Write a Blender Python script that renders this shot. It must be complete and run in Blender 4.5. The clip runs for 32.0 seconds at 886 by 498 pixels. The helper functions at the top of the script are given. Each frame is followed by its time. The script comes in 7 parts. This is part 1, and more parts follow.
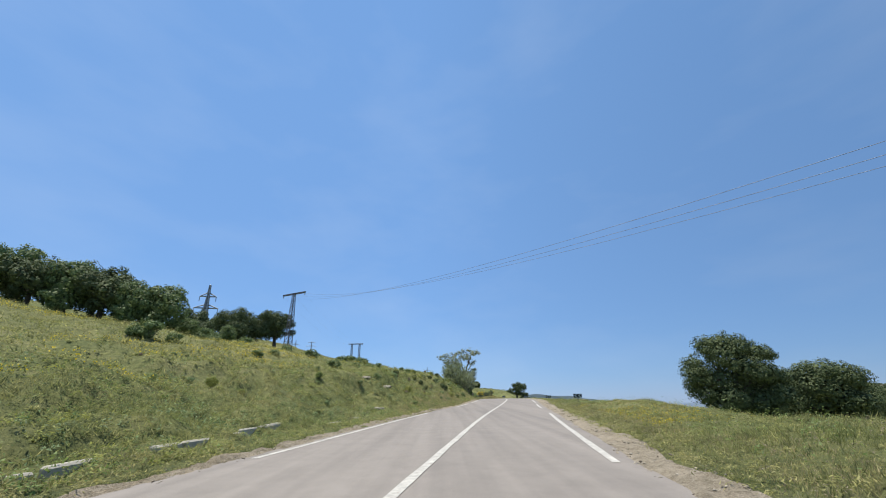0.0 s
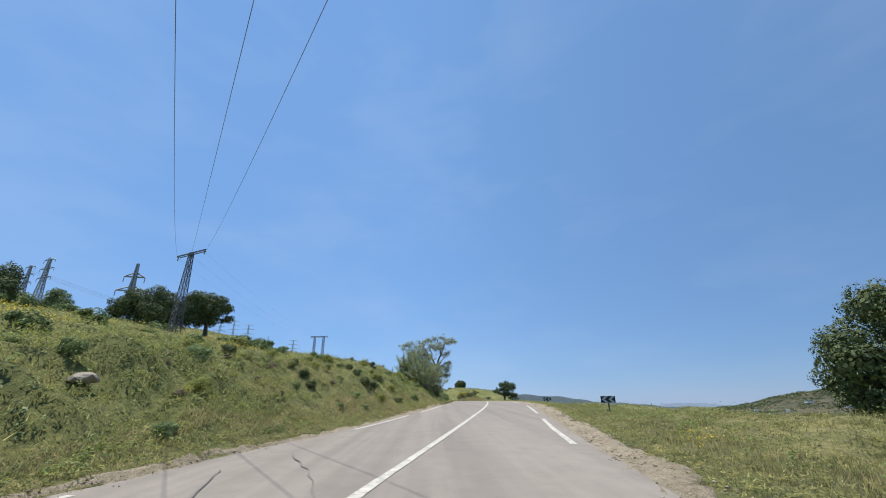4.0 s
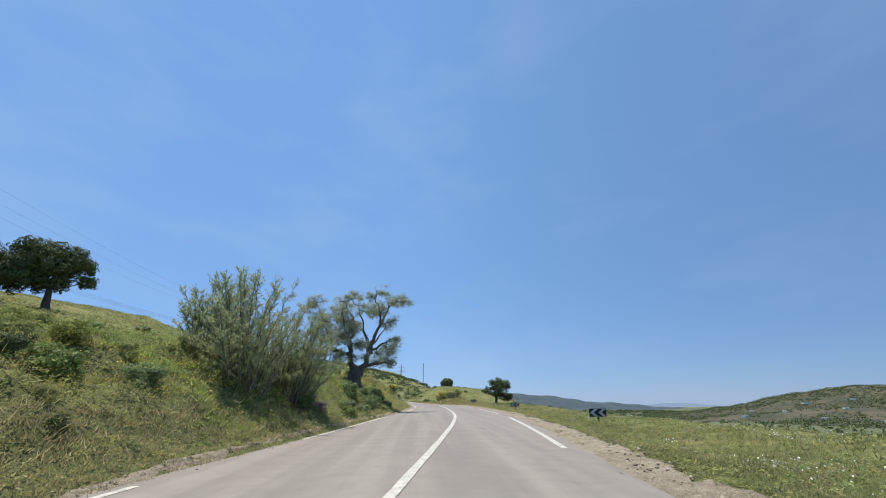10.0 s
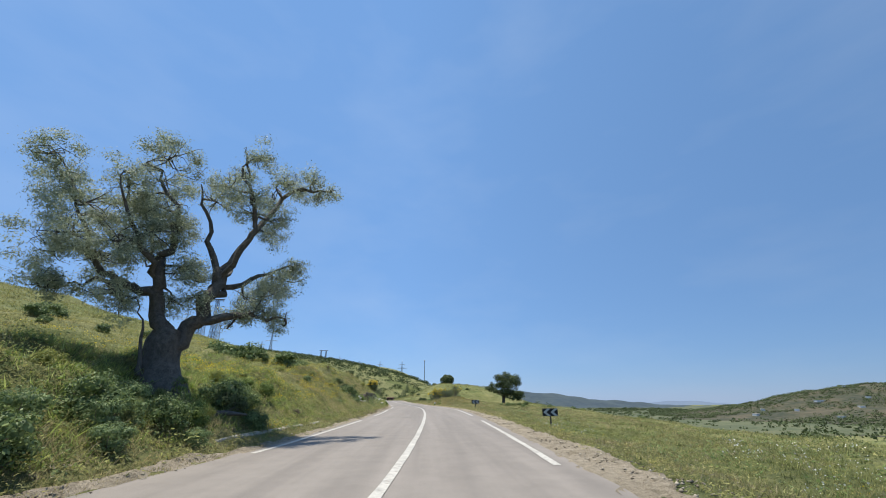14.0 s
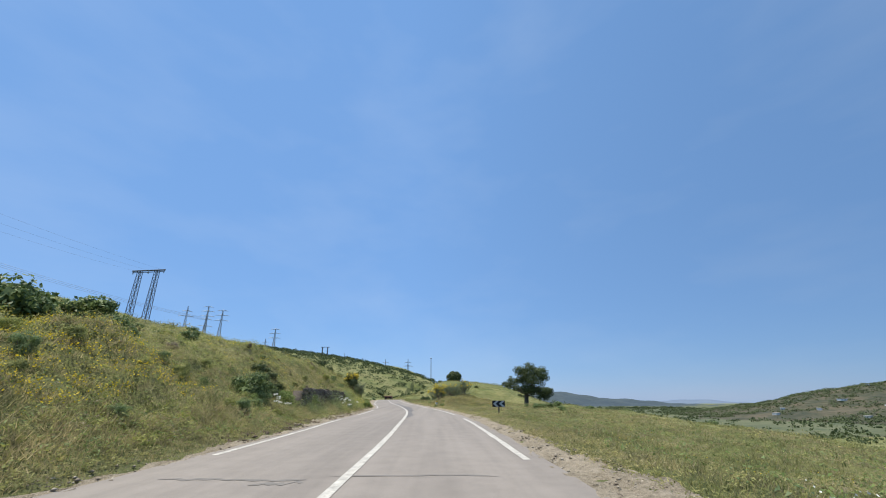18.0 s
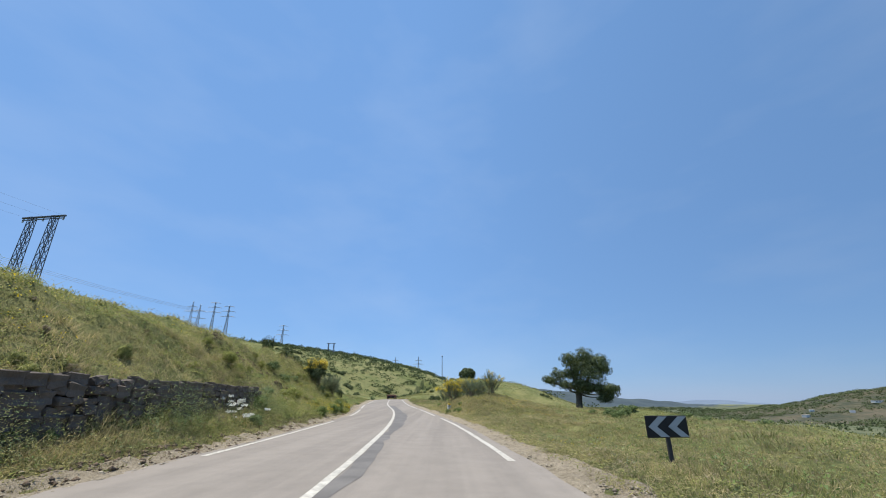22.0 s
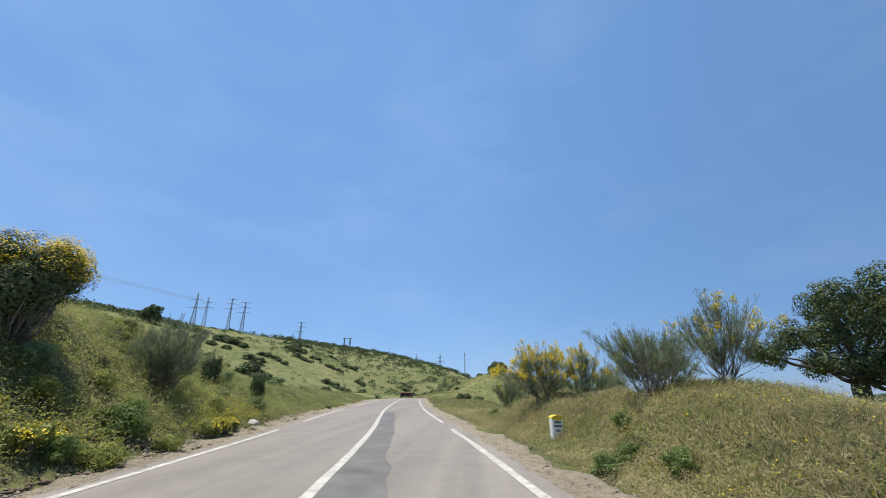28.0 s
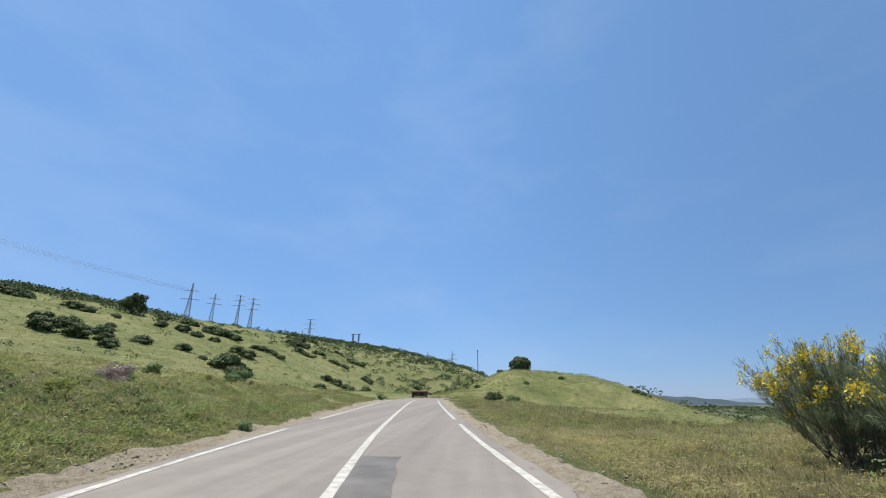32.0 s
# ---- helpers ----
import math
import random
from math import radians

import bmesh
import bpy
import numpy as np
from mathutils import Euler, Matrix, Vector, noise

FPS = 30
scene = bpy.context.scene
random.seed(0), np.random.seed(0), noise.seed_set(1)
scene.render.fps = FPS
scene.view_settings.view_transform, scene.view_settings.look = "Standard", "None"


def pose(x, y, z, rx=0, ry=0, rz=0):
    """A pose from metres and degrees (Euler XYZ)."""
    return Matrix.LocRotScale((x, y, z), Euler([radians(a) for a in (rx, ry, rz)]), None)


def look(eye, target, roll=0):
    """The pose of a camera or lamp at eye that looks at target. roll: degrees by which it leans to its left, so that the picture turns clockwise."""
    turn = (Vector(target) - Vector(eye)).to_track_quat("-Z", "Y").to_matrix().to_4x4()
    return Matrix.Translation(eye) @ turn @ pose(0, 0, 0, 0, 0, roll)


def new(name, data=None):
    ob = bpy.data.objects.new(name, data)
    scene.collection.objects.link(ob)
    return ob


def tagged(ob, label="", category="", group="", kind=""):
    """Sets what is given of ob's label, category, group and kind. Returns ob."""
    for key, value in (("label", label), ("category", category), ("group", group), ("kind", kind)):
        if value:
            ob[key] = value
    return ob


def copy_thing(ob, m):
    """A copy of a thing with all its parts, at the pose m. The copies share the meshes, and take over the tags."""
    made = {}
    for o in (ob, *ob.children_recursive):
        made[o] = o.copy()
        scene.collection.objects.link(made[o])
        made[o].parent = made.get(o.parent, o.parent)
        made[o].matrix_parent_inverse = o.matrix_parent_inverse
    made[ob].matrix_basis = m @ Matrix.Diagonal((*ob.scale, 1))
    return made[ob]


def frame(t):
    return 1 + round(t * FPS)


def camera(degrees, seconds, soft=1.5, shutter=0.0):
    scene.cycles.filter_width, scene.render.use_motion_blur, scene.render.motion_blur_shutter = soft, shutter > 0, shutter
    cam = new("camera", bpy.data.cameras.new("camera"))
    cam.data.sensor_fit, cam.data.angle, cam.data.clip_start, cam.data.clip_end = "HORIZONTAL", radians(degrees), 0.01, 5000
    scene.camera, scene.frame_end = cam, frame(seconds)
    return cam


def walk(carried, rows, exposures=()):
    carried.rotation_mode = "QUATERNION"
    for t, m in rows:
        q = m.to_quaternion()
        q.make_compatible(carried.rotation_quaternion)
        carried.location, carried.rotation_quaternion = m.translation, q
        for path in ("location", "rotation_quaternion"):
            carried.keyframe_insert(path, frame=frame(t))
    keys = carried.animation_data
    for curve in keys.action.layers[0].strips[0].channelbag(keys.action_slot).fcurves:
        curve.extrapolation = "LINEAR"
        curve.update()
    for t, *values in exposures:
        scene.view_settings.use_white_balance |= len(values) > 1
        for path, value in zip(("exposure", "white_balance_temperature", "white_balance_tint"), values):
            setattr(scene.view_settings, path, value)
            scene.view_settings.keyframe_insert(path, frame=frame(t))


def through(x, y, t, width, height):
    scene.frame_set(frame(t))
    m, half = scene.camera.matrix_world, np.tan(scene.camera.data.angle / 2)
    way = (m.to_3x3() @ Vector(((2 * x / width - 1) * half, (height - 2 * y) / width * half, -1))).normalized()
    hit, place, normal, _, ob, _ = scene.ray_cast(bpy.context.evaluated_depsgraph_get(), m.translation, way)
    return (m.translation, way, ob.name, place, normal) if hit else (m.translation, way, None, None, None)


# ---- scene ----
cam = camera(95.31, 32.0, soft=0.98)
PATH = [
    (0.0, pose(-0.00, -0.00, 1.30, 111.02, 0.49, 0.00)),
    (0.5, pose(0.53, 2.89, 1.38, 111.03, 0.53, -0.20)),
    (1.0, pose(1.07, 5.79, 1.45, 111.03, 0.54, -0.42)),
    (1.5, pose(1.60, 8.66, 1.53, 111.04, 0.54, -0.64)),
    (2.0, pose(2.11, 11.48, 1.61, 111.04, 0.56, -0.86)),
    (2.5, pose(2.62, 14.29, 1.69, 111.04, 0.58, -1.06)),
    (3.0, pose(3.11, 17.08, 1.76, 111.04, 0.59, -1.23)),
    (3.5, pose(3.60, 19.84, 1.84, 111.03, 0.57, -1.39)),
    (4.0, pose(4.08, 22.58, 1.91, 111.02, 0.51, -1.55)),
    (4.5, pose(4.55, 25.33, 1.99, 111.02, 0.45, -1.74)),
    (5.0, pose(5.02, 28.07, 2.07, 111.03, 0.39, -1.94)),
    (5.5, pose(5.49, 30.78, 2.15, 111.04, 0.35, -2.11)),
    (6.0, pose(5.95, 33.49, 2.24, 111.03, 0.31, -2.24)),
    (6.5, pose(6.42, 36.21, 2.33, 111.01, 0.25, -2.37)),
    (7.0, pose(6.88, 38.93, 2.42, 110.96, 0.21, -2.48)),
    (7.5, pose(7.35, 41.68, 2.51, 110.94, 0.16, -2.57)),
    (8.0, pose(7.81, 44.42, 2.62, 110.97, 0.10, -2.65)),
    (8.5, pose(8.25, 47.11, 2.72, 110.97, 0.09, -2.69)),
    (9.0, pose(8.68, 49.79, 2.81, 110.92, 0.16, -2.73)),
    (9.5, pose(9.10, 52.49, 2.90, 110.87, 0.22, -2.74)),
    (10.0, pose(9.52, 55.23, 2.99, 110.83, 0.22, -2.73)),
    (10.5, pose(9.93, 58.01, 3.07, 110.80, 0.16, -2.73)),
    (11.0, pose(10.33, 60.79, 3.15, 110.77, 0.12, -2.72)),
    (11.5, pose(10.70, 63.52, 3.22, 110.75, 0.19, -2.69)),
    (12.0, pose(11.06, 66.22, 3.29, 110.76, 0.26, -2.63)),
    (12.5, pose(11.40, 68.92, 3.35, 110.76, 0.24, -2.57)),
    (13.0, pose(11.72, 71.65, 3.40, 110.71, 0.24, -2.50)),
    (13.5, pose(12.02, 74.44, 3.44, 110.63, 0.27, -2.41)),
    (14.0, pose(12.31, 77.29, 3.46, 110.54, 0.20, -2.36)),
    (14.5, pose(12.58, 80.12, 3.49, 110.49, 0.07, -2.31)),
    (15.0, pose(12.82, 82.88, 3.51, 110.53, 0.06, -2.20)),
    (15.5, pose(13.03, 85.62, 3.54, 110.54, 0.10, -2.07)),
    (16.0, pose(13.21, 88.38, 3.56, 110.50, 0.11, -1.96)),
    (16.5, pose(13.38, 91.16, 3.57, 110.45, 0.13, -1.82)),
    (17.0, pose(13.52, 93.94, 3.59, 110.41, 0.14, -1.67)),
    (17.5, pose(13.64, 96.68, 3.61, 110.38, 0.17, -1.50)),
    (18.0, pose(13.74, 99.43, 3.63, 110.36, 0.20, -1.35)),
    (18.5, pose(13.82, 102.19, 3.66, 110.33, 0.19, -1.21)),
    (19.0, pose(13.87, 105.00, 3.68, 110.29, 0.18, -1.03)),
    (19.5, pose(13.90, 107.83, 3.71, 110.27, 0.17, -0.84)),
    (20.0, pose(13.91, 110.66, 3.74, 110.25, 0.14, -0.62)),
    (20.5, pose(13.91, 113.49, 3.77, 110.23, 0.08, -0.41)),
    (21.0, pose(13.90, 116.33, 3.80, 110.24, 0.01, -0.24)),
    (21.5, pose(13.88, 119.19, 3.82, 110.25, -0.07, -0.06)),
    (22.0, pose(13.84, 122.08, 3.84, 110.23, -0.15, 0.16)),
    (22.5, pose(13.77, 125.03, 3.86, 110.19, -0.19, 0.42)),
    (23.0, pose(13.68, 127.98, 3.86, 110.14, -0.17, 0.71)),
    (23.5, pose(13.56, 130.91, 3.86, 110.11, -0.14, 1.01)),
    (24.0, pose(13.42, 133.84, 3.85, 110.10, -0.14, 1.29)),
    (24.5, pose(13.26, 136.70, 3.85, 110.07, -0.17, 1.53)),
    (25.0, pose(13.08, 139.43, 3.83, 110.00, -0.24, 1.71)),
    (25.5, pose(12.89, 141.95, 3.82, 109.91, -0.29, 1.88)),
    (26.0, pose(12.70, 144.24, 3.81, 109.85, -0.29, 2.11)),
    (26.5, pose(12.49, 146.37, 3.80, 109.86, -0.27, 2.42)),
    (27.0, pose(12.27, 148.41, 3.79, 109.93, -0.26, 2.70)),
    (27.5, pose(12.03, 150.46, 3.79, 110.01, -0.25, 2.91)),
    (28.0, pose(11.75, 152.67, 3.79, 110.05, -0.27, 3.09)),
    (28.5, pose(11.43, 155.06, 3.80, 110.05, -0.26, 3.30)),
    (29.0, pose(11.09, 157.51, 3.80, 109.99, -0.19, 3.53)),
    (29.5, pose(10.73, 159.93, 3.81, 109.94, -0.18, 3.73)),
    (30.0, pose(10.37, 162.31, 3.83, 109.94, -0.27, 3.89)),
    (30.5, pose(9.99, 164.70, 3.87, 109.94, -0.29, 4.05)),
    (31.0, pose(9.59, 167.11, 3.91, 109.91, -0.27, 4.23)),
    (31.5, pose(9.18, 169.52, 3.95, 109.88, -0.28, 4.40)),
    (32.0, pose(8.75, 171.94, 3.99, 109.83, -0.32, 4.59)),
]
walk(cam, PATH)

# ---- world, sun, exposure ----
SUN_TO = Vector((-0.23, 0.05, 0.97)).normalized()      # towards the sun
world = bpy.data.worlds.new("sky")
scene.world = world
world.use_nodes = True
wn = world.node_tree.nodes
sky = wn.new("ShaderNodeTexSky")
sky.sky_type = "NISHITA"
sky.sun_disc = False
sky.sun_elevation = math.asin(SUN_TO.z)
sky.sun_rotation = math.atan2(SUN_TO.x, SUN_TO.y)
sky.altitude = 100
sky.air_density, sky.dust_density, sky.ozone_density = 1.0, 0.05, 5.0
wn["Background"].inputs[1].default_value = 0.15
# the clear deep blue of a dry spring noon, with faint high cirrus
blue = wn.new("ShaderNodeMix")
blue.data_type = "RGBA"
blue.inputs["Factor"].default_value = 0.80
blue.inputs["B"].default_value = (0.90, 1.86, 3.68, 1)
world.node_tree.links.new(sky.outputs[0], blue.inputs["A"])
coord = wn.new("ShaderNodeTexCoord")
warp = wn.new("ShaderNodeMapping")
warp.inputs["Scale"].default_value = (2.2, 1.0, 5.0)
warp.inputs["Rotation"].default_value = (0.2, 0.3, 0.5)
haze = wn.new("ShaderNodeTexNoise")
haze.inputs["Scale"].default_value, haze.inputs["Detail"].default_value = 1.6, 5.0
veil = wn.new("ShaderNodeMapRange")
veil.inputs["From Min"].default_value, veil.inputs["From Max"].default_value, veil.inputs["To Max"].default_value = 0.45, 0.85, 0.16
cirrus = wn.new("ShaderNodeMix")
cirrus.data_type = "RGBA"
cirrus.inputs["B"].default_value = (3.4, 3.9, 4.6, 1)
for a, b in ((coord.outputs["Generated"], warp.inputs[0]), (warp.outputs[0], haze.inputs["Vector"]), (haze.outputs["Fac"], veil.inputs["Value"]),
             (veil.outputs[0], cirrus.inputs["Factor"]), (blue.outputs["Result"], cirrus.inputs["A"]), (cirrus.outputs["Result"], wn["Background"].inputs[0])):
    world.node_tree.links.new(a, b)
side = wn.new("ShaderNodeSeparateXYZ")
tone = wn.new("ShaderNodeMapRange")
tone.inputs["From Min"].default_value, tone.inputs["From Max"].default_value = -0.05, 0.75
tone.inputs["To Min"].default_value, tone.inputs["To Max"].default_value = 1.06, 0.80
deep = wn.new("ShaderNodeMix")
deep.data_type, deep.blend_type = "RGBA", "MULTIPLY"
deep.inputs["Factor"].default_value = 1.0
for a, b in ((coord.outputs["Generated"], side.inputs[0]), (side.outputs["X"], tone.inputs["Value"]), (tone.outputs[0], deep.inputs["B"]), (cirrus.outputs["Result"], deep.inputs["A"]), (deep.outputs["Result"], wn["Background"].inputs[0])):
    world.node_tree.links.new(a, b)
sun = new("sun", bpy.data.lights.new("sun", "SUN"))
sun.data.energy, sun.data.angle, sun.data.color = 4.9, radians(0.53), (1.0, 0.94, 0.84)
sun.matrix_world = look(SUN_TO * 300, (0, 0, 0))
scene.view_settings.exposure = 0.36


# ---- materials ----
def mat(name, rough=0.8, metal=0.0):
    m = bpy.data.materials.new(name)
    m.use_nodes = True
    b = m.node_tree.nodes["Principled BSDF"]
    b.inputs["Roughness"].default_value = rough
    b.inputs["Metallic"].default_value = metal
    b.inputs["Specular IOR Level"].default_value = 0.25
    return m, m.node_tree, b


def node(nt, kind, **values):
    n = nt.nodes.new(kind)
    for k, v in values.items():
        n.inputs[k.replace("_", " ")].default_value = v
    return n


def noise_of(nt, scale, detail=4.0, rough=0.55, stretch=None):
    tc = nt.nodes.new("ShaderNodeNewGeometry")
    out = tc.outputs["Position"]
    if stretch:
        mp = node(nt, "ShaderNodeMapping", Scale=stretch)
        nt.links.new(out, mp.inputs["Vector"])
        out = mp.outputs[0]
    n = node(nt, "ShaderNodeTexNoise", Scale=scale, Detail=detail, Roughness=rough)
    nt.links.new(out, n.inputs["Vector"])
    return n.outputs["Fac"]


def ramp(nt, fac, *stops):
    r = nt.nodes.new("ShaderNodeValToRGB")
    els = r.color_ramp.elements
    while len(els) < len(stops):
        els.new(0.5)
    for e, (p, c) in zip(els, stops):
        e.position, e.color = p, (*c, 1) if len(c) == 3 else c
    nt.links.new(fac, r.inputs["Fac"])
    return r.outputs["Color"]


def mix(nt, fac, a, b, mode="MIX"):
    n = nt.nodes.new("ShaderNodeMix")
    n.data_type, n.blend_type = "RGBA", mode
    for sock, v in ((n.inputs["Factor"], fac), (n.inputs["A"], a), (n.inputs["B"], b)):
        if isinstance(v, (int, float)):
            sock.default_value = v
        elif isinstance(v, tuple):
            sock.default_value = (*v, 1)
        else:
            nt.links.new(v, sock)
    return n.outputs["Result"]


def bump(nt, b, fac, strength, distance):
    n = node(nt, "ShaderNodeBump", Strength=strength, Distance=distance)
    nt.links.new(fac, n.inputs["Height"])
    nt.links.new(n.outputs[0], b.inputs["Normal"])


def rand_island(nt):
    return nt.nodes.new("ShaderNodeNewGeometry").outputs["Random Per Island"]


def make_leaf(name, dark, mid, light, through=0.25, rough=0.55, patch=0.7):
    """Leaves: each island its own tone, patches of tone over the plant, some light through the blade."""
    m, nt, b = mat(name, rough)
    c1 = ramp(nt, rand_island(nt), (0.0, dark), (0.55, mid), (1.0, light))
    c2 = ramp(nt, noise_of(nt, patch, 3), (0.3, dark), (0.7, mid))
    c = mix(nt, 0.35, c1, c2)
    clump = ramp(nt, noise_of(nt, patch * 4.0, 4, 0.62), (0.36, (0.66, 0.68, 0.64)), (0.5, (1.0, 1.0, 1.0)), (0.64, (1.32, 1.28, 1.22)))
    c = mix(nt, 1.0, c, clump, "MULTIPLY")
    nt.links.new(c, b.inputs["Base Color"])
    tr = nt.nodes.new("ShaderNodeBsdfTranslucent")
    nt.links.new(c, tr.inputs["Color"])
    ms = node(nt, "ShaderNodeMixShader", Fac=through)
    nt.links.new(b.outputs[0], ms.inputs[1])
    nt.links.new(tr.outputs[0], ms.inputs[2])
    nt.links.new(ms.outputs[0], nt.nodes["Material Output"].inputs["Surface"])
    return m


def make_grass(name, green, straw, dry=0.0):
    """Blades that run from green to straw in drifts over the meadow, each blade its own tone."""
    m, nt, b = mat(name, 0.75)
    isl = rand_island(nt)
    g = ramp(nt, isl, *zip((0.0, 0.55, 1.0), green))
    d = ramp(nt, isl, *zip((0.0, 0.5, 1.0), straw))
    f1 = ramp(nt, noise_of(nt, 0.13, 5, 0.6), (0.42 + dry, (0, 0, 0)), (0.70 + dry, (1, 1, 1)))
    f2 = ramp(nt, noise_of(nt, 1.3, 4, 0.6), (0.38 + dry, (0, 0, 0)), (0.72 + dry, (1, 1, 1)))
    c = mix(nt, mix(nt, 0.4, f1, f2), g, d)
    tuft = ramp(nt, noise_of(nt, 2.7, 4, 0.62), (0.36, (0.46, 0.50, 0.44)), (0.5, (1.0, 1.0, 1.0)), (0.64, (1.5, 1.42, 1.32)))
    c = mix(nt, 1.0, c, tuft, "MULTIPLY")
    nt.links.new(c, b.inputs["Base Color"])
    tr = nt.nodes.new("ShaderNodeBsdfTranslucent")
    nt.links.new(c, tr.inputs["Color"])
    ms = node(nt, "ShaderNodeMixShader", Fac=0.5)
    nt.links.new(b.outputs[0], ms.inputs[1])
    nt.links.new(tr.outputs[0], ms.inputs[2])
    nt.links.new(ms.outputs[0], nt.nodes["Material Output"].inputs["Surface"])
    return m


def make_plain(name, base, vary=0.2, scale=6.0, rough=0.8, metal=0.0, relief=0.0, fine=60.0):
    m, nt, b = mat(name, rough, metal)
    lo = tuple(x * (1 - vary) for x in base)
    hi = tuple(min(1, x * (1 + vary)) for x in base)
    c = ramp(nt, noise_of(nt, scale, 5), (0.3, lo), (0.7, hi))
    c = mix(nt, 0.3, c, ramp(nt, noise_of(nt, fine, 2), (0.3, lo), (0.7, hi)))
    nt.links.new(c, b.inputs["Base Color"])
    if relief:
        bump(nt, b, noise_of(nt, fine * 0.4, 5), 0.8, relief)
    return m


def make_asphalt():
    m, nt, b = mat("asphalt", 0.78)
    big = ramp(nt, noise_of(nt, 0.35, 4, stretch=(1.0, 0.16, 1.0)), (0.3, (0.228, 0.202, 0.172)), (0.7, (0.268, 0.238, 0.203)))
    track = ramp(nt, noise_of(nt, 1.1, 3, stretch=(1.4, 0.04, 0.2)), (0.35, (0.82, 0.82, 0.82)), (0.65, (1.08, 1.08, 1.08)))
    spots = ramp(nt, noise_of(nt, 1.7, 6, 0.65), (0.36, (0.204, 0.181, 0.153)), (0.6, (0.268, 0.238, 0.203)))
    c = mix(nt, 0.4, big, spots)
    c = mix(nt, 0.8, c, track, "MULTIPLY")
    grain = ramp(nt, noise_of(nt, 95, 2), (0.3, (0.6, 0.6, 0.6)), (0.7, (1.0, 1.0, 1.0)))
    c = mix(nt, 0.5, c, grain, "MULTIPLY")
    nt.links.new(c, b.inputs["Base Color"])
    bump(nt, b, noise_of(nt, 120, 2), 0.5, 0.006)
    return m


def make_ground():
    m, nt, b = mat("meadow_soil", 0.95)
    g1 = ramp(nt, noise_of(nt, 0.09, 5), (0.30, (0.115, 0.138, 0.05)), (0.5, (0.17, 0.172, 0.07)), (0.7, (0.25, 0.225, 0.11)))
    g2 = ramp(nt, noise_of(nt, 0.9, 6, 0.65), (0.3, (0.085, 0.108, 0.036)), (0.55, (0.17, 0.172, 0.072)), (0.75, (0.29, 0.25, 0.14)))
    c = mix(nt, 0.5, g1, g2)
    g4 = ramp(nt, noise_of(nt, 0.03, 6, 0.62), (0.40, (0.66, 0.76, 0.58)), (0.56, (1.0, 1.0, 1.0)))
    c = mix(nt, 0.8, c, g4, "MULTIPLY")
    g5 = ramp(nt, noise_of(nt, 0.22, 8, 0.75), (0.38, (0.70, 0.76, 0.64)), (0.5, (1.0, 1.0, 0.97)), (0.64, (1.25, 1.2, 1.1)))
    c = mix(nt, 0.85, c, g5, "MULTIPLY")
    g3 = ramp(nt, noise_of(nt, 4.0, 8, 0.8), (0.34, (0.46, 0.50, 0.42)), (0.5, (1.0, 1.0, 0.98)), (0.66, (1.55, 1.46, 1.36)))
    c = mix(nt, 0.9, c, g3, "MULTIPLY")
    nt.links.new(c, b.inputs["Base Color"])
    bump(nt, b, noise_of(nt, 5, 8, 0.75), 1.0, 0.16)
    return m


def make_gravel():
    """Sandy gravel: drifts of dust, dark and pale chips."""
    m, nt, b = mat("pale_gravel", 0.95)
    big = ramp(nt, noise_of(nt, 0.8, 5, 0.6), (0.3, (0.21, 0.175, 0.12)), (0.55, (0.34, 0.29, 0.21)), (0.75, (0.42, 0.365, 0.28)))
    mid = ramp(nt, noise_of(nt, 6.0, 5, 0.7), (0.35, (0.13, 0.11, 0.07)), (0.5, (0.30, 0.255, 0.18)), (0.7, (0.45, 0.395, 0.305)))
    c = mix(nt, 0.55, big, mid)
    chip = ramp(nt, noise_of(nt, 48, 3, 0.6), (0.35, (0.5, 0.48, 0.45)), (0.6, (1.05, 1.05, 1.05)))
    c = mix(nt, 0.8, c, chip, "MULTIPLY")
    nt.links.new(c, b.inputs["Base Color"])
    bump(nt, b, noise_of(nt, 30, 5, 0.7), 1.0, 0.05)
    return m


def make_far(name, a, bb, cc, scale, relief):
    m, nt, b = mat(name, 0.95)
    c = mix(nt, 0.45, ramp(nt, noise_of(nt, scale, 6, 0.6), (0.40, a), (0.5, bb), (0.60, cc)),
            ramp(nt, noise_of(nt, scale * 5, 7, 0.75), (0.42, a), (0.56, cc)))
    nt.links.new(c, b.inputs["Base Color"])
    bump(nt, b, noise_of(nt, scale * 6, 5), 0.8, relief)
    return m


ASPHALT = make_asphalt()
GROUND = make_ground()
DIRT = make_gravel()
EARTH = make_plain("eroded_brown_earth", (0.15, 0.112, 0.078), 0.4, 2.0, 0.95, relief=0.05)
CHIP = make_plain("stone_chips", (0.30, 0.26, 0.20), 0.35, 9.0, 0.9)
CHIP.node_tree.links.new(ramp(CHIP.node_tree, rand_island(CHIP.node_tree), (0.0, (0.14, 0.115, 0.085)), (0.5, (0.25, 0.215, 0.16)), (1.0, (0.37, 0.33, 0.26))), CHIP.node_tree.nodes["Principled BSDF"].inputs["Base Color"])
PAINT = make_plain("worn_road_paint", (0.43, 0.41, 0.355), 0.4, 5.0, 0.65, fine=24.0)
worn = PAINT.node_tree
wear = ramp(worn, noise_of(worn, 7.0, 8, 0.75), (0.36, (1, 1, 1)), (0.47, (0, 0, 0)))
clean = worn.nodes["Principled BSDF"].inputs["Base Color"].links[0].from_socket
worn.links.new(mix(worn, wear, clean, (0.27, 0.24, 0.20)), worn.nodes["Principled BSDF"].inputs["Base Color"])
PATCH = make_plain("fresh_tar_patch", (0.135, 0.125, 0.112), 0.35, 1.3, 0.7)
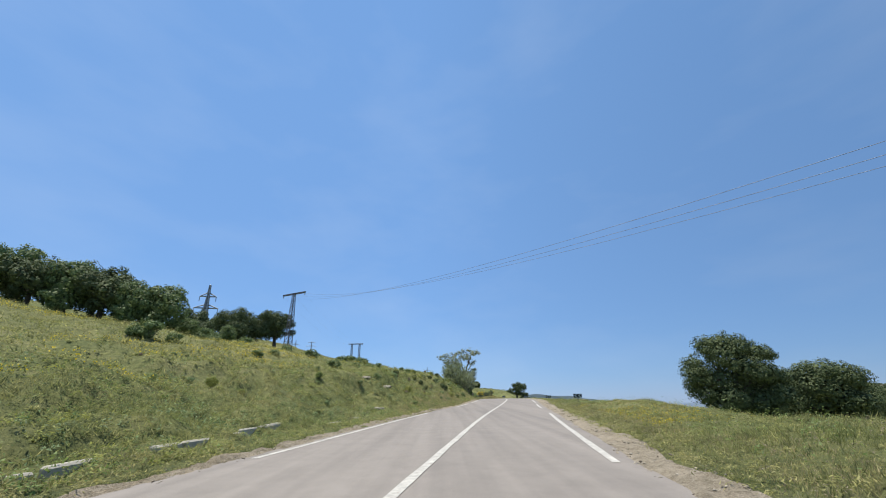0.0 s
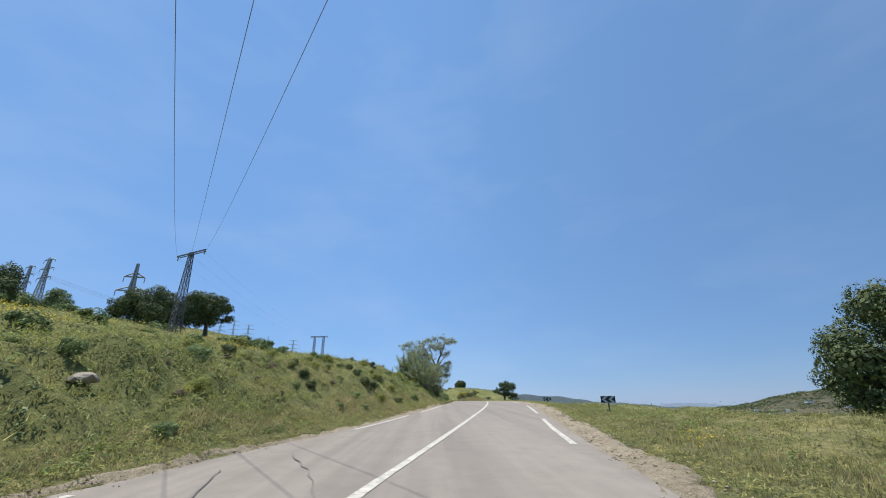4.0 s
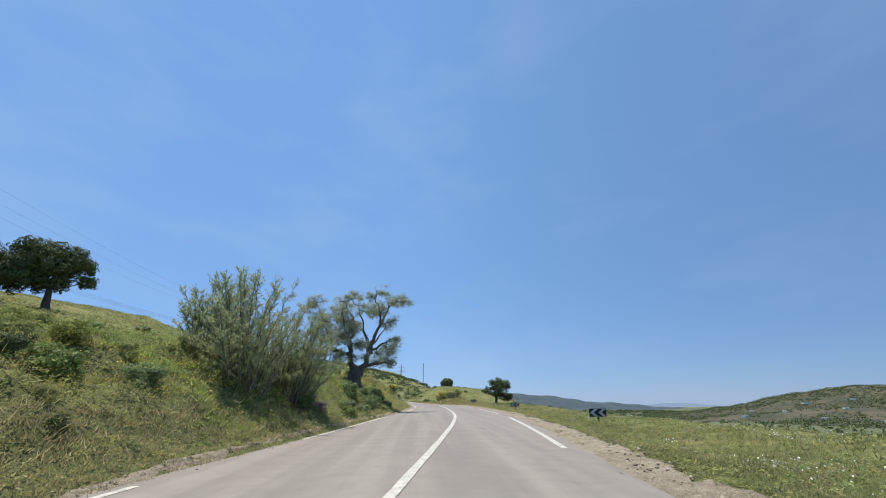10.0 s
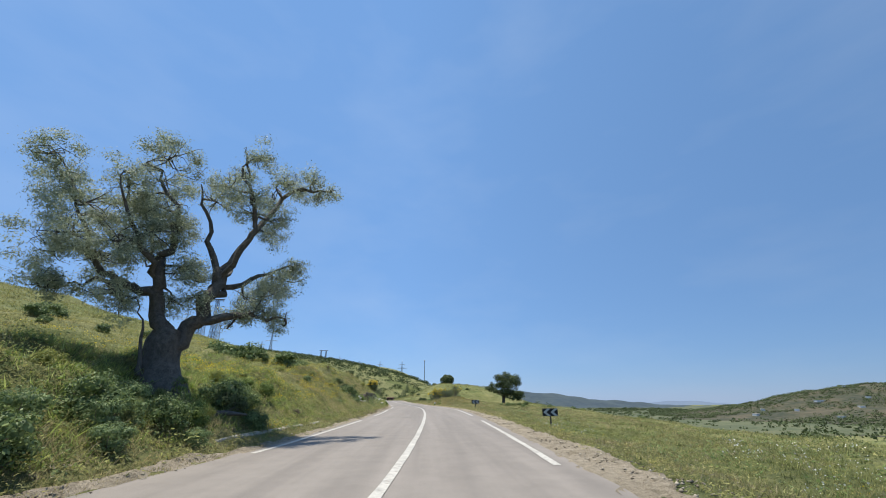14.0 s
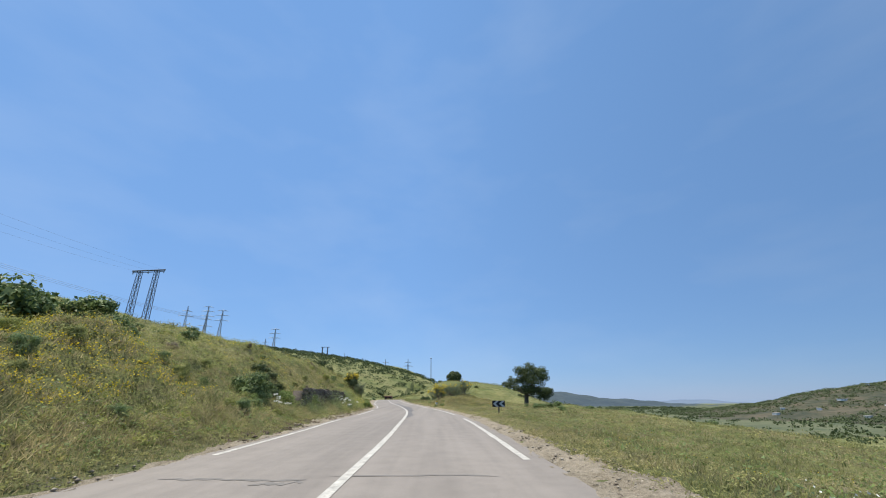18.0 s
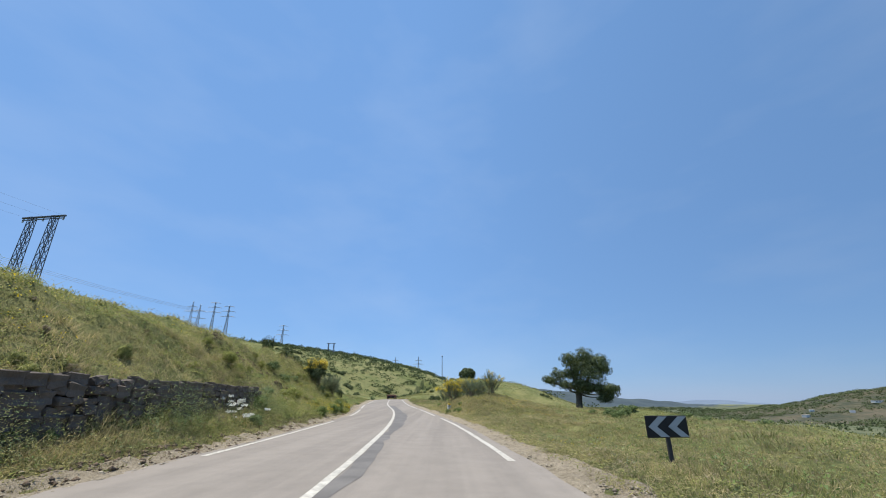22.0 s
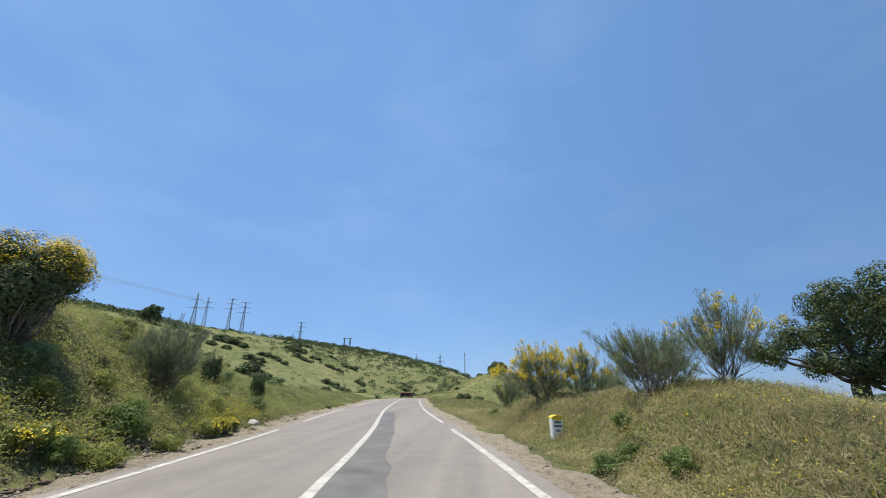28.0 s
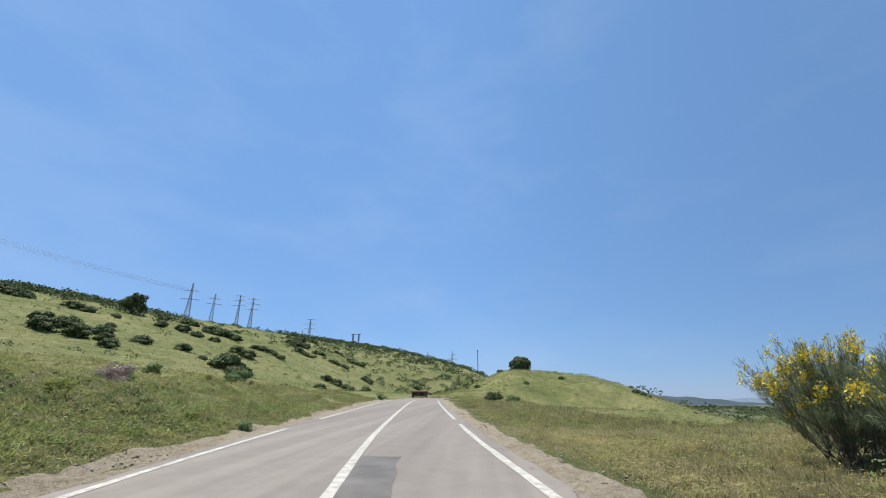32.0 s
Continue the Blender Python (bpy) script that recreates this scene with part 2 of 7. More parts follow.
CRACK = make_plain("tar_crack", (0.16, 0.148, 0.13), 0.2, 3.0, 0.8)
CONCRETE = make_plain("weathered_concrete", (0.36, 0.335, 0.275), 0.2, 3.0, 0.9, relief=0.01)
STONE = make_plain("field_stone", (0.27, 0.24, 0.195), 0.3, 3.0, 0.9, relief=0.03)
DARKSTONE = make_plain("dark_wall_stone", (0.115, 0.097, 0.080), 0.35, 3.0, 0.9, relief=0.03)
WHITESTONE = make_plain("pale_limestone", (0.52, 0.50, 0.47), 0.15, 4.0, 0.85, relief=0.02)
BARK = make_plain("rough_bark", (0.10, 0.092, 0.08), 0.45, 7.0, 0.95, relief=0.05, fine=28)
TWIG = make_plain("grey_twig", (0.16, 0.14, 0.11), 0.3, 5.0, 0.9)
STEEL = make_plain("galvanised_steel", (0.32, 0.33, 0.34), 0.2, 2.0, 0.5, 0.6)
DARKSTEEL = make_plain("aged_dark_steel", (0.13, 0.13, 0.135), 0.25, 2.0, 0.6, 0.5)
WIRE = make_plain("aluminium_cable", (0.20, 0.22, 0.26), 0.1, 2.0, 0.5, 0.3)
SIGNBLACK = make_plain("black_sign_sheet", (0.018, 0.018, 0.022), 0.2, 4.0, 0.35)
SIGNGREY = make_plain("grey_reflective_sheet", (0.42, 0.44, 0.45), 0.1, 4.0, 0.4)
POST = make_plain("dark_sign_post", (0.05, 0.05, 0.052), 0.3, 4.0, 0.6, 0.3)
WHITEPAINT = make_plain("limewash", (0.78, 0.76, 0.72), 0.1, 5.0, 0.8)
YELLOWPAINT = make_plain("yellow_paint", (0.78, 0.50, 0.05), 0.12, 5.0, 0.6)
INK = make_plain("faded_black_lettering", (0.16, 0.15, 0.15), 0.2, 5.0, 0.8)
RUST = make_plain("rusty_red_sheet", (0.11, 0.055, 0.04), 0.3, 3.0, 0.8)
GLASSDARK = make_plain("dark_window", (0.03, 0.03, 0.035), 0.2, 3.0, 0.2)
# aerial haze over the wooded ridge is put into its bluish base colours
FAR_BLUE = make_far("haze_tinted_ridge_scrub", (0.038, 0.056, 0.070), (0.048, 0.067, 0.077), (0.060, 0.080, 0.085), 0.006, 6.0)
# the farthest ridge: pale blue paint imitates the haze in front of it
FAR_PALE = make_far("haze_paled_ridge", (0.11, 0.15, 0.21), (0.125, 0.165, 0.22), (0.135, 0.175, 0.225), 0.004, 6.0)
VALLEY = make_far("valley_meadow", (0.060, 0.076, 0.038), (0.090, 0.105, 0.052), (0.125, 0.13, 0.07), 0.012, 2.0)
FAR_HILL = make_far("scrub_and_tilled_hill", (0.030, 0.040, 0.024), (0.056, 0.061, 0.034), (0.105, 0.088, 0.056), 0.016, 4.0)
LEAF_OAK = make_leaf("holm_oak_leaf", (0.058, 0.080, 0.034), (0.092, 0.120, 0.048), (0.138, 0.168, 0.075), 0.15, 0.75)
LEAF_OLIVE = make_leaf("olive_leaf", (0.19, 0.225, 0.145), (0.34, 0.38, 0.255), (0.56, 0.60, 0.45), 0.4)
LEAF_TAMA = make_leaf("feathery_shrub_leaf", (0.104, 0.161, 0.065), (0.203, 0.273, 0.114), (0.334, 0.397, 0.188), 0.35)
LEAF_FEATHER = make_leaf("tamarisk_leaf", (0.22, 0.27, 0.14), (0.37, 0.42, 0.22), (0.52, 0.56, 0.33), 0.5)
LEAF_SHRUB = make_leaf("shrub_leaf", (0.070, 0.112, 0.043), (0.160, 0.219, 0.077), (0.297, 0.358, 0.143), 0.3)
LEAF_BROOM = make_leaf("broom_shoot", (0.13, 0.165, 0.092), (0.20, 0.24, 0.135), (0.30, 0.34, 0.205), 0.35)
LEAF_WEED = make_leaf("weed_leaf", (0.10, 0.155, 0.042), (0.165, 0.23, 0.062), (0.24, 0.30, 0.095), 0.4)
LEAF_DRY = make_leaf("dry_brush", (0.20, 0.165, 0.11), (0.28, 0.235, 0.16), (0.37, 0.315, 0.22), 0.4)
GRASS = make_grass("meadow_grass", ((0.15, 0.178, 0.055), (0.235, 0.258, 0.085), (0.34, 0.345, 0.14)), ((0.20, 0.172, 0.075), (0.31, 0.268, 0.12), (0.43, 0.375, 0.195)))
HERB = make_grass("rank_herb_leaf", ((0.16, 0.19, 0.065), (0.27, 0.30, 0.105), (0.39, 0.40, 0.175)), ((0.22, 0.20, 0.09), (0.34, 0.305, 0.145), (0.46, 0.41, 0.235)), 0.12)
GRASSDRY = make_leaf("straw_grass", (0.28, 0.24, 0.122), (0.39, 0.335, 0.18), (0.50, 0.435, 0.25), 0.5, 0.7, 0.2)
LUSH = make_grass("lush_grass", ((0.15, 0.215, 0.05), (0.25, 0.33, 0.085), (0.36, 0.44, 0.15)), ((0.20, 0.215, 0.065), (0.32, 0.35, 0.115), (0.44, 0.44, 0.20)), 0.1)
HERB_BRIGHT = make_leaf("bright_herb_leaf", (0.20, 0.225, 0.06), (0.29, 0.31, 0.08), (0.40, 0.41, 0.13), 0.45, 0.6, 0.8)
PETAL = make_leaf("yellow_petal", (0.58, 0.43, 0.02), (0.74, 0.57, 0.035), (0.84, 0.70, 0.09), 0.35)
LEAF_PINK = make_leaf("pinkish_seed_head", (0.248, 0.186, 0.155), (0.400, 0.312, 0.275), (0.528, 0.418, 0.385), 0.3)
PETALW = make_leaf("white_petal", (0.65, 0.65, 0.58), (0.8, 0.8, 0.74), (0.88, 0.88, 0.84), 0.3)


# ---- mesh helpers ----
def mesh_of(name, verts, faces, material, smooth=False):
    me = bpy.data.meshes.new(name)
    verts = np.asarray(verts, dtype=np.float32).reshape(-1, 3)
    faces = np.asarray(faces, dtype=np.int32)
    k = faces.shape[1]
    me.vertices.add(len(verts))
    me.vertices.foreach_set("co", verts.ravel())
    me.loops.add(faces.size)
    me.loops.foreach_set("vertex_index", faces.ravel())
    me.polygons.add(len(faces))
    me.polygons.foreach_set("loop_start", np.arange(0, faces.size, k, dtype=np.int32))
    me.update(calc_edges=True)
    if smooth:
        me.polygons.foreach_set("use_smooth", np.ones(len(faces), dtype=bool))
    me.materials.append(material)
    return me


def part(name, data, material=None, parent=None, label=""):
    """Links a bmesh or a mesh as one object under a thing or a part."""
    if isinstance(data, bmesh.types.BMesh):
        me = bpy.data.meshes.new(name)
        data.to_mesh(me)
        data.free()
        me.materials.append(material)
        data = me
    ob = new(name, data)
    ob.parent = parent
    return tagged(ob, label)


def thing(name, at, label, category, group="", kind="", turn=0.0):
    ob = new(name)
    ob.matrix_basis = pose(*at, 0, 0, turn)
    return tagged(ob, label, category, group, kind)


def bm_box(bm, size, at, bevel=0.0, rot=None):
    r = bmesh.ops.create_cube(bm, size=1.0)
    m = Matrix.Translation(at) @ (rot.to_4x4() if rot is not None else Matrix()) @ Matrix.Diagonal((*size, 1))
    bmesh.ops.transform(bm, matrix=m, verts=r["verts"])
    if bevel:
        es = {e for v in r["verts"] for e in v.link_edges}
        bmesh.ops.bevel(bm, geom=list(es), offset=bevel, segments=1, affect="EDGES")
    return bm


def box(size, at, bevel=0.0, rot=None):
    return bm_box(bmesh.new(), size, at, bevel, rot)


def tubes(segs, sides=4):
    """Tapered tubes from (a, b, ra, rb) rows: verts and quads."""
    V, F = [], []
    for a, b, ra, rb in segs:
        a, b = Vector(a), Vector(b)
        d = (b - a)
        if d.length < 1e-6:
            continue
        q = d.to_track_quat("Z", "Y")
        n = len(V)
        for p, r in ((a, ra), (b, rb)):
            for i in range(sides):
                w = 2 * math.pi * i / sides
                V.append(p + q @ Vector((r * math.cos(w), r * math.sin(w), 0)))
        for i in range(sides):
            j = (i + 1) % sides
            F.append((n + i, n + j, n + sides + j, n + sides + i))
    return [tuple(v) for v in V], F


def sweep(points, radii, sides, rng, knots=0.12):
    """One continuous knotty tube along a line of points: verts and quads."""
    P = [Vector(p) for p in points]
    V, F = [], []
    x = None
    for i, p in enumerate(P):
        d = (P[min(i + 1, len(P) - 1)] - P[max(i - 1, 0)]).normalized()
        x = d.orthogonal() if x is None else (x - d * x.dot(d))
        x.normalize()
        y = d.cross(x)
        for k in range(sides):
            w = 2 * math.pi * k / sides
            r = radii[i] * (1 + knots * rng.normal() + 0.16 * math.sin(3 * w + i * 0.35))
            V.append(tuple(p + x * (r * math.cos(w)) + y * (r * math.sin(w))))
    for i in range(len(P) - 1):
        for k in range(sides):
            j = (k + 1) % sides
            F.append((i * sides + k, i * sides + j, (i + 1) * sides + j, (i + 1) * sides + k))
    return V, F


def leaf_quads(points, size, rng, aspect=2.6, droop=0.0, dirs=None, jitter=1.0, face=None):
    """One small blade (a diamond) for each point, turned to the light where face is given; verts and quads as arrays."""
    n = len(points)
    if face is not None:
        f = face + rng.normal(size=(n, 3)) * 0.38
        f /= np.linalg.norm(f, axis=1)[:, None] + 1e-9
        d = np.cross(f, rng.normal(size=(n, 3)))
        d /= np.linalg.norm(d, axis=1)[:, None] + 1e-9
        o = np.cross(f, d)
        s = (size * rng.uniform(0.6, 1.35, n))[:, None]
        L, Wd = d * s, o * s / aspect * 0.5
        P = np.stack([points - L * 0.5, points + Wd, points + L * 0.5, points - Wd], 1).reshape(-1, 3)
        return P, np.arange(4 * n).reshape(-1, 4)
    d = rng.normal(size=(n, 3)) * jitter
    if dirs is not None:
        d = d * 0.5 + dirs
    d[:, 2] -= droop
    d /= np.linalg.norm(d, axis=1)[:, None] + 1e-9
    o = np.cross(d, rng.normal(size=(n, 3)))
    o /= np.linalg.norm(o, axis=1)[:, None] + 1e-9
    s = (size * rng.uniform(0.6, 1.35, n))[:, None]
    L, Wd = d * s, o * s / aspect * 0.5
    P = np.stack([points, points + L * 0.5 + Wd, points + L, points + L * 0.5 - Wd], 1).reshape(-1, 3)
    return P, np.arange(4 * n).reshape(-1, 4)


# ---- road line and terrain ----
CX = [-9.5, -4.0, -0.7, 2.13, 5.18, 8.19, 9.86, 11.21, 11.95, 12.30, 12.11, 11.67, 10.91, 9.62, 8.41, 6.82, 5.22, 1.93, 0.5, 1.0, 5.0, 14.0, 28.0, 48.0]
CY = [-50.0, -15.0, 6.1, 23.5, 39.4, 55.7, 66.8, 78.0, 90.0, 108.0, 122.6, 134.3, 145.9, 158.7, 168.0, 177.6, 188.0, 215.0, 232.0, 246.0, 258.0, 268.0, 276.0, 283.0]
ZY = [-50, 0, 25, 40, 60, 80, 100, 122, 140, 158, 175, 215, 246, 262, 285]
ZZ = [-1.3, 0.0, 0.68, 1.15, 1.80, 2.20, 2.34, 2.54, 2.52, 2.52, 2.72, 3.2, 3.45, 2.5, 0.3]
ZL = ZZ[:-3] + [3.6, 3.7, 3.8]


def spline(px, py, step=1.0):
    """Catmull-Rom through the road's points, at even steps."""
    P = np.array([px, py], dtype=float).T
    P = np.vstack([2 * P[0] - P[1], P, 2 * P[-1] - P[-2]])
    out = []
    for i in range(1, len(P) - 2):
        a, b, c, d = P[i - 1], P[i], P[i + 1], P[i + 2]
        n = max(2, int(np.linalg.norm(c - b) / step))
        for t in np.arange(n) / n:
            out.append(0.5 * (2 * b + (c - a) * t + (2 * a - 5 * b + 4 * c - d) * t * t + (3 * b - a - 3 * c + d) * t ** 3))
    out.append(P[-2])
    return np.array(out)


LINE = spline(CX, CY)
for _ in range(6):
    LINE[1:-1] = 0.25 * LINE[:-2] + 0.5 * LINE[1:-1] + 0.25 * LINE[2:]
TAN = np.gradient(LINE, axis=0)
TAN /= np.linalg.norm(TAN, axis=1)[:, None]
NRM = np.stack([TAN[:, 1], -TAN[:, 0]], 1)              # to the right
LEN = np.concatenate([[0], np.cumsum(np.linalg.norm(np.diff(LINE, axis=0), axis=1))])


def smooth(a, b, x):
    t = np.clip((np.asarray(x, dtype=float) - a) / (b - a), 0, 1)
    return t * t * (3 - 2 * t)


def road_z(y):
    return np.interp(y, ZY, ZZ)


LAND = np.vstack([LINE[LINE[:, 1] < 228], np.column_stack([np.linspace(0.4, -9, 60), np.linspace(230, 345, 60)]),
                  np.column_stack([np.linspace(-8, 70, 60), np.linspace(355, 3400, 60)])])


def road_uv(x, y, line=None):
    """Signed distance from the road's centre line (right positive) and the road's height there."""
    L = LINE if line is None else line
    T = np.gradient(L, axis=0)
    T /= np.linalg.norm(T, axis=1)[:, None]
    x, y = np.asarray(x, dtype=float).ravel(), np.asarray(y, dtype=float).ravel()
    u, z = np.empty(len(x)), np.empty(len(x))
    for k in range(0, len(x), 4000):
        dx = x[k:k + 4000, None] - L[None, :, 0]
        dy = y[k:k + 4000, None] - L[None, :, 1]
        i = (dx * dx + dy * dy).argmin(1)
        r = np.arange(len(i))
        side = dx[r, i] * T[i, 1] - dy[r, i] * T[i, 0]
        u[k:k + 4000] = np.sign(side) * np.sqrt(dx[r, i] ** 2 + dy[r, i] ** 2)
        z[k:k + 4000] = np.interp(L[i, 1], ZY, ZZ if line is None else ZL)
    return u, z


def waves(x, y):
    """Low rolling unevenness."""
    return (np.sin(x * 0.31 + 1.3 * np.sin(y * 0.17)) * np.cos(y * 0.27 + 0.8 * np.sin(x * 0.21)) * 0.6
            + np.sin(x * 0.83 + y * 0.41) * np.sin(y * 0.77 - x * 0.33) * 0.28 + np.sin(x * 1.9 + 0.7 * y) * np.sin(1.7 * y - x) * 0.12)


LATTICE = np.random.default_rng(4).uniform(size=(256, 256))


def lattice_noise(x, y):
    """Smooth noise from 0 to 1 on a lattice of one metre."""
    xi, yi = np.floor(x).astype(int), np.floor(y).astype(int)
    fx, fy = x - xi, y - yi
    fx, fy = fx * fx * (3 - 2 * fx), fy * fy * (3 - 2 * fy)
    at = lambda i, j: LATTICE[(xi + i) & 255, (yi + j) & 255]
    return (at(0, 0) * (1 - fx) + at(1, 0) * fx) * (1 - fy) + (at(0, 1) * (1 - fx) + at(1, 1) * fx) * fy


def hummocks(x, y):
    """Rounded tussocks with creases between them."""
    x, y = np.asarray(x, dtype=float), np.asarray(y, dtype=float)
    wx, wy = x + 0.5 * np.sin(y * 1.1), y + 0.5 * np.sin(x * 0.9 + 2)
    return 0.62 * np.abs(2 * lattice_noise(wx / 1.7 + 31.3, wy / 1.7 + 77.7) - 1) + 0.30 * np.abs(2 * lattice_noise(wx / 0.75 + 11.1, wy / 0.75 + 5.5) - 1) - 0.27


LY = [0, 20, 50, 75, 91, 112, 125, 138, 160, 168, 176, 195, 230]
BANK = [1.5, 1.6, 2.4, 2.5, 1.4, 2.15, 3.9, 4.3, 4.1, 2.9, 1.6, 0.35, 0.3]
BANKW = [7, 6, 5, 5, 4.5, 5, 9.5, 7.5, 6.2, 5.0, 5, 5, 5]
SLOPE = [0.245, 0.25, 0.185, 0.19, 0.20, 0.215, 0.205, 0.225, 0.265, 0.21, 0.135, 0.125, 0.125]
RY = [0, 20, 50, 80, 130, 150, 173, 200, 240]
RSLOPE = [-0.005, -0.006, -0.03, -0.062, -0.062, -0.035, 0.0, -0.05, -0.05]


def height(x, y):
    x, y = np.asarray(x, dtype=float).ravel(), np.asarray(y, dtype=float).ravel()
    u, rz = road_uv(x, y, LAND)
    # the ground on the left: a cut bank, then the hillside
    d = np.maximum(-u - 4.5 - 2.5 * (1 - smooth(22, 34, y)), 0)      # a flat strip first, early on
    yy = np.clip(y, 0, 230)
    bw = np.interp(yy, LY, BANKW)
    even = 0.6 * smooth(138, 148, y)
    left = np.interp(yy, LY, BANK) * (even * np.clip(d / bw, 0, 1) + (1 - even) * smooth(0, 1, d / bw)) + np.interp(yy, LY, SLOPE) * np.clip(d - bw * 0.7, 0, 60)
    left += 0.16 * np.clip(d - 60, 0, 250)
    # the great hill ahead on the left
    dl = np.maximum(-(x + 25) + 0.36 * (np.clip(y, 330, 560) - 330), 0)
    big = (60 + 0.07 * np.maximum(y - 500, 0)) * (1 - np.exp(-dl / 138.0)) - 34 * smooth(60, 320, x) * smooth(400, 600, y)
    f = smooth(190, 330, y)
    left = left * (1 - f) + np.maximum(big, 0) * f
    # the field on the right: falls to the valley
    e = np.maximum(u - 4.5, 0)
    right = np.interp(np.clip(y, 0, 240), RY, RSLOPE) * np.minimum(e, 22) - 0.13 * np.maximum(e - 21, 0)
    right += 1.45 * smooth(152, 165, y) * (1 - 0.42 * smooth(165, 171, y)) * (1 - smooth(173, 179, y)) * smooth(0.5, 3.0, e) * (1 - smooth(4.2, 12, e))
    right -= 0.105 * np.clip(e - 8, 0, 13) * (1 - smooth(45, 75, y))
    right -= 0.42 * smooth(40, 56, y) * (1 - smooth(118, 150, y)) * smooth(1.2, 3.6, e)
    right -= 4.2 * smooth(189, 232, y) * (1 - smooth(255, 305, y)) * smooth(7, 19, e)
    hx = np.where(x < 24, (x - 24) / 17.0, (x - 24) / 58.0)
    hy = np.where(y < 335, (y - 335) / 48.0, (y - 335) / 160.0)
    right = np.maximum(right, -34 - rz) + 10.5 * np.exp(-np.abs(hx) ** np.where(x < 24, 2.0, 2.6) - hy ** 2) + 2.4 * np.exp(-((x - 50) / 17) ** 2 - hy ** 2)
    w = smooth(-1, 1, u / np.where(y > 245, 14.0, 0.5))
    right += big * smooth(430, 520, y) * np.exp(-np.maximum(x, 0) / 200.0)
    h = left * (1 - w) + right * w
    # no ground climbs over the road's own bed
    near = smooth(4.3, 9.0, np.abs(u))
    h += waves(x, y) * 0.55 * near + near * 0.04
    h += hummocks(x, y) * np.where(u < 0, 1.25 * smooth(5.0, 7.2, -u), 0.42 * smooth(5.2, 8.0, u)) * (1 - smooth(18, 27, np.abs(u))) * (1 - smooth(205, 230, y))
    h -= 0.10 * (1 - smooth(4.2, 4.9, np.abs(u)))
    h -= 0.06 * smooth(4.3, 4.9, u) * (1 - smooth(5.5, 7, u))
    h = rz + h
    # the bed of the bend
    v, bz = road_uv(x, y)
    k = (1 - smooth(4.6, 14.0, np.abs(v))) * smooth(226, 232, y)
    return h * (1 - k) + (bz - 0.1) * k


def ground_z(x, y):
    return float(height([x], [y])[0])


def axis(stops):
    out = []
    for a, b, s in stops:
        out.append(np.arange(a, b, s))
    return np.concatenate(out)


GX = axis([(-2600, -600, 200), (-600, -250, 35), (-250, -80, 9), (-80, -30, 2.5), (-30, -16, 0.7), (-16, 18, 0.42), (18, 40, 0.7), (40, 100, 4), (100, 300, 20), (300, 2600, 115)])
GY = axis([(-400, -60, 60), (-60, -6, 4), (-6, 190, 0.5), (190, 300, 2.5), (300, 500, 8), (500, 900, 30), (900, 3300, 200)])
XX, YY = np.meshgrid(GX, GY)
ZG = height(XX, YY)
nx, ny = len(GX), len(GY)
ii = (np.arange(ny - 1)[:, None] * nx + np.arange(nx - 1)[None, :]).ravel()
tagged(new("ground", mesh_of("ground", np.stack([XX.ravel(), YY.ravel(), ZG], 1), np.stack([ii, ii + 1, ii + nx + 1, ii + nx], 1), GROUND, True)),
       "grassy meadow hillside and field of green and yellow spring grass", "ground", kind="structure")


def strip(name, u0, u1, material, lift, s0=None, s1=None, ragged=0.0, seed=0, cols=2):
    """A ribbon along the road between two offsets from its centre line."""
    rng = np.random.default_rng(seed)
    k = np.arange(len(LINE))
    if s0 is not None:
        k = k[(LEN >= s0) & (LEN <= s1)]
    m = len(k)
    a = (u0 if np.ndim(u0) == 0 else np.interp(LEN[k], *u0)) + rng.normal(size=m) * ragged
    b = (u1 if np.ndim(u1) == 0 else np.interp(LEN[k], *u1)) + rng.normal(size=m) * ragged
    V = []
    for c in range(cols):
        w = c / (cols - 1)
        off = a * (1 - w) + b * w
        p = LINE[k] + NRM[k] * off[:, None]
        z = road_z(LINE[k, 1]) + lift - 0.012 * np.abs(off)
        V.append(np.column_stack([p, z]))
    V = np.stack(V, 1).reshape(-1, 3)
    q = (np.arange(m - 1)[:, None] * cols + np.arange(cols - 1)[None, :]).ravel()
    return mesh_of(name, V, np.stack([q, q + 1, q + cols + 1, q + cols], 1), material, True)


S_AT = lambda y: float(np.interp(y, LINE[:, 1], LEN))
LEFT_LINE = ([S_AT(v) for v in (-40, 12, 24, 32, 40, 52, 60, 67, 76, 83, 90, 100, 118, 128, 136, 145, 150, 160, 170, 180, 200, 260)],
             [-4.0, -4.07, -4.22, -4.15, -3.78, -3.9, -4.05, -4.38, -4.4, -4.28, -3.88, -3.86, -3.68, -3.86, -3.75, -3.68, -3.5, -3.4, -3.44, -3.38, -3.2, -3.2])
LEFT_EDGE = (LEFT_LINE[0], [v - 0.34 for v in LEFT_LINE[1]])
RIGHT_LINE = ([S_AT(v) for v in (-40, 6, 26, 39, 50, 67, 78, 89, 106, 122, 134, 146, 159, 168, 190)], [3.5, 3.55, 3.8, 3.4, 3.4, 3.3, 3.15, 3.25, 3.45, 3.6, 3.62, 3.5, 3.2, 2.98, 3.0])
RIGHT_EDGE = (RIGHT_LINE[0], [v + 0.45 for v in RIGHT_LINE[1]])
road = tagged(new("road", strip("road", LEFT_EDGE, RIGHT_EDGE, ASPHALT, 0.0, cols=9, ragged=0.03)), "worn pale grey asphalt country road", "road", kind="structure")

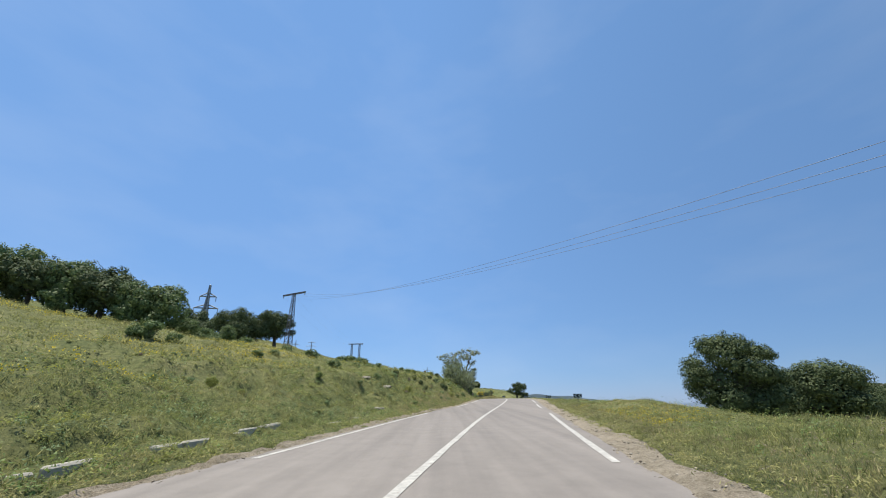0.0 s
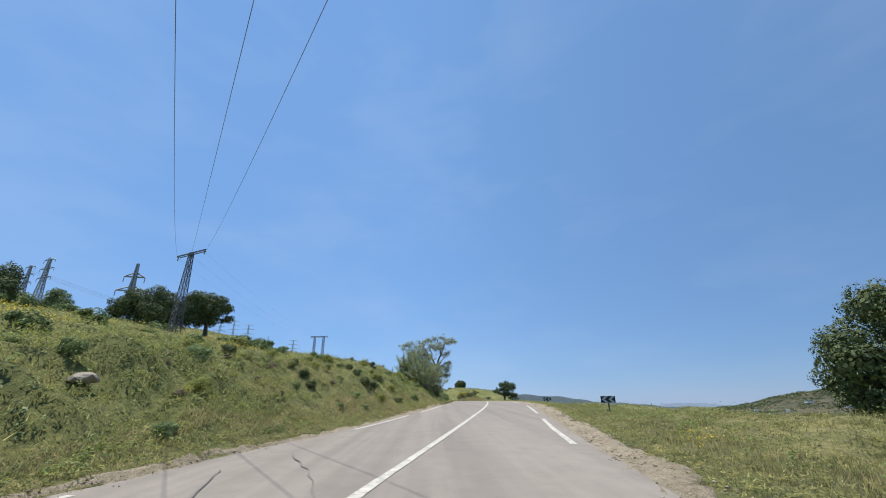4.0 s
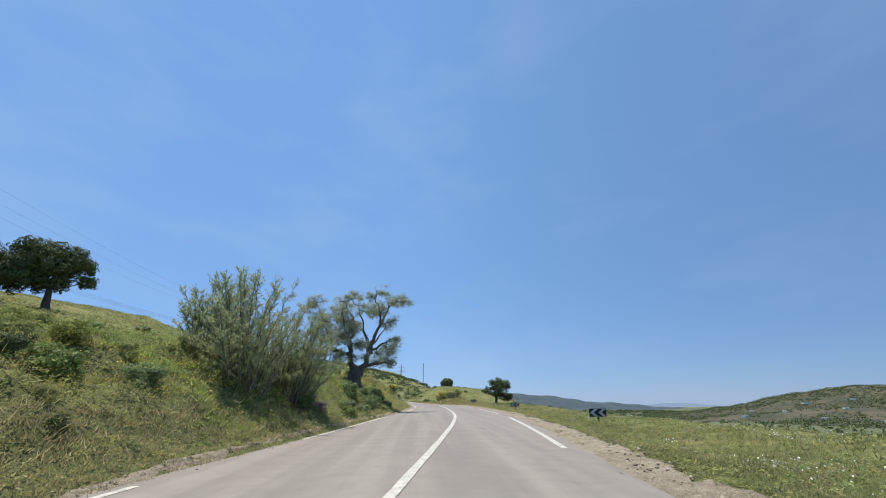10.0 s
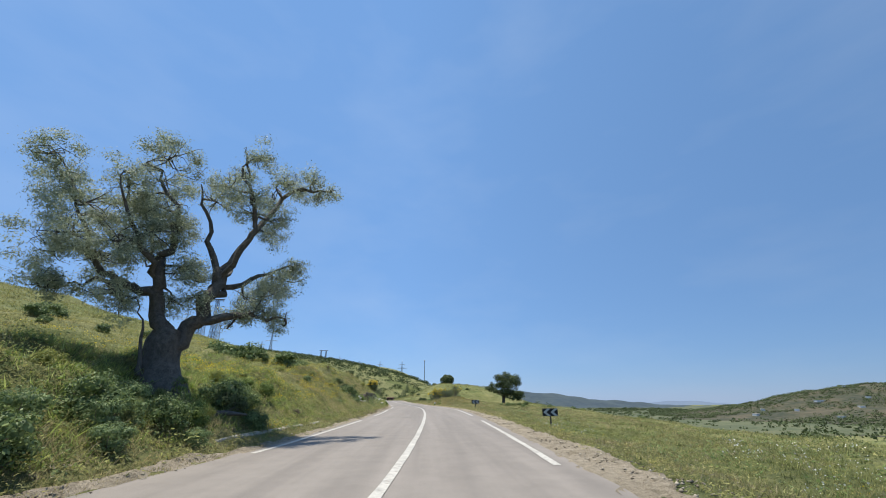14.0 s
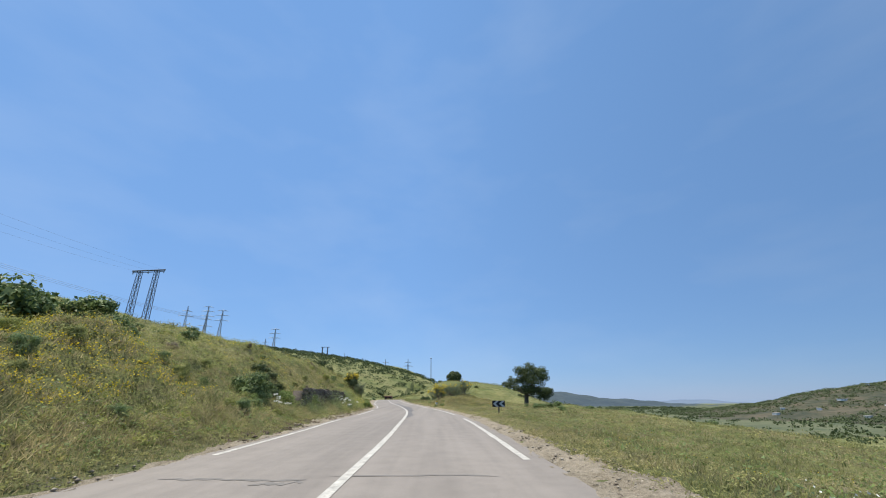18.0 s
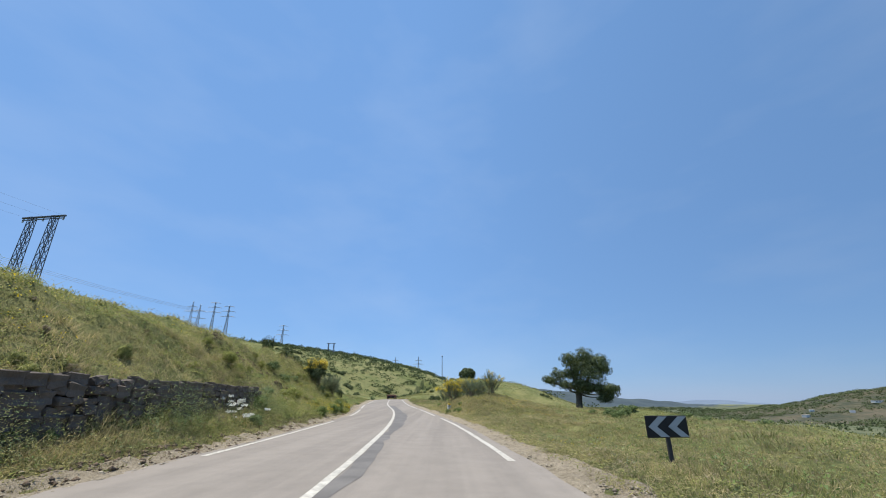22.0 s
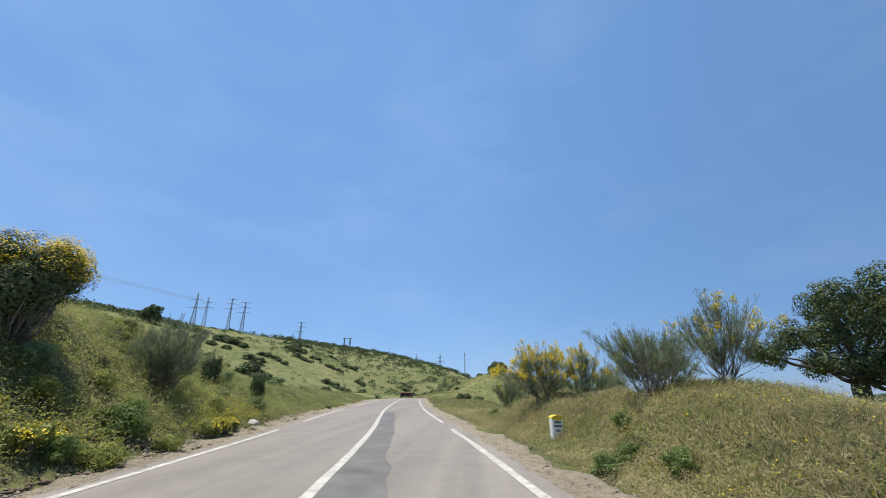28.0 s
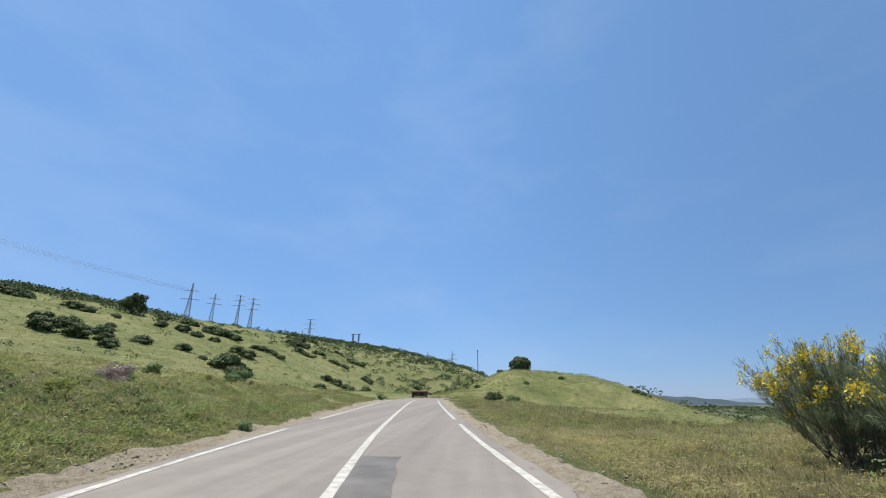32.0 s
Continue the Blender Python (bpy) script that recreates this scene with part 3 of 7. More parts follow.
# ---- road markings, verges ----
for name, u, width, gaps in (("edge_line", RIGHT_LINE, 0.17, ((3, 8.4), (27.8, 34), (44.6, 47.6), (60, 65.9), (81, 86.4), (104, 108.4), (126.5, 132), (152.8, 156.3), (169.5, 172), (189.5, 191.7))),
                             ("edge_line", LEFT_LINE, 0.16, ((5, 9), (29.4, 38), (46.9, 48.9), (62.3, 68.3), (83.3, 88.3), (104.5, 109.3), (126, 133), (150, 156.2), (169.6, 172.6), (188, 192)))):
    y = -40.0
    for g0, g1 in (*gaps, (228, 229)):
        s0, s1 = S_AT(y), S_AT(g0)
        a, b = (u[0], [v - width / 2 for v in u[1]]), (u[0], [v + width / 2 for v in u[1]])
        part(name, strip(name, a, b, PAINT, 0.006, s0, s1, 0.008, int(y) + 50), None, road, "worn white painted edge line")
        y = g1
part("centre_line", strip("centre_line", -0.085, 0.085, PAINT, 0.006, 0, S_AT(231), 0.006, 3), None, road, "continuous worn white centre line")
TAR = ([S_AT(v) for v in (126, 131, 138, 145, 152, 158, 163, 170, 181.5)], [0.12, 0.55, 0.35, 0.75, 0.95, 1.1, 0.8, 0.75, 0.85])
part("tar_patch", strip("tar_patch", 0.10, TAR, PATCH, 0.004, S_AT(126), S_AT(181.5), 0.045, 9), None, road, "dark tar repair strip beside the centre line")


def crack(y0, y1, u0, u1, width, seed, label):
    """A thin jagged ribbon of tar across the asphalt."""
    rng = np.random.default_rng(seed)
    n = 16
    t = np.linspace(0, 1, n)
    u = u0 + (u1 - u0) * t
    s = S_AT(y0) + (S_AT(y1) - S_AT(y0)) * t + np.convolve(rng.normal(size=n + 4) * 0.12, np.ones(3) / 3, "same")[2:-2]
    w = width * rng.uniform(0.4, 1.3, n) * np.minimum(1, np.minimum(t, 1 - t) * 8 + 0.15)
    V = []
    for sg in (-0.5, 0.5):
        ss = s + sg * w
        x = np.interp(ss, LEN, LINE[:, 0]) + np.interp(ss, LEN, NRM[:, 0]) * u
        y = np.interp(ss, LEN, LINE[:, 1]) + np.interp(ss, LEN, NRM[:, 1]) * u
        V.append(np.column_stack([x, y, road_z(y) + 0.005 - 0.012 * np.abs(u)]))
    V = np.stack(V, 1).reshape(-1, 3)
    q = np.arange(n - 1) * 2
    part("crack", mesh_of("crack", V, np.stack([q, q + 1, q + 3, q + 2], 1), CRACK), None, road, label)


CL = "dark sealed crack across the asphalt"
for k, (y0, y1, a, b, w) in enumerate(((42.7, 42.5, 0.8, 2.3, 0.22), (41.2, 41.2, 2.2, 2.7, 0.16), (46.9, 47.1, 0.9, 2.2, 0.1), (43.0, 47.0, 0.8, 1.0, 0.08), (107.2, 107.0, -3.2, -0.6, 0.12), (107.2, 107.4, -0.3, 2.6, 0.10), (106.6, 106.8, -1.4, -0.6, 0.2),
                                       (30.5, 26.2, -3.3, -1.0, 0.10), (32.6, 25.9, -3.0, 1.2, 0.08), (29.6, 25.8, 1.4, 3.2, 0.08), (52.2, 52.25, -1.78, -1.58, 0.09), (70.0, 70.2, 1.2, 1.7, 0.15), (18.0, 18.1, 0.9, 1.3, 0.12))):
    crack(y0, y1, a, b, w, 700 + k, CL)


def verge(name, u0, wide, seed, label):
    """Rough gravel beside the asphalt, laid on the ground, with a broken edge; wide: its width along the road."""
    rng = np.random.default_rng(seed)
    keep = (LINE[:, 1] > -20) & (LINE[:, 1] < 232)
    ss = np.arange(LEN[keep][0], LEN[keep][-1], 0.3)
    cols = 15
    m = len(ss)
    cx, cy = np.interp(ss, LEN, LINE[:, 0]), np.interp(ss, LEN, LINE[:, 1])
    nx_, ny_ = np.interp(ss, LEN, NRM[:, 0]), np.interp(ss, LEN, NRM[:, 1])
    a = np.interp(ss, *u0) + np.convolve(rng.normal(size=m + 8) * 0.09, np.ones(3) / 3, "same")[4:-4]
    sg = np.sign(a[0])
    far = np.interp(cy, *wide) * (0.65 + 0.75 * lattice_noise(ss / 2.3 + seed, ss * 0 + 3.5)) + rng.normal(size=m) * 0.05
    V = []
    for c in range(cols):
        w = c / (cols - 1)
        off = a + sg * far * w
        x, y = cx + nx_ * off, cy + ny_ * off
        zr = road_z(cy) - 0.012 * np.abs(off) - 0.012
        zg = height(x, y) + 0.05 - 0.10 * (w > 0.95)
        k = min(1, w * 1.5)
        rough = (lattice_noise(x * 3.1, y * 3.1) - 0.5) * 0.09 * min(1, w * 5) + rng.normal(size=m) * 0.012
        V.append(np.column_stack([x, y, zr * (1 - k) + zg * k + rough]))
    V = np.stack(V, 1).reshape(-1, 3)
    q = (np.arange(m - 1)[:, None] * cols + np.arange(cols - 1)[None, :]).ravel()
    tagged(new(name, mesh_of(name, V, np.stack([q, q + 1, q + cols + 1, q + cols], 1), DIRT, True)), label, "verge", kind="structure")


verge("verge_east", (RIGHT_EDGE[0], [v - 0.12 for v in RIGHT_EDGE[1]]), ([0, 30, 45, 60, 120, 135, 220], [0.95, 0.95, 1.15, 1.25, 1.2, 0.95, 0.85]), 11, "pale sandy gravel verge beside the asphalt")
verge("verge_west", (LEFT_EDGE[0], [v + 0.1 for v in LEFT_EDGE[1]]), ([0, 30, 110, 130, 165, 175, 200], [0.3, 0.35, 0.4, 0.75, 0.85, 1.0, 1.1]), 12, "narrow sandy gravel verge beside the asphalt")


# ---- vegetation builders ----
def crown_mesh(name, blobs, clumps, per, clump_r, leaf, material, seed, aspect=2.2, droop=0.1, flat=0.75):
    """Clumps of blades spread over and inside lobes (x, y, z, rx, ry, rz)."""
    rng = np.random.default_rng(seed)
    B = np.array(blobs, dtype=float)
    vol = (B[:, 3] * B[:, 4] * B[:, 5]) ** 0.7
    pick = rng.choice(len(B), clumps, p=vol / vol.sum())
    d = rng.normal(size=(clumps, 3))
    d /= np.linalg.norm(d, axis=1)[:, None]
    r = np.where(rng.uniform(0, 1, clumps) < 0.8, rng.uniform(0.82, 1.08, clumps), rng.uniform(0.3, 0.85, clumps))
    c = B[pick, :3] + d * B[pick, 3:6] * r[:, None]
    p = np.repeat(c, per, 0) + rng.normal(size=(clumps * per, 3)) * clump_r * np.array([1, 1, flat]) * np.repeat(rng.uniform(0.5, 1.3, clumps), per)[:, None]
    face = np.repeat(d, per, 0) + (p - np.repeat(c, per, 0)) / clump_r * 0.35 + np.array([0, 0, 0.35])
    V, F = leaf_quads(p, leaf, rng, aspect, droop, face=face)
    return mesh_of(name, V, F, material)


def dense_crown(name, blobs, count, leaf, material, seed, aspect=1.7, knob=0.36):
    """A close crown: every lobe is studded with knobs of foliage, leaves face outward, coarse leaves fill the inside."""
    rng = np.random.default_rng(seed)
    B = np.array(blobs, dtype=float)
    m = 22
    d = rng.normal(size=(len(B), m, 3))
    d[..., 2] += 0.25
    d /= np.linalg.norm(d, axis=2)[..., None]
    R = np.repeat(B[:, None, 3:6], m, 1)
    c = (B[:, None, :3] + d * R * 0.80).reshape(-1, 3)
    r = (R * (knob * rng.uniform(0.55, 1.25, (len(B), m)))[..., None]).reshape(-1, 3)
    d = d.reshape(-1, 3)
    area = r[:, 0] ** 2
    pick = rng.choice(len(c), count, p=area / area.sum())
    v = rng.normal(size=(count, 3))
    v /= np.linalg.norm(v, axis=1)[:, None]
    v += d[pick] * 0.7
    v /= np.linalg.norm(v, axis=1)[:, None]
    pts = c[pick] + v * r[pick] * rng.uniform(0.75, 1.12, (count, 1))
    inside = np.zeros(count, dtype=bool)
    for b in B:
        inside |= (((pts - b[:3]) / (b[3:6] * 0.80)) ** 2).sum(1) < 1
    pts, v = pts[~inside], v[~inside]
    V1, F1 = leaf_quads(pts, leaf, rng, aspect, face=v * 1.3 + np.array([0, 0, 0.15]))
    each = np.clip(B[:, 3] ** 2 / leaf ** 2 * 5.0, 60, 700).astype(int)
    q = rng.normal(size=(each.sum(), 3))
    q /= np.linalg.norm(q, axis=1)[:, None]
    core = np.repeat(B[:, :3], each, 0) + q * np.repeat(B[:, 3:6], each, 0) * rng.uniform(0.55, 0.82, (len(q), 1))
    V2, F2 = leaf_quads(core, leaf * 1.7, rng, 1.3, face=q * 2.0)
    return mesh_of(name, np.concatenate([V1, V2]), np.concatenate([F1, F2 + len(V1)]), material)


def rounded(spec, seed, deep=0.6, squash=0.85):
    """Lobes (x, z, r) of an outline, doubled towards the front and the back of a round crown."""
    rng = np.random.default_rng(seed)
    mid = sum(q[0] for q in spec) / len(spec)
    W = max(abs(q[0] - mid) + q[2] for q in spec)
    out = []
    for x, z, r in spec:
        a = deep * math.sqrt(max(W * W - (x - mid) ** 2, 0.1))
        for sg in (-1, 1):
            out.append((x, sg * a * rng.uniform(0.15, 0.85), z + rng.normal() * 0.08 * r, r, r, r * squash))
    return out


def lone_tree(name, at, turn, label, spec, trunk, trunk_r, count, leaf, material, seed, group="", deep=0.6, squash=0.85):
    """A tree from the lobes of its outline; trunk: the line of points from root to fork."""
    rng = np.random.default_rng(seed + 5)
    ob = thing(name, at, label, "tree", group, turn=turn)
    line = [Vector(trunk[0]).lerp(Vector(trunk[1]), t) for t in (0, 0.12, 0.3, 0.55, 0.8, 1)]
    V, F = sweep(line, [trunk_r * k for k in (1.9, 1.45, 1.15, 1.0, 0.95, 0.9)], 11, rng, 0.07)
    part("trunk", mesh_of("trunk", V, F, BARK, True), None, ob)
    blobs = rounded(spec, seed, deep, squash)
    for b in blobs[::2]:
        V, F = tubes(branches(trunk[1], [Vector(trunk[1]).lerp(Vector(b[:3]), 0.85)], trunk_r * 0.42, rng, 0.3, 5), 6)
        part("limb", mesh_of("limb", V, F, BARK, True), None, ob)
    part("crown", dense_crown("crown", blobs, count, leaf, material, seed), None, ob)
    return ob


def branches(base, tips, r0, rng, bend=0.25, joints=4, sides=5):
    """Crooked limbs from a base point to each tip."""
    segs = []
    for tip in tips:
        tip = Vector(tip)
        a, b = Vector(base), tip
        prev, pr = a, r0
        off = Vector(rng.normal(size=3)) * (b - a).length * bend * 0.35
        for j in range(1, joints + 1):
            t = j / joints
            q = a.lerp(b, t) + off * math.sin(math.pi * t) + Vector(rng.normal(size=3)) * 0.05 * (b - a).length / joints
            if j == joints:
                q = b
            rr = r0 * (1 - 0.82 * t)
            segs.append((prev, q, pr, rr))
            prev, pr = q, rr
    return segs


def tree(name, at, label, category, blobs, trunk_h, trunk_r, clumps, per, clump_r, leaf, material, seed, group="", aspect=2.2):
    rng = np.random.default_rng(seed + 77)
    ob = thing(name, at, label, category, group)
    fork = Vector((rng.normal() * 0.1, rng.normal() * 0.1, trunk_h))
    segs = [((0, 0, -0.3), (0.03, 0.02, trunk_h * 0.5), trunk_r * 1.35, trunk_r), ((0.03, 0.02, trunk_h * 0.5), fork, trunk_r, trunk_r * 0.85)]
    V, F = tubes(segs, 8)
    part("trunk", mesh_of("trunk", V, F, BARK, True), None, ob)
    for b in blobs:
        V, F = tubes(branches(fork, [Vector(b[:3]) + Vector((0, 0, b[5] * 0.3))], trunk_r * 0.6, rng), 5)
        part("limb", mesh_of("limb", V, F, BARK, True), None, ob)
    part("crown", dense_crown("crown", blobs, int(clumps * per * 0.7), leaf * 0.95, material, seed), None, ob)
    return ob


def scaled(x, y, z, turn, s, sz=None):
    return pose(x, y, z, 0, 0, turn) @ Matrix.Diagonal((s, s, sz or s, 1))


def dome(rng, n, r, h, low=0.25):
    """Lobes that make a rounded crown of radius r and height h above its foot."""
    out = [(0, 0, h * 0.55, r * 0.7, r * 0.7, h * 0.42)]
    for i in range(n):
        w = 2 * math.pi * (i + rng.uniform(-0.3, 0.3)) / n
        k = rng.uniform(0.45, 0.78)
        out.append((math.cos(w) * r * k, math.sin(w) * r * k, h * rng.uniform(low + 0.15, 0.78), r * rng.uniform(0.3, 0.48), r * rng.uniform(0.3, 0.48), h * rng.uniform(0.16, 0.27)))
    return out


# ---- the great olive tree ----
def olive_tree():
    rng = np.random.default_rng(5)
    x, y = 3.9, 91.0
    ob = thing("olive_tree", (x, y, ground_z(x, y)), "tall old grey-green olive tree with a twisted forked trunk", "tree", turn=30)
    V, F = sweep([(0.1, 0, -0.9), (0.06, 0, -0.35), (0.03, 0, 0.0), (0, 0.02, 0.3), (-0.03, 0.03, 0.65), (-0.05, 0.04, 1.0), (-0.03, 0, 1.35), (0.02, 0, 1.75)], [1.25, 1.0, 0.84, 0.66, 0.56, 0.52, 0.54, 0.40], 18, rng, 0.06)
    part("trunk", mesh_of("trunk", V, F, BARK, True), None, ob, "thick dark furrowed trunk")
    # limbs: thickness at the root, then the line as (x, depth, z)
    mains = [(0.34, [(-0.15, 0, 1.3), (-0.52, 0.1, 2.68), (-0.71, 0, 3.81), (-0.48, 0.15, 4.69), (-0.56, 0, 5.83), (-1.33, 0.1, 7.39)]),
             (0.20, [(-0.6, 0.1, 2.9), (-1.43, 0.3, 3.09), (-2.13, 0.2, 3.39), (-2.66, 0, 4.14), (-3.23, -0.2, 5.39), (-3.96, 0, 6.88)]),
             (0.12, [(-1.43, 0.3, 3.09), (-2.51, 0.7, 3.19), (-3.3, 0.9, 3.05)]),
             (0.14, [(-0.65, 0.05, 3.4), (-1.3, -0.9, 4.2), (-1.9, -1.4, 5.4), (-2.1, -1.5, 6.3)]),
             (0.36, [(0.15, 0, 1.2), (0.69, -0.1, 2.08), (0.98, 0, 3.18), (1.51, 0.1, 4.58), (2.09, 0, 5.82), (3.26, 0.1, 7.92), (4.5, 0, 8.17)]),
             (0.19, [(1.07, 0, 3.5), (0.67, 0.3, 4.83), (0.29, 0.4, 6.24), (-0.08, 0.3, 7.3)]),
             (0.13, [(2.09, 0, 5.82), (1.68, -0.3, 6.69), (1.15, -0.4, 8.1), (1.14, -0.4, 9.0)]),
             (0.20, [(0.85, -0.1, 2.1), (1.89, -0.6, 2.36), (2.6, -0.7, 2.3), (3.41, -0.8, 2.55)]),
             (0.17, [(1.0, 0, 3.1), (1.93, 0.3, 3.63), (2.88, 0.4, 4.26), (3.9, 0.4, 4.79)]),
             (0.15, [(1.0, 0, 3.18), (1.5, 1.2, 4.2), (1.7, 2.0, 5.2)]),
             (0.12, [(1.2, 0, 3.7), (1.6, -1.1, 4.7), (1.9, -1.5, 5.7)]),
             (0.09, [(-0.55, -0.3, 0.3), (-0.69, -0.4, 1.69), (-1.05, -0.5, 2.6)])]
    nodes = []
    for r, pts in mains:
        fine = []
        for i in range(len(pts) - 1):
            p0, p1 = Vector(pts[i]), Vector(pts[i + 1])
            fine += [p0.lerp(p1, j / 4) + Vector(rng.normal(size=3)) * 0.085 * (j > 0) for j in range(4)]
        fine.append(Vector(pts[-1]))
        n = len(fine) - 1
        nodes += fine[n // 3:]
        V, F = sweep(fine, [r * 0.85 * (1 - 0.88 * (i / n) ** 0.75) for i in range(n + 1)], 9, rng, 0.07)
        part("limb", mesh_of("limb", V, F, BARK, True), None, ob)
    # sprays of foliage: x, z, radius
    spec = [(-3.96, 6.88, 0.88), (-2.83, 5.52, 1.2), (-3.3, 4.23, 1.1), (-3.1, 2.96, 0.6), (-2.2, 4.12, 1.1), (-1.96, 6.24, 0.85), (-1.43, 7.45, 1.1), (-1.14, 5.8, 1.0), (-0.26, 5.18, 0.85), (-1.2, 4.64, 0.85),
            (0.0, 3.83, 0.75), (-1.79, 2.72, 0.79), (0.12, 2.78, 0.5), (0.73, 6.87, 0.85), (1.65, 8.4, 0.72), (1.68, 6.69, 0.65), (2.64, 7.7, 0.75), (3.67, 8.2, 0.6), (4.4, 8.0, 0.33), (2.79, 5.84, 0.72),
            (2.95, 3.81, 0.81), (2.52, 3.15, 0.73), (3.56, 4.5, 0.45), (2.11, 2.52, 0.57), (3.14, 2.51, 0.54)]
    blobs = []
    for k, (bx, bz, r) in enumerate(spec):
        for dy in (rng.uniform(-1.1, -0.2), rng.uniform(0.3, 1.5)):
            blobs.append((bx + rng.normal() * 0.15, dy * min(1.0, r * 1.3), bz, r * 0.95, r * 0.9, r * 0.78))
    for b in blobs:
        c = Vector(b[:3])
        near = min(nodes, key=lambda q: (q - c).length + 0.3 * max(0, q.z - c.z))
        segs = branches(near, [c], 0.05, rng, 0.4, 4)
        for _ in range(10):
            d = Vector(rng.normal(size=3)).normalized()
            tip = c + Vector((d.x * b[3], d.y * b[4], d.z * b[5])) * rng.uniform(0.6, 1.1)
            segs += branches(c.lerp(near, rng.uniform(0, 0.45)), [tip], 0.022, rng, 0.5, 3)
        V, F = tubes(segs, 4)
        part("branchwork", mesh_of("branchwork", V, F, BARK), None, ob)
    for k, b in enumerate(blobs):
        sub = []
        for _ in range(15):
            d = Vector(rng.normal(size=3)).normalized()
            q = Vector(b[:3]) + Vector((d.x * b[3], d.y * b[4], d.z * b[5])) * rng.uniform(0.35, 1.05)
            r = rng.uniform(0.16, 0.36)
            sub.append((q.x, q.y, q.z, r, r, r * 0.8))
        part("foliage", crown_mesh("foliage", sub, int((105 if b[0] > 0.4 else 135) * b[3] * b[5] + 32), 26, 0.12, 0.085, LEAF_OLIVE, 900 + k, 3.0, 0.0), None, ob)
    return ob


olive_tree()


rng = np.random.default_rng(14)
log = thing("fallen_branch", (5.9, 91.4, ground_z(5.9, 91.4) + 0.05), "dark dead branch lying in the grass below the olive tree", "branch", turn=20)
V, F = sweep([(-0.9, 0, 0.1), (-0.4, 0.05, 0.08), (0.1, 0, 0.12), (0.7, -0.05, 0.06)], [0.13, 0.11, 0.08, 0.03], 8, rng, 0.1)
part("bough", mesh_of("bough", V, F, BARK, True), None, log)
V, F = tubes(branches((-0.2, 0.02, 0.1), [(0.3, 0.35, 0.3), (-0.5, -0.4, 0.2)], 0.04, rng), 5)
part("twig", mesh_of("twig", V, F, BARK, True), None, log)


# ---- the feathery roadside shrub ----
def feather_shrub(x, y, w, h, seed, n=60, skew=(0.0, 0.0)):
    """Wands rise and arch outward from one root; each is clothed in upright, finely leaved shoots."""
    rng = np.random.default_rng(seed)
    z = ground_z(x, y)
    ob = thing("tamarisk", (x, y, z), "large feathery grey-green roadside shrub with upright plumes", "shrub")
    stems, P, D = [], [], []
    for i in range(n):
        a = 2 * math.pi * i * 0.618 + rng.normal() * 0.2
        k = math.sqrt((i + 0.5) / n)
        low = rng.random() < 0.42
        rise = h * (1 - 0.45 * k * k) * (rng.uniform(0.3, 0.6) if low else rng.uniform(0.6, 1.06))
        reach = w * 0.5 * k * rng.uniform(0.8, 1.25)
        base = Vector((math.cos(a) * w * 0.22 * k, math.sin(a) * w * 0.22 * k, 0))
        base.z = ground_z(x + base.x, y + base.y) - z - 0.05
        tip = Vector((math.cos(a) * reach + skew[0] * rng.uniform(0.3, 1), math.sin(a) * reach + skew[1] * rng.uniform(0.3, 1), rise))
        line = [base + (tip - base) * t + Vector((0, 0, rise * 0.16 * math.sin(math.pi * t))) + Vector(rng.normal(size=3)) * 0.04 * (0 < t < 1) for t in np.linspace(0, 1, 7)]
        stems += [(line[j], line[j + 1], 0.032 * (1 - j / 7), 0.032 * (1 - (j + 1) / 7) + 0.003) for j in range(6)]
        # plumes: side shoots from low on the wand up to its tip
        m = int(11 + 7.5 * (tip - base).length)
        for t in np.clip(rng.uniform(0.08, 1.02, m), 0, 1):
            j = min(5, int(t * 6))
            q = line[j].lerp(line[j + 1], t * 6 - j)
            ax = (line[j + 1] - line[j]).normalized()
            out = (ax * 0.6 + Vector((rng.normal() * 0.7, rng.normal() * 0.7, 0.35 + 0.2 * rng.normal()))).normalized()
            L = rng.uniform(0.28, 0.62) * (1.05 - 0.45 * t)
            e = q + out * L
            if t > 0.35:
                stems.append((q, e, 0.006, 0.003))
            c = int(31 * L / 0.4)
            f = rng.uniform(0.1, 1.0, c)[:, None]
            P.append(np.array(q) * (1 - f) + np.array(e) * f + rng.normal(size=(c, 3)) * 0.022)
            D.append(np.array(out)[None] * 1.1 + rng.normal(size=(c, 3)) * 0.30)
    V, F = tubes(stems, 3)
    part("woody_frame", mesh_of("woody_frame", V, F, TWIG, True), None, ob, "thin pale upright stems")
    P, D = np.concatenate(P), np.concatenate(D)
    V, F = leaf_quads(P, 0.08, rng, 4.2, -0.1, dirs=D * 1.4)
    part("foliage", mesh_of("foliage", V, F, LEAF_FEATHER), None, ob)
    return ob


feather_shrub(2.9, 70.8, 4.4, 3.8, 21, 64)
feather_shrub(1.2, 71.8, 3.0, 3.1, 22, 40)
feather_shrub(4.0, 73.3, 3.0, 4.0, 23, 52, (0.7, 0.6))


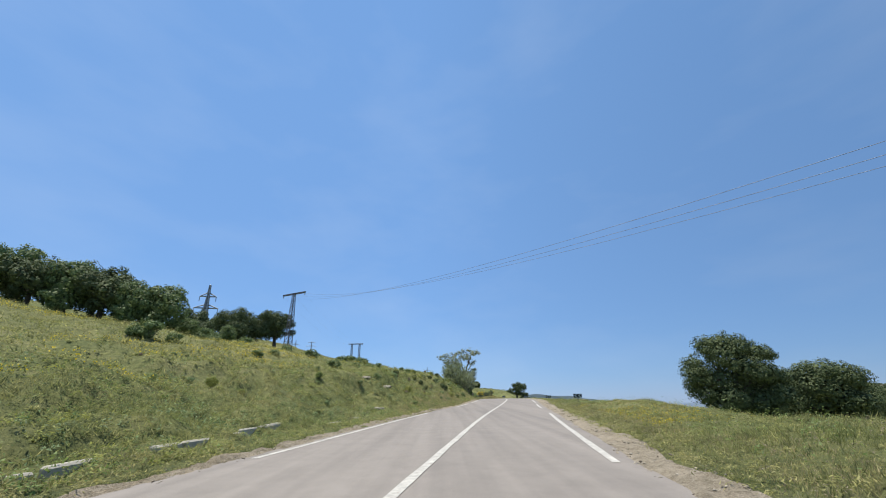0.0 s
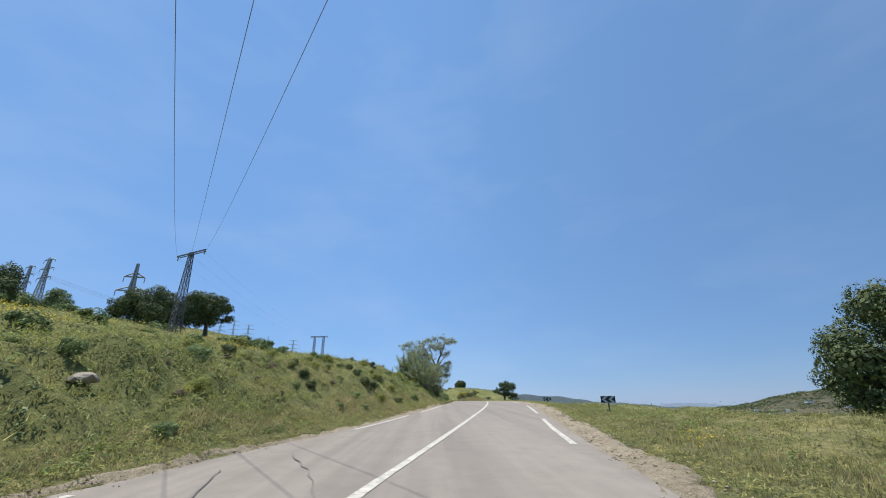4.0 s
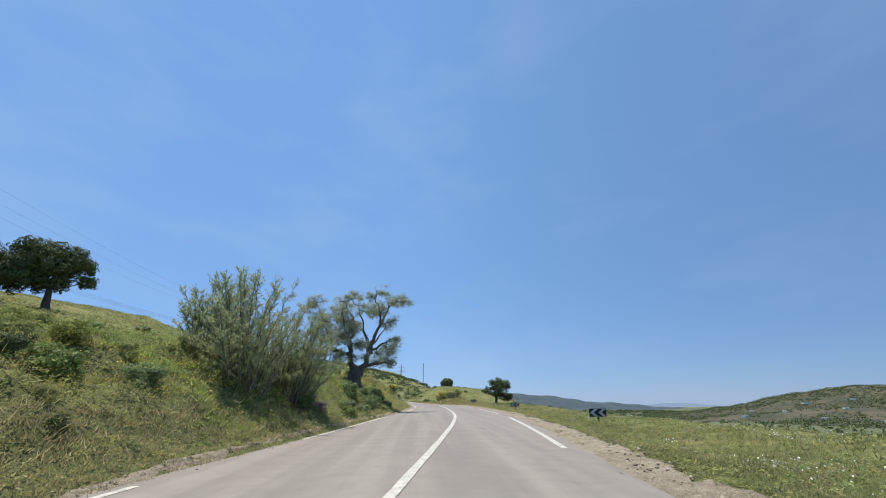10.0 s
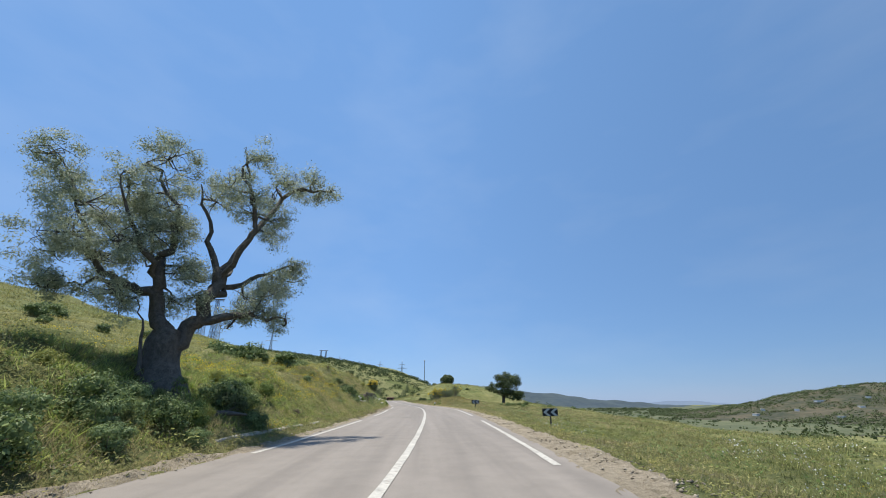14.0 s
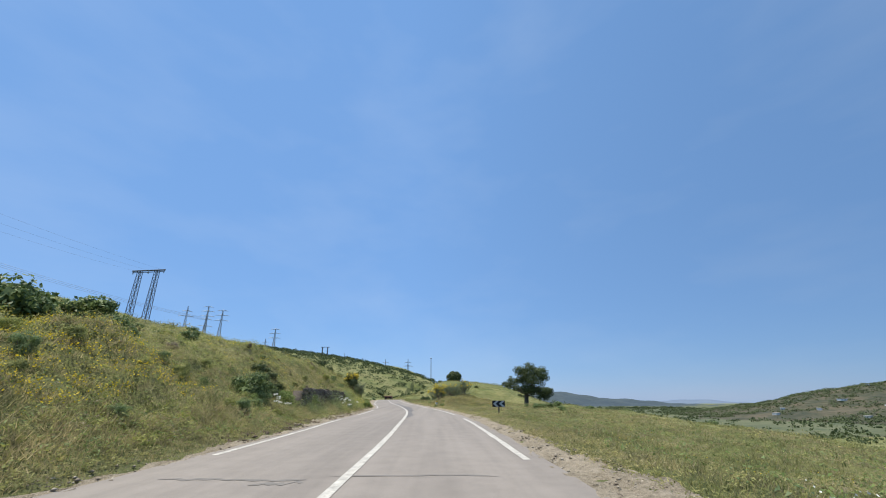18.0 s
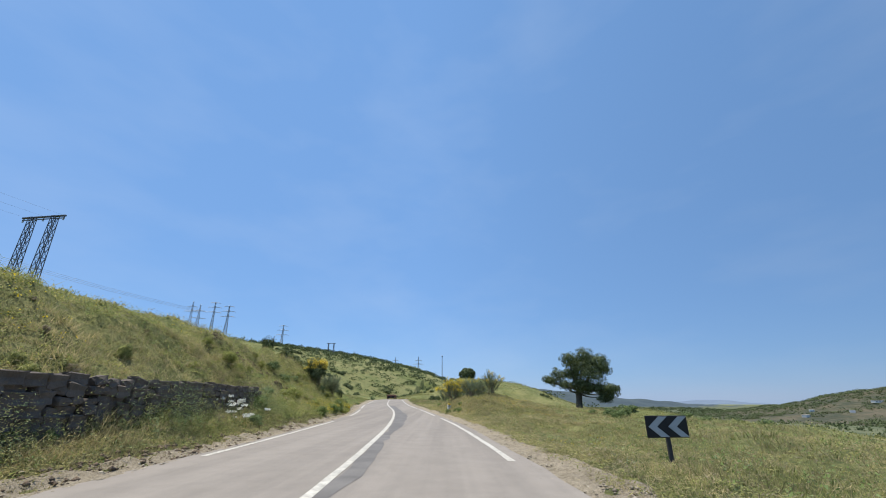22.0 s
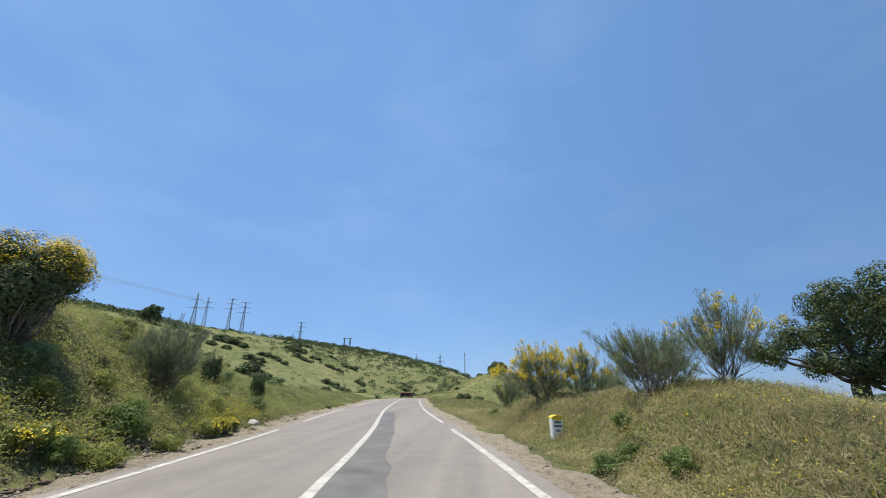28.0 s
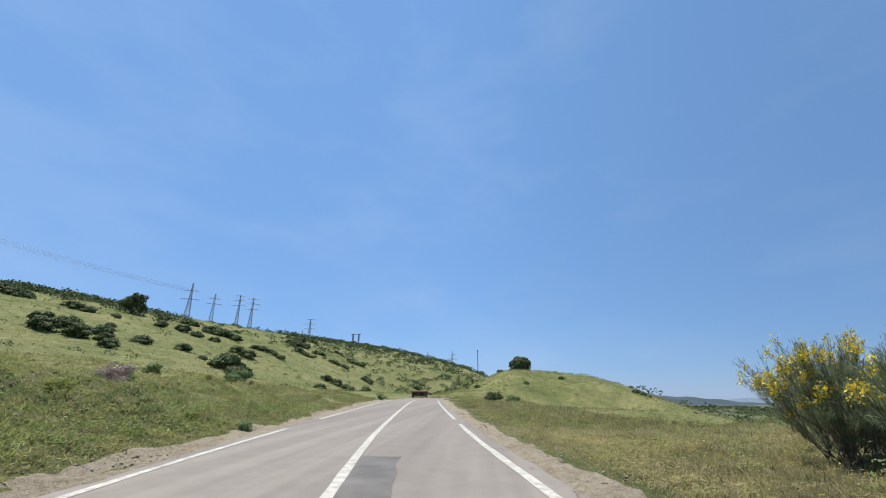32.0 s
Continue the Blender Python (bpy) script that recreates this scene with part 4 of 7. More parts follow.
# ---- oaks, carob, woodland ----
rngt = np.random.default_rng(31)
lone_tree("carob_tree", (29.7, 173.4, ground_z(29.7, 173.4)), -30, "dark dense carob tree standing alone in the field",
          [(-0.1, 5.75, 1.1), (1.6, 6.0, 1.15), (2.89, 5.55, 1.1), (0.6, 4.7, 1.35), (2.16, 4.45, 1.35), (3.2, 4.75, 0.85), (-1.87, 4.2, 0.75), (-2.78, 3.5, 0.75), (-3.4, 3.65, 0.55), (-0.96, 3.0, 0.75), (-0.5, 4.2, 1.0),
           (1.58, 2.75, 0.95), (2.66, 2.5, 0.85), (3.25, 1.9, 0.85), (3.95, 2.45, 0.9), (3.0, 1.4, 0.5), (4.5, 2.55, 0.45), (0.7, 3.0, 1.1)],
          ((0.1, 0, -0.3), (0.3, 0, 2.4)), 0.34, 40000, 0.095, LEAF_OAK, 41, deep=0.5)
lone_tree("holm_oak", (-57.5, 112.0, ground_z(-57.5, 112) - 0.3), 40, "broad dark holm oak on the grassy ridge",
          [(-5.4, 3.0, 2.3), (-2.6, 4.1, 3.0), (0.24, 5.2, 3.1), (3.2, 4.8, 2.9), (3.0, 2.6, 3.2), (5.9, 3.0, 2.1), (-0.7, 2.0, 3.2), (-6.3, 2.3, 1.5), (1.4, 6.4, 1.7), (-3.6, 5.4, 1.6)],
          ((0, 0, -0.3), (0.2, 0, 2.2)), 0.5, 20000, 0.30, LEAF_OAK, 43)
lone_tree("holm_oak", (-49.0, 119.5, ground_z(-49.0, 119.5)), 39, "rounded dark holm oak with a clear short trunk on the ridge",
          [(-5.7, 6.7, 1.5), (-5.8, 4.7, 1.1), (-5.1, 3.7, 1.4), (-4.5, 8.6, 1.5), (-3.5, 9.2, 1.5), (-1.9, 9.3, 1.7), (-0.1, 9.2, 1.7), (1.9, 8.8, 1.5), (3.3, 7.7, 1.4), (4.1, 7.0, 0.9), (4.5, 5.0, 1.0), (3.5, 4.9, 0.8),
           (-3.2, 6.4, 2.6), (-0.7, 6.4, 2.6), (1.1, 6.7, 1.9), (-3.7, 4.4, 2.0), (-1.4, 4.2, 1.7), (0.6, 4.3, 1.5), (2.0, 7.3, 1.7), (-1.8, 7.8, 2.2)],
          ((0.25, 0, -0.3), (-0.1, 0, 3.6)), 0.42, 22000, 0.27, LEAF_OAK, 44)
wood_a = tree("woodland_tree", (-30.8, 44.5, ground_z(-30.8, 44.5)), "dense dark green tree at the edge of the wood", "tree",
              [(0, 0, 3.3, 2.0, 2.0, 2.2), (-1, 0.5, 2.4, 1.6, 1.6, 1.6), (1.1, -0.3, 2.6, 1.5, 1.5, 1.6), (0.3, 0.2, 4.3, 1.5, 1.5, 1.0), (-0.2, -0.6, 1.3, 1.7, 1.7, 1.2)],
              1.2, 0.2, 420, 24, 0.28, 0.22, LEAF_SHRUB, 45, "edge of the wood")
wood_b = tree("woodland_tree", (-36.0, 42.0, ground_z(-36, 42)), "dense dark green tree at the edge of the wood", "tree",
              dome(rngt, 14, 3.0, 5.2, 0.1), 1.4, 0.22, 520, 24, 0.30, 0.24, LEAF_OAK, 46, "edge of the wood")
for x, y, s, w in ((-38.6, 40.5, 1.05, 0), (-41.5, 39.5, 1.0, 1), (-44.5, 37.5, 0.85, 0), (-34.0, 45.5, 1.0, 1), (-39.5, 45.0, 1.15, 1), (-46.0, 42.5, 1.1, 0), (-33.0, 42.0, 0.8, 0), (-49.0, 36.0, 1.0, 1), (-31.5, 50.0, 0.55, 0),
                   (-34.5, 58.0, 0.62, 1), (-37.0, 60.0, 0.7, 1), (-33.2, 63.0, 0.55, 0), (-43.0, 57.0, 0.8, 1)):
    copy_thing((wood_a, wood_b)[w], scaled(x, y, ground_z(x, y), rngt.uniform(0, 360), s, s * rngt.uniform(0.85, 1.1)))
lone_tree("field_tree", (29.8, 43.0, ground_z(29.8, 43)), -38, "large dense dark green tree beside the field",
          [(-3.36, 4.9, 1.35), (-1.73, 6.8, 1.4), (-0.39, 7.0, 1.5), (0.92, 6.4, 1.5), (2.17, 6.0, 1.25), (3.2, 5.65, 0.7), (-0.38, 5.6, 2.2), (-3.06, 3.6, 1.7), (-1.22, 3.5, 2.0), (1.05, 4.2, 1.9), (2.27, 3.8, 1.5), (3.16, 3.5, 1.2), (-2.5, 1.9, 1.6),
           (-0.47, 1.5, 1.9), (1.73, 1.6, 1.8), (-3.8, 2.8, 1.0), (3.4, 2.0, 1.4)],
          ((-0.8, 0, -0.3), (-0.6, 0, 1.6)), 0.32, 26000, 0.16, LEAF_OAK, 47, "trees below the field")
ft = lone_tree("field_tree", (41.0, 47.5, ground_z(41, 47.5)), -44, "rounded dark green tree beside the field",
               [(-1.4, 4.9, 1.3), (0.1, 5.5, 1.6), (1.5, 5.4, 1.7), (2.7, 5.3, 1.5), (0.5, 3.9, 2.5), (-1.6, 3.1, 2.0), (1.9, 3.4, 2.3), (0.5, 2.0, 2.4), (3.6, 4.6, 1.7), (-2.2, 1.8, 1.6), (3.6, 2.4, 1.8)],
               ((0, 0, -0.3), (0.3, 0, 1.6)), 0.3, 20000, 0.19, LEAF_OAK, 48, "trees below the field")
for x, y, s in ((50.5, 51.0, 0.92), (36.5, 50.0, 0.75), (59.0, 52.0, 1.0), (47.0, 58.0, 1.0)):
    copy_thing(ft, scaled(x, y, ground_z(x, y), rngt.uniform(0, 360), s))
tree("dome_oak", (25.7, 337.5, ground_z(25.7, 337.5) - 0.4), "dome-shaped dark oak on the top of the grassy hill", "tree", [(0, 0, 3.2, 3.6, 3.6, 2.8), (-2.6, 0, 2.2, 2.0, 2.0, 1.7), (2.7, 0, 2.1, 2.0, 2.0, 1.7), (-1.2, -1.6, 3.9, 2.0, 2.0, 1.7), (1.4, -1.5, 4.0, 2.0, 2.0, 1.6), (0, -2.6, 2.0, 2.0, 1.6, 1.6)], 1.2, 0.4, 900, 22, 0.42, 0.40, LEAF_OAK, 49)
tree("slope_oak", (-108.0, 300.0, ground_z(-108, 300)), "round dark oak on the green hillside", "tree", dome(rngt, 9, 4.0, 6.8, 0.2), 1.6, 0.4, 300, 20, 0.6, 0.5, LEAF_OAK, 50)


# ---- shrubs ----
def shrub(name, label, seed, material, n_lobes, clumps, per, leaf, group, clump_r=0.13, flower=None):
    """A shrub of about one metre radius and 1.3 m height on the origin; moved and copied."""
    rng = np.random.default_rng(seed)
    ob = thing(name, (0, 0, 0), label, "shrub", group)
    bl = dome(rng, n_lobes, 1.0, 1.35, 0.02) + [(0, 0, 0.3, 0.8, 0.8, 0.4)]
    V, F = tubes(branches((0, 0, -0.1), [b[:3] for b in bl for _ in range(2)], 0.035, rng, 0.4, 3, 4), 4)
    part("woody_frame", mesh_of("woody_frame", V, F, TWIG), None, ob)
    part("foliage", dense_crown("foliage", bl, int(clumps * per * 0.8), leaf * 0.95, material, seed, 2.0, 0.5), None, ob)
    return ob


placed = {}


def put(key, x, y, s, turn=None, sz=None, sink=0.06, label=""):
    """The first use of a kind moves it, later ones copy it."""
    ob, used = placed[key]
    u = float(road_uv(np.array([x]), np.array([y]))[0][0])
    room = 0.25 + 0.6 * s - float(np.interp(S_AT(y), *LEFT_EDGE))
    if -room < u < 0 and y < 225:
        x -= room + u                           # clear of the asphalt
    z = ground_z(x, y) - sink * s
    m = scaled(x, y, z, rngt.uniform(0, 360) if turn is None else turn, s, sz)
    if used:
        ob = copy_thing(ob, m)
    else:
        ob.matrix_basis = m
        placed[key][1] = True
    return tagged(ob, label)


for key, name, label, seed, material, grp in (("near_a", "shrub", "dark green leafy shrub on the grassy bank", 61, LEAF_SHRUB, "shrubs on the bank"), ("near_b", "shrub", "low grey-green shrub on the grassy bank", 62, LEAF_TAMA, "shrubs on the bank"),
                                              ("dark", "shrub", "very dark dense shrub on the cut bank", 68, LEAF_OAK, "shrubs on the bank"), ("dry", "dry_shrub", "grey dry brush on the grassy bank", 63, LEAF_DRY, "dry brush"), ("pink", "seeding_weed", "pinkish-grey weed gone to seed in the meadow", 67, LEAF_PINK, "seeding weeds"), ("weed", "bright_bush", "bright green leafy bush at the roadside", 64, LEAF_WEED, "bright bushes")):
    placed[key] = [shrub(name, label, seed, material, 9, 210, 18, 0.10, grp, 0.11), False]
for key, name, label, seed, material, grp in (("herb", "leafy_herb", "rank yellow-green herb on the bank", 161, HERB_BRIGHT, "rank herbs"), ("sage", "leafy_herb", "olive-green herb on the bank", 162, HERB, "rank herbs")):
    placed[key] = [shrub(name, label, seed, material, 9, 230, 18, 0.085, grp, 0.11), False]
placed["mid"] = [shrub("shrub", "dark green leafy shrub on the open slope", 66, LEAF_SHRUB, 8, 150, 16, 0.17, "shrubs on the slope", 0.14), False]
placed["far"] = [shrub("hill_shrub", "dark rounded shrub on the open hillside", 65, LEAF_OAK, 7, 90, 12, 0.26, "shrubs on the hillside", 0.18), False]
for x, y, s, k in ((-20.3, 27.6, 0.95, "mid"), (-18.6, 28.3, 0.5, "mid"), (-15.6, 35.0, 0.5, "mid"), (-14.1, 44.7, 0.7, "mid"), (-11.6, 45.6, 0.65, "near_a"), (-10.2, 46.8, 0.5, "near_b"), (-7.8, 43.5, 0.45, "near_a"),
                   (0.1, 50.0, 0.5, "dark"), (-0.3, 50.4, 0.55, "dark"), (-0.9, 51.0, 0.6, "dark"), (-1.6, 51.8, 0.6, "dark"), (-2.4, 52.8, 0.6, "dark"), (-4.0, 54.6, 0.75, "dark"), (-19.9, 111.8, 0.85, "mid"), (-4.5, 103.3, 0.6, "near_a"), (-5.6, 104.2, 0.5, "near_b"),
                   (5.2, 92.6, 0.85, "near_a"), (0.1, 116.4, 1.3, "dark"), (1.0, 115.8, 1.0, "near_a"), (-0.9, 116.9, 1.1, "dark"), (-3.6, 116.4, 1.4, "dark"), (-5.2, 113.4, 1.4, "dark"), (5.3, 128.8, 0.75, "weed"), (5.1, 129.8, 0.55, "near_b"), (5.4, 131.4, 0.35, "weed"), (-2.2, 123.7, 0.5, "dark"), (-2.2, 126.6, 0.55, "dark"), (-2.9, 127.4, 0.4, "near_b"), (-5.5, 117.0, 0.8, "dark"), (-8.5, 119.0, 0.8, "near_a"), (4.2, 124.0, 0.8, "near_b"), (3.3, 125.5, 0.95, "dark"), (4.9, 125.0, 0.65, "weed"), (1.6, 119.0, 0.3, "dry"), (2.4, 121.2, 0.35, "near_b"), (0.9, 121.9, 0.35, "dark"), (2.9, 116.4, 0.28, "dark"), (3.6, 113.0, 0.25, "dry"), (1.8, 110.5, 0.3, "dry"), (3.2, 108.0, 0.25, "near_b"), (5.0, 121.7, 0.5, "dark"), (2.9, 126.4, 0.75, "dark"), (2.7, 128.5, 0.75, "dark"), (5.0, 126.2, 0.6, "weed"), (4.1, 117.2, 0.4, "near_a"), (4.8, 121.0, 0.4, "weed"), (5.2, 127.0, 0.5, "near_b"), (5.6, 129.4, 0.4, "weed"),
                    (4.1, 122.4, 1.2, "near_a"), (2.5, 126.9, 1.3, "dark"), (1.7, 129.2, 1.3, "dark"), (27.2, 161.4, 0.32, "mid"), (28.4, 160.6, 0.5, "mid"), (29.3, 160.2, 0.55, "mid"), (30.6, 161.4, 0.3, "mid"), (27.2, 155.9, 0.4, "mid"), (-1.4, 43.3, 0.5, "dark"), (-1.8, 43.5, 0.55, "dark"), (-2.3, 43.9, 0.6, "dark"), (-3.0, 44.3, 0.5, "dark"), (-2.2, 33.2, 0.5, "near_b"), (-5.2, 33.5, 0.42, "near_a"), (-5.9, 30.3, 0.35, "near_b"), (-15.1, 37.4, 0.45, "mid"), (-7.7, 40.4, 0.42, "dark"), (-8.4, 40.9, 0.35, "dark"), (0.6, 45.5, 0.35, "near_b"), (-0.2, 43.2, 0.3, "near_b"), (-1.3, 47.5, 0.28, "near_a"), (2.6, 58.3, 0.5, "near_a"), (15.2, 160.2, 0.4, "weed"), (15.4, 163.2, 0.35, "weed"),
                   (-29.0, 52.0, 1.0, "mid"), (-32.0, 54.0, 1.2, "mid"), (-33.5, 56.5, 1.3, "mid"), (-36.0, 60.0, 1.3, "mid"), (-37.5, 64.0, 1.3, "mid"), (-39.5, 66.0, 1.2, "mid"), (-27.4, 49.0, 0.8, "mid"), (-41.0, 62.0, 1.5, "mid"), (3.9, 162.4, 0.75, "weed"), (2.2, 171.7, 0.6, "near_a"), (1.9, 153.6, 0.55, "near_a"), (1.0, 153.4, 0.6, "near_a"), (3.8, 155.0, 0.55, "near_b"), (4.4, 158.0, 0.5, "weed"), (4.6, 160.2, 0.45, "weed"), (2.6, 161.0, 0.7, "near_b"), (1.4, 157.2, 0.6, "near_b"),
                    (-25.7, 214.0, 0.9, "mid"), (-17.8, 217.2, 1.2, "dry"), (-9.7, 192.0, 0.8, "pink"), (-8.4, 192.9, 0.6, "pink"), (4.6, 73.6, 0.55, "pink"), (5.0, 74.6, 0.45, "pink"),
                   
                   (-4.5, 38.0, 0.85, "near_b"), (-0.2, 46.6, 0.6, "near_b"), (-14.0, 62.0, 1.0, "near_a"), (-15.6, 65.0, 0.9, "near_b"), (-3.2, 59.0, 0.7, "near_b"), (0.2, 61.0, 0.6, "near_b"),
                   (-9.0, 30.0, 0.4, "near_b"), (-7.9, 27.0, 0.35, "weed"), (-6.8, 33.5, 0.55, "near_b"), (-9.4, 36.5, 0.6, "weed"), (-30.0, 50.0, 0.9, "near_a"), (-28.0, 58.0, 1.0, "near_a"), (-25.0, 66.0, 0.9, "near_a"), (-24.4, 80.0, 1.0, "near_a"),
                   (-14.9, 112.6, 0.6, "near_a"), (-17.5, 110.0, 0.5, "near_a"), (-20.5, 113.5, 0.6, "near_a"), (-13.2, 116.0, 0.7, "near_b"), (-23.0, 117.0, 1.0, "near_a"), (-27.0, 120.0, 1.0, "near_a"), (-31.0, 116.0, 1.1, "near_a"),
                   (-0.4, 118.0, 0.4, "near_a"), (-0.9, 119.6, 0.4, "near_b"), (-3.9, 129.6, 0.6, "near_b"), 
                   (3.9, 150.0, 0.7, "herb"), (2.8, 152.5, 0.6, "near_b"), (4.2, 154.2, 0.6, "herb"), (3.2, 156.5, 0.7, "herb"), (2.4, 148.0, 0.6, "weed"),
                   (4.6, 163.0, 0.5, "herb"), (4.0, 165.2, 0.5, "herb"), (4.9, 160.8, 0.6, "herb"), (3.4, 167.6, 0.5, "herb"), (1.6, 170.0, 0.6, "near_b"), (0.4, 172.0, 0.7, "near_b"), (5.4, 152.0, 0.6, "weed"), (5.0, 156.8, 0.7, "weed"), (14.2, 160.8, 0.42, "weed"), (14.9, 161.6, 0.35, "weed"),
                   (6.2, 81.0, 0.8, "near_b"), (5.4, 79.2, 0.9, "near_b"), (4.6, 82.8, 0.95, "near_a"), (5.9, 84.0, 0.75, "near_a"), (6.2, 86.2, 0.7, "near_b"), (5.1, 87.0, 0.85, "near_a"), (6.6, 88.6, 0.6, "near_b"), (6.9, 77.4, 0.6, "weed"),
                   (3.4, 77.5, 0.8, "weed"), (6.4, 92.6, 0.6, "near_a"), (5.6, 93.6, 0.7, "near_a"), (4.8, 94.4, 0.8, "near_a"), (2.4, 66.4, 0.9, "near_b"), (1.4, 64.8, 0.8, "weed"), (0.9, 63.0, 0.7, "near_b"),
                   (16.7, 53.2, 0.45, "near_b"), (15.8, 51.9, 0.4, "near_b"), (31.6, 165.0, 0.55, "near_a"), (33.6, 168.0, 0.6, "near_a"), (38.0, 166.0, 0.6, "near_b"), (36.0, 176.0, 0.8, "near_a"),
                   (42.0, 178.0, 0.8, "near_a"), (47.0, 172.0, 0.8, "near_a"), (53.0, 176.0, 0.8, "near_a"), (29.5, 152.0, 0.5, "near_a"), (34.0, 156.0, 0.55, "near_a"), (40.0, 158.0, 0.6, "near_a"), (58.0, 168.0, 0.8, "near_a"),
                   (13.2, 176.3, 0.4, "weed"), (16.4, 179.0, 0.6, "dark"), (15.6, 173.0, 0.5, "weed"), (14.4, 174.6, 0.45, "weed"), (1.0, 186.0, 0.5, "near_b"), (-8.0, 190.0, 0.8, "dry"), (-12.5, 195.5, 0.9, "dry"), (-17.0, 215.0, 1.0, "dry"), (-10.4, 193.0, 0.7, "near_b"),
                   (5.6, 138.0, 0.75, "dry"), (4.4, 133.4, 0.5, "dry"), (3.2, 131.0, 0.6, "near_b"), (5.9, 140.4, 0.6, "near_b"), (5.0, 142.6, 0.6, "weed"), (4.3, 145.0, 0.7, "near_b"), (-3.0, 34.8, 0.5, "dry"), (-2.4, 56.8, 0.6, "dry"), (0.9, 57.6, 0.6, "near_b"),
                   (10.6, 236.0, 0.9, "far"), (14.0, 238.0, 1.1, "far"), (16.0, 246.0, 1.0, "far"), (12.0, 242.0, 0.9, "far")):
    if k != "pink" and abs(road_uv([x], [y])[0][0]) > 13:
        k = "mid"
    put(k, x, y, s)


for x, y, r, k in ((5.6, 86.6, 0.75, "near_b"), (5.3, 87.8, 0.8, "near_b"), (5.9, 88.5, 0.6, "near_a"), (6.0, 89.5, 0.55, "weed"), (4.7, 88.6, 0.9, "near_b"), (5.0, 85.4, 0.8, "near_b"), (5.7, 92.3, 1.05, "dark"), (6.3, 92.9, 0.8, "dark"),
                   (4.7, 122.2, 0.85, "near_b"), (4.3, 124.9, 0.8, "dark"), (3.4, 127.9, 0.8, "dark"), (5.3, 124.4, 0.7, "weed"), (5.4, 120.0, 0.6, "near_b"), (2.9, 162.6, 0.45, "herb"), (3.1, 163.4, 0.4, "herb")):
    put(k, x, y, r, sz=r * 1.15)
for x, y, r, k in ((-12.5, 63.3, 1.0, "mid"), (-10.8, 61.4, 0.7, "mid"), (-9.2, 60.0, 0.8, "near_b"), (-7.2, 58.1, 0.85, "dry"), (-5.6, 57.0, 0.6, "near_b"), (-4.6, 55.5, 0.8, "near_b"), (-10.0, 53.6, 0.5, "sage"), (-14.2, 66.0, 0.8, "mid")):
    put(k, x, y, r)
put("dark", -2.1, 159.2, 1.1, sz=2.1)
put("dark", -1.2, 160.9, 1.0, sz=2.0)
put("dark", -0.2, 162.3, 0.8, sz=1.3)
put("dark", 0.5, 170.7, 0.85, sz=2.3)
put("dark", 1.2, 173.8, 0.75, sz=2.2)


# ---- bushy tufts that roughen the bank ----
def roughen(count, y0, y1, u0, u1, kinds, small, large, seed):
    rng = np.random.default_rng(seed)
    for _ in range(count):
        s = rng.uniform(S_AT(y0), S_AT(y1))
        u = u0 + (u1 - u0) * rng.uniform()
        x = float(np.interp(s, LEN, LINE[:, 0]) + np.interp(s, LEN, NRM[:, 0]) * u)
        y = float(np.interp(s, LEN, LINE[:, 1]) + np.interp(s, LEN, NRM[:, 1]) * u)
        r = rng.uniform(small, large)
        put(kinds[int(rng.integers(len(kinds)))], x, y, r, sz=r * rng.uniform(0.9, 1.5))


roughen(80, 34, 68, -5.8, -12.8, ("dry", "herb", "sage", "near_b", "herb", "sage", "dark"), 0.3, 0.75, 141)
roughen(26, 72, 100, -5.6, -9.0, ("sage", "dry", "weed", "herb"), 0.3, 0.6, 142)
roughen(50, 104, 146, -5.9, -12.5, ("dry", "sage", "near_b", "herb", "dry"), 0.3, 0.7, 143)
roughen(80, 144, 173, -5.4, -10.5, ("herb", "dry", "herb", "herb", "sage"), 0.22, 0.5, 144)
roughen(22, 178, 212, -6.0, -12.5, ("dry", "sage", "herb"), 0.3, 0.6, 145)
roughen(30, 8, 34, -8.0, -17.0, ("sage", "near_b", "herb", "dry"), 0.2, 0.42, 146)


# ---- scrub of the great hill ----
def hill_scatter():
    rng = np.random.default_rng(71)
    for _ in range(72):
        y = rng.uniform(235, 420)
        x = rng.uniform(-210, -22 + 0.3 * max(y - 330, 0))
        s = rng.uniform(1.1, 2.3) if rng.random() < 0.7 else rng.uniform(2.2, 3.4)
        for _ in range(int(rng.integers(1, 5))):       # low bushes run together along the slope
            put("far", x, y, s, sz=s * rng.uniform(0.5, 0.75))
            x, y, s = x + s * rng.uniform(0.9, 1.4), y + rng.uniform(-1.5, 0.6), s * rng.uniform(0.7, 1.1)
    for _ in range(22):
        y = rng.uniform(285, 360)
        x = rng.uniform(4, 75)
        s = rng.uniform(0.5, 1.3)
        put("far", x, y, s, sz=s * 0.7)
    for x, y, s in ((-31.2, 240, 2.3), (-34.0, 243, 2.0), (-76, 250, 3.0), (-70, 252, 2.6), (-81, 249, 2.8), (-64, 256, 2.4), (-52.0, 278.0, 2.6), (-55.4, 279.2, 2.4), (-100, 305, 2.6), (-66, 243, 2.6), (-71, 241, 2.8), (-62, 245, 2.0), (-55.6, 258.4, 2.0), (-80, 289, 2.6), (-74, 287, 2.2), (-70, 290, 2.0), (-85, 286, 2.2), (-20, 248, 1.4), (-14, 258, 1.2), (18, 338, 1.8), (33, 339, 1.2), (38, 341, 1.4)):
        put("far", x, y, s, sz=s * 0.7)


hill_scatter()


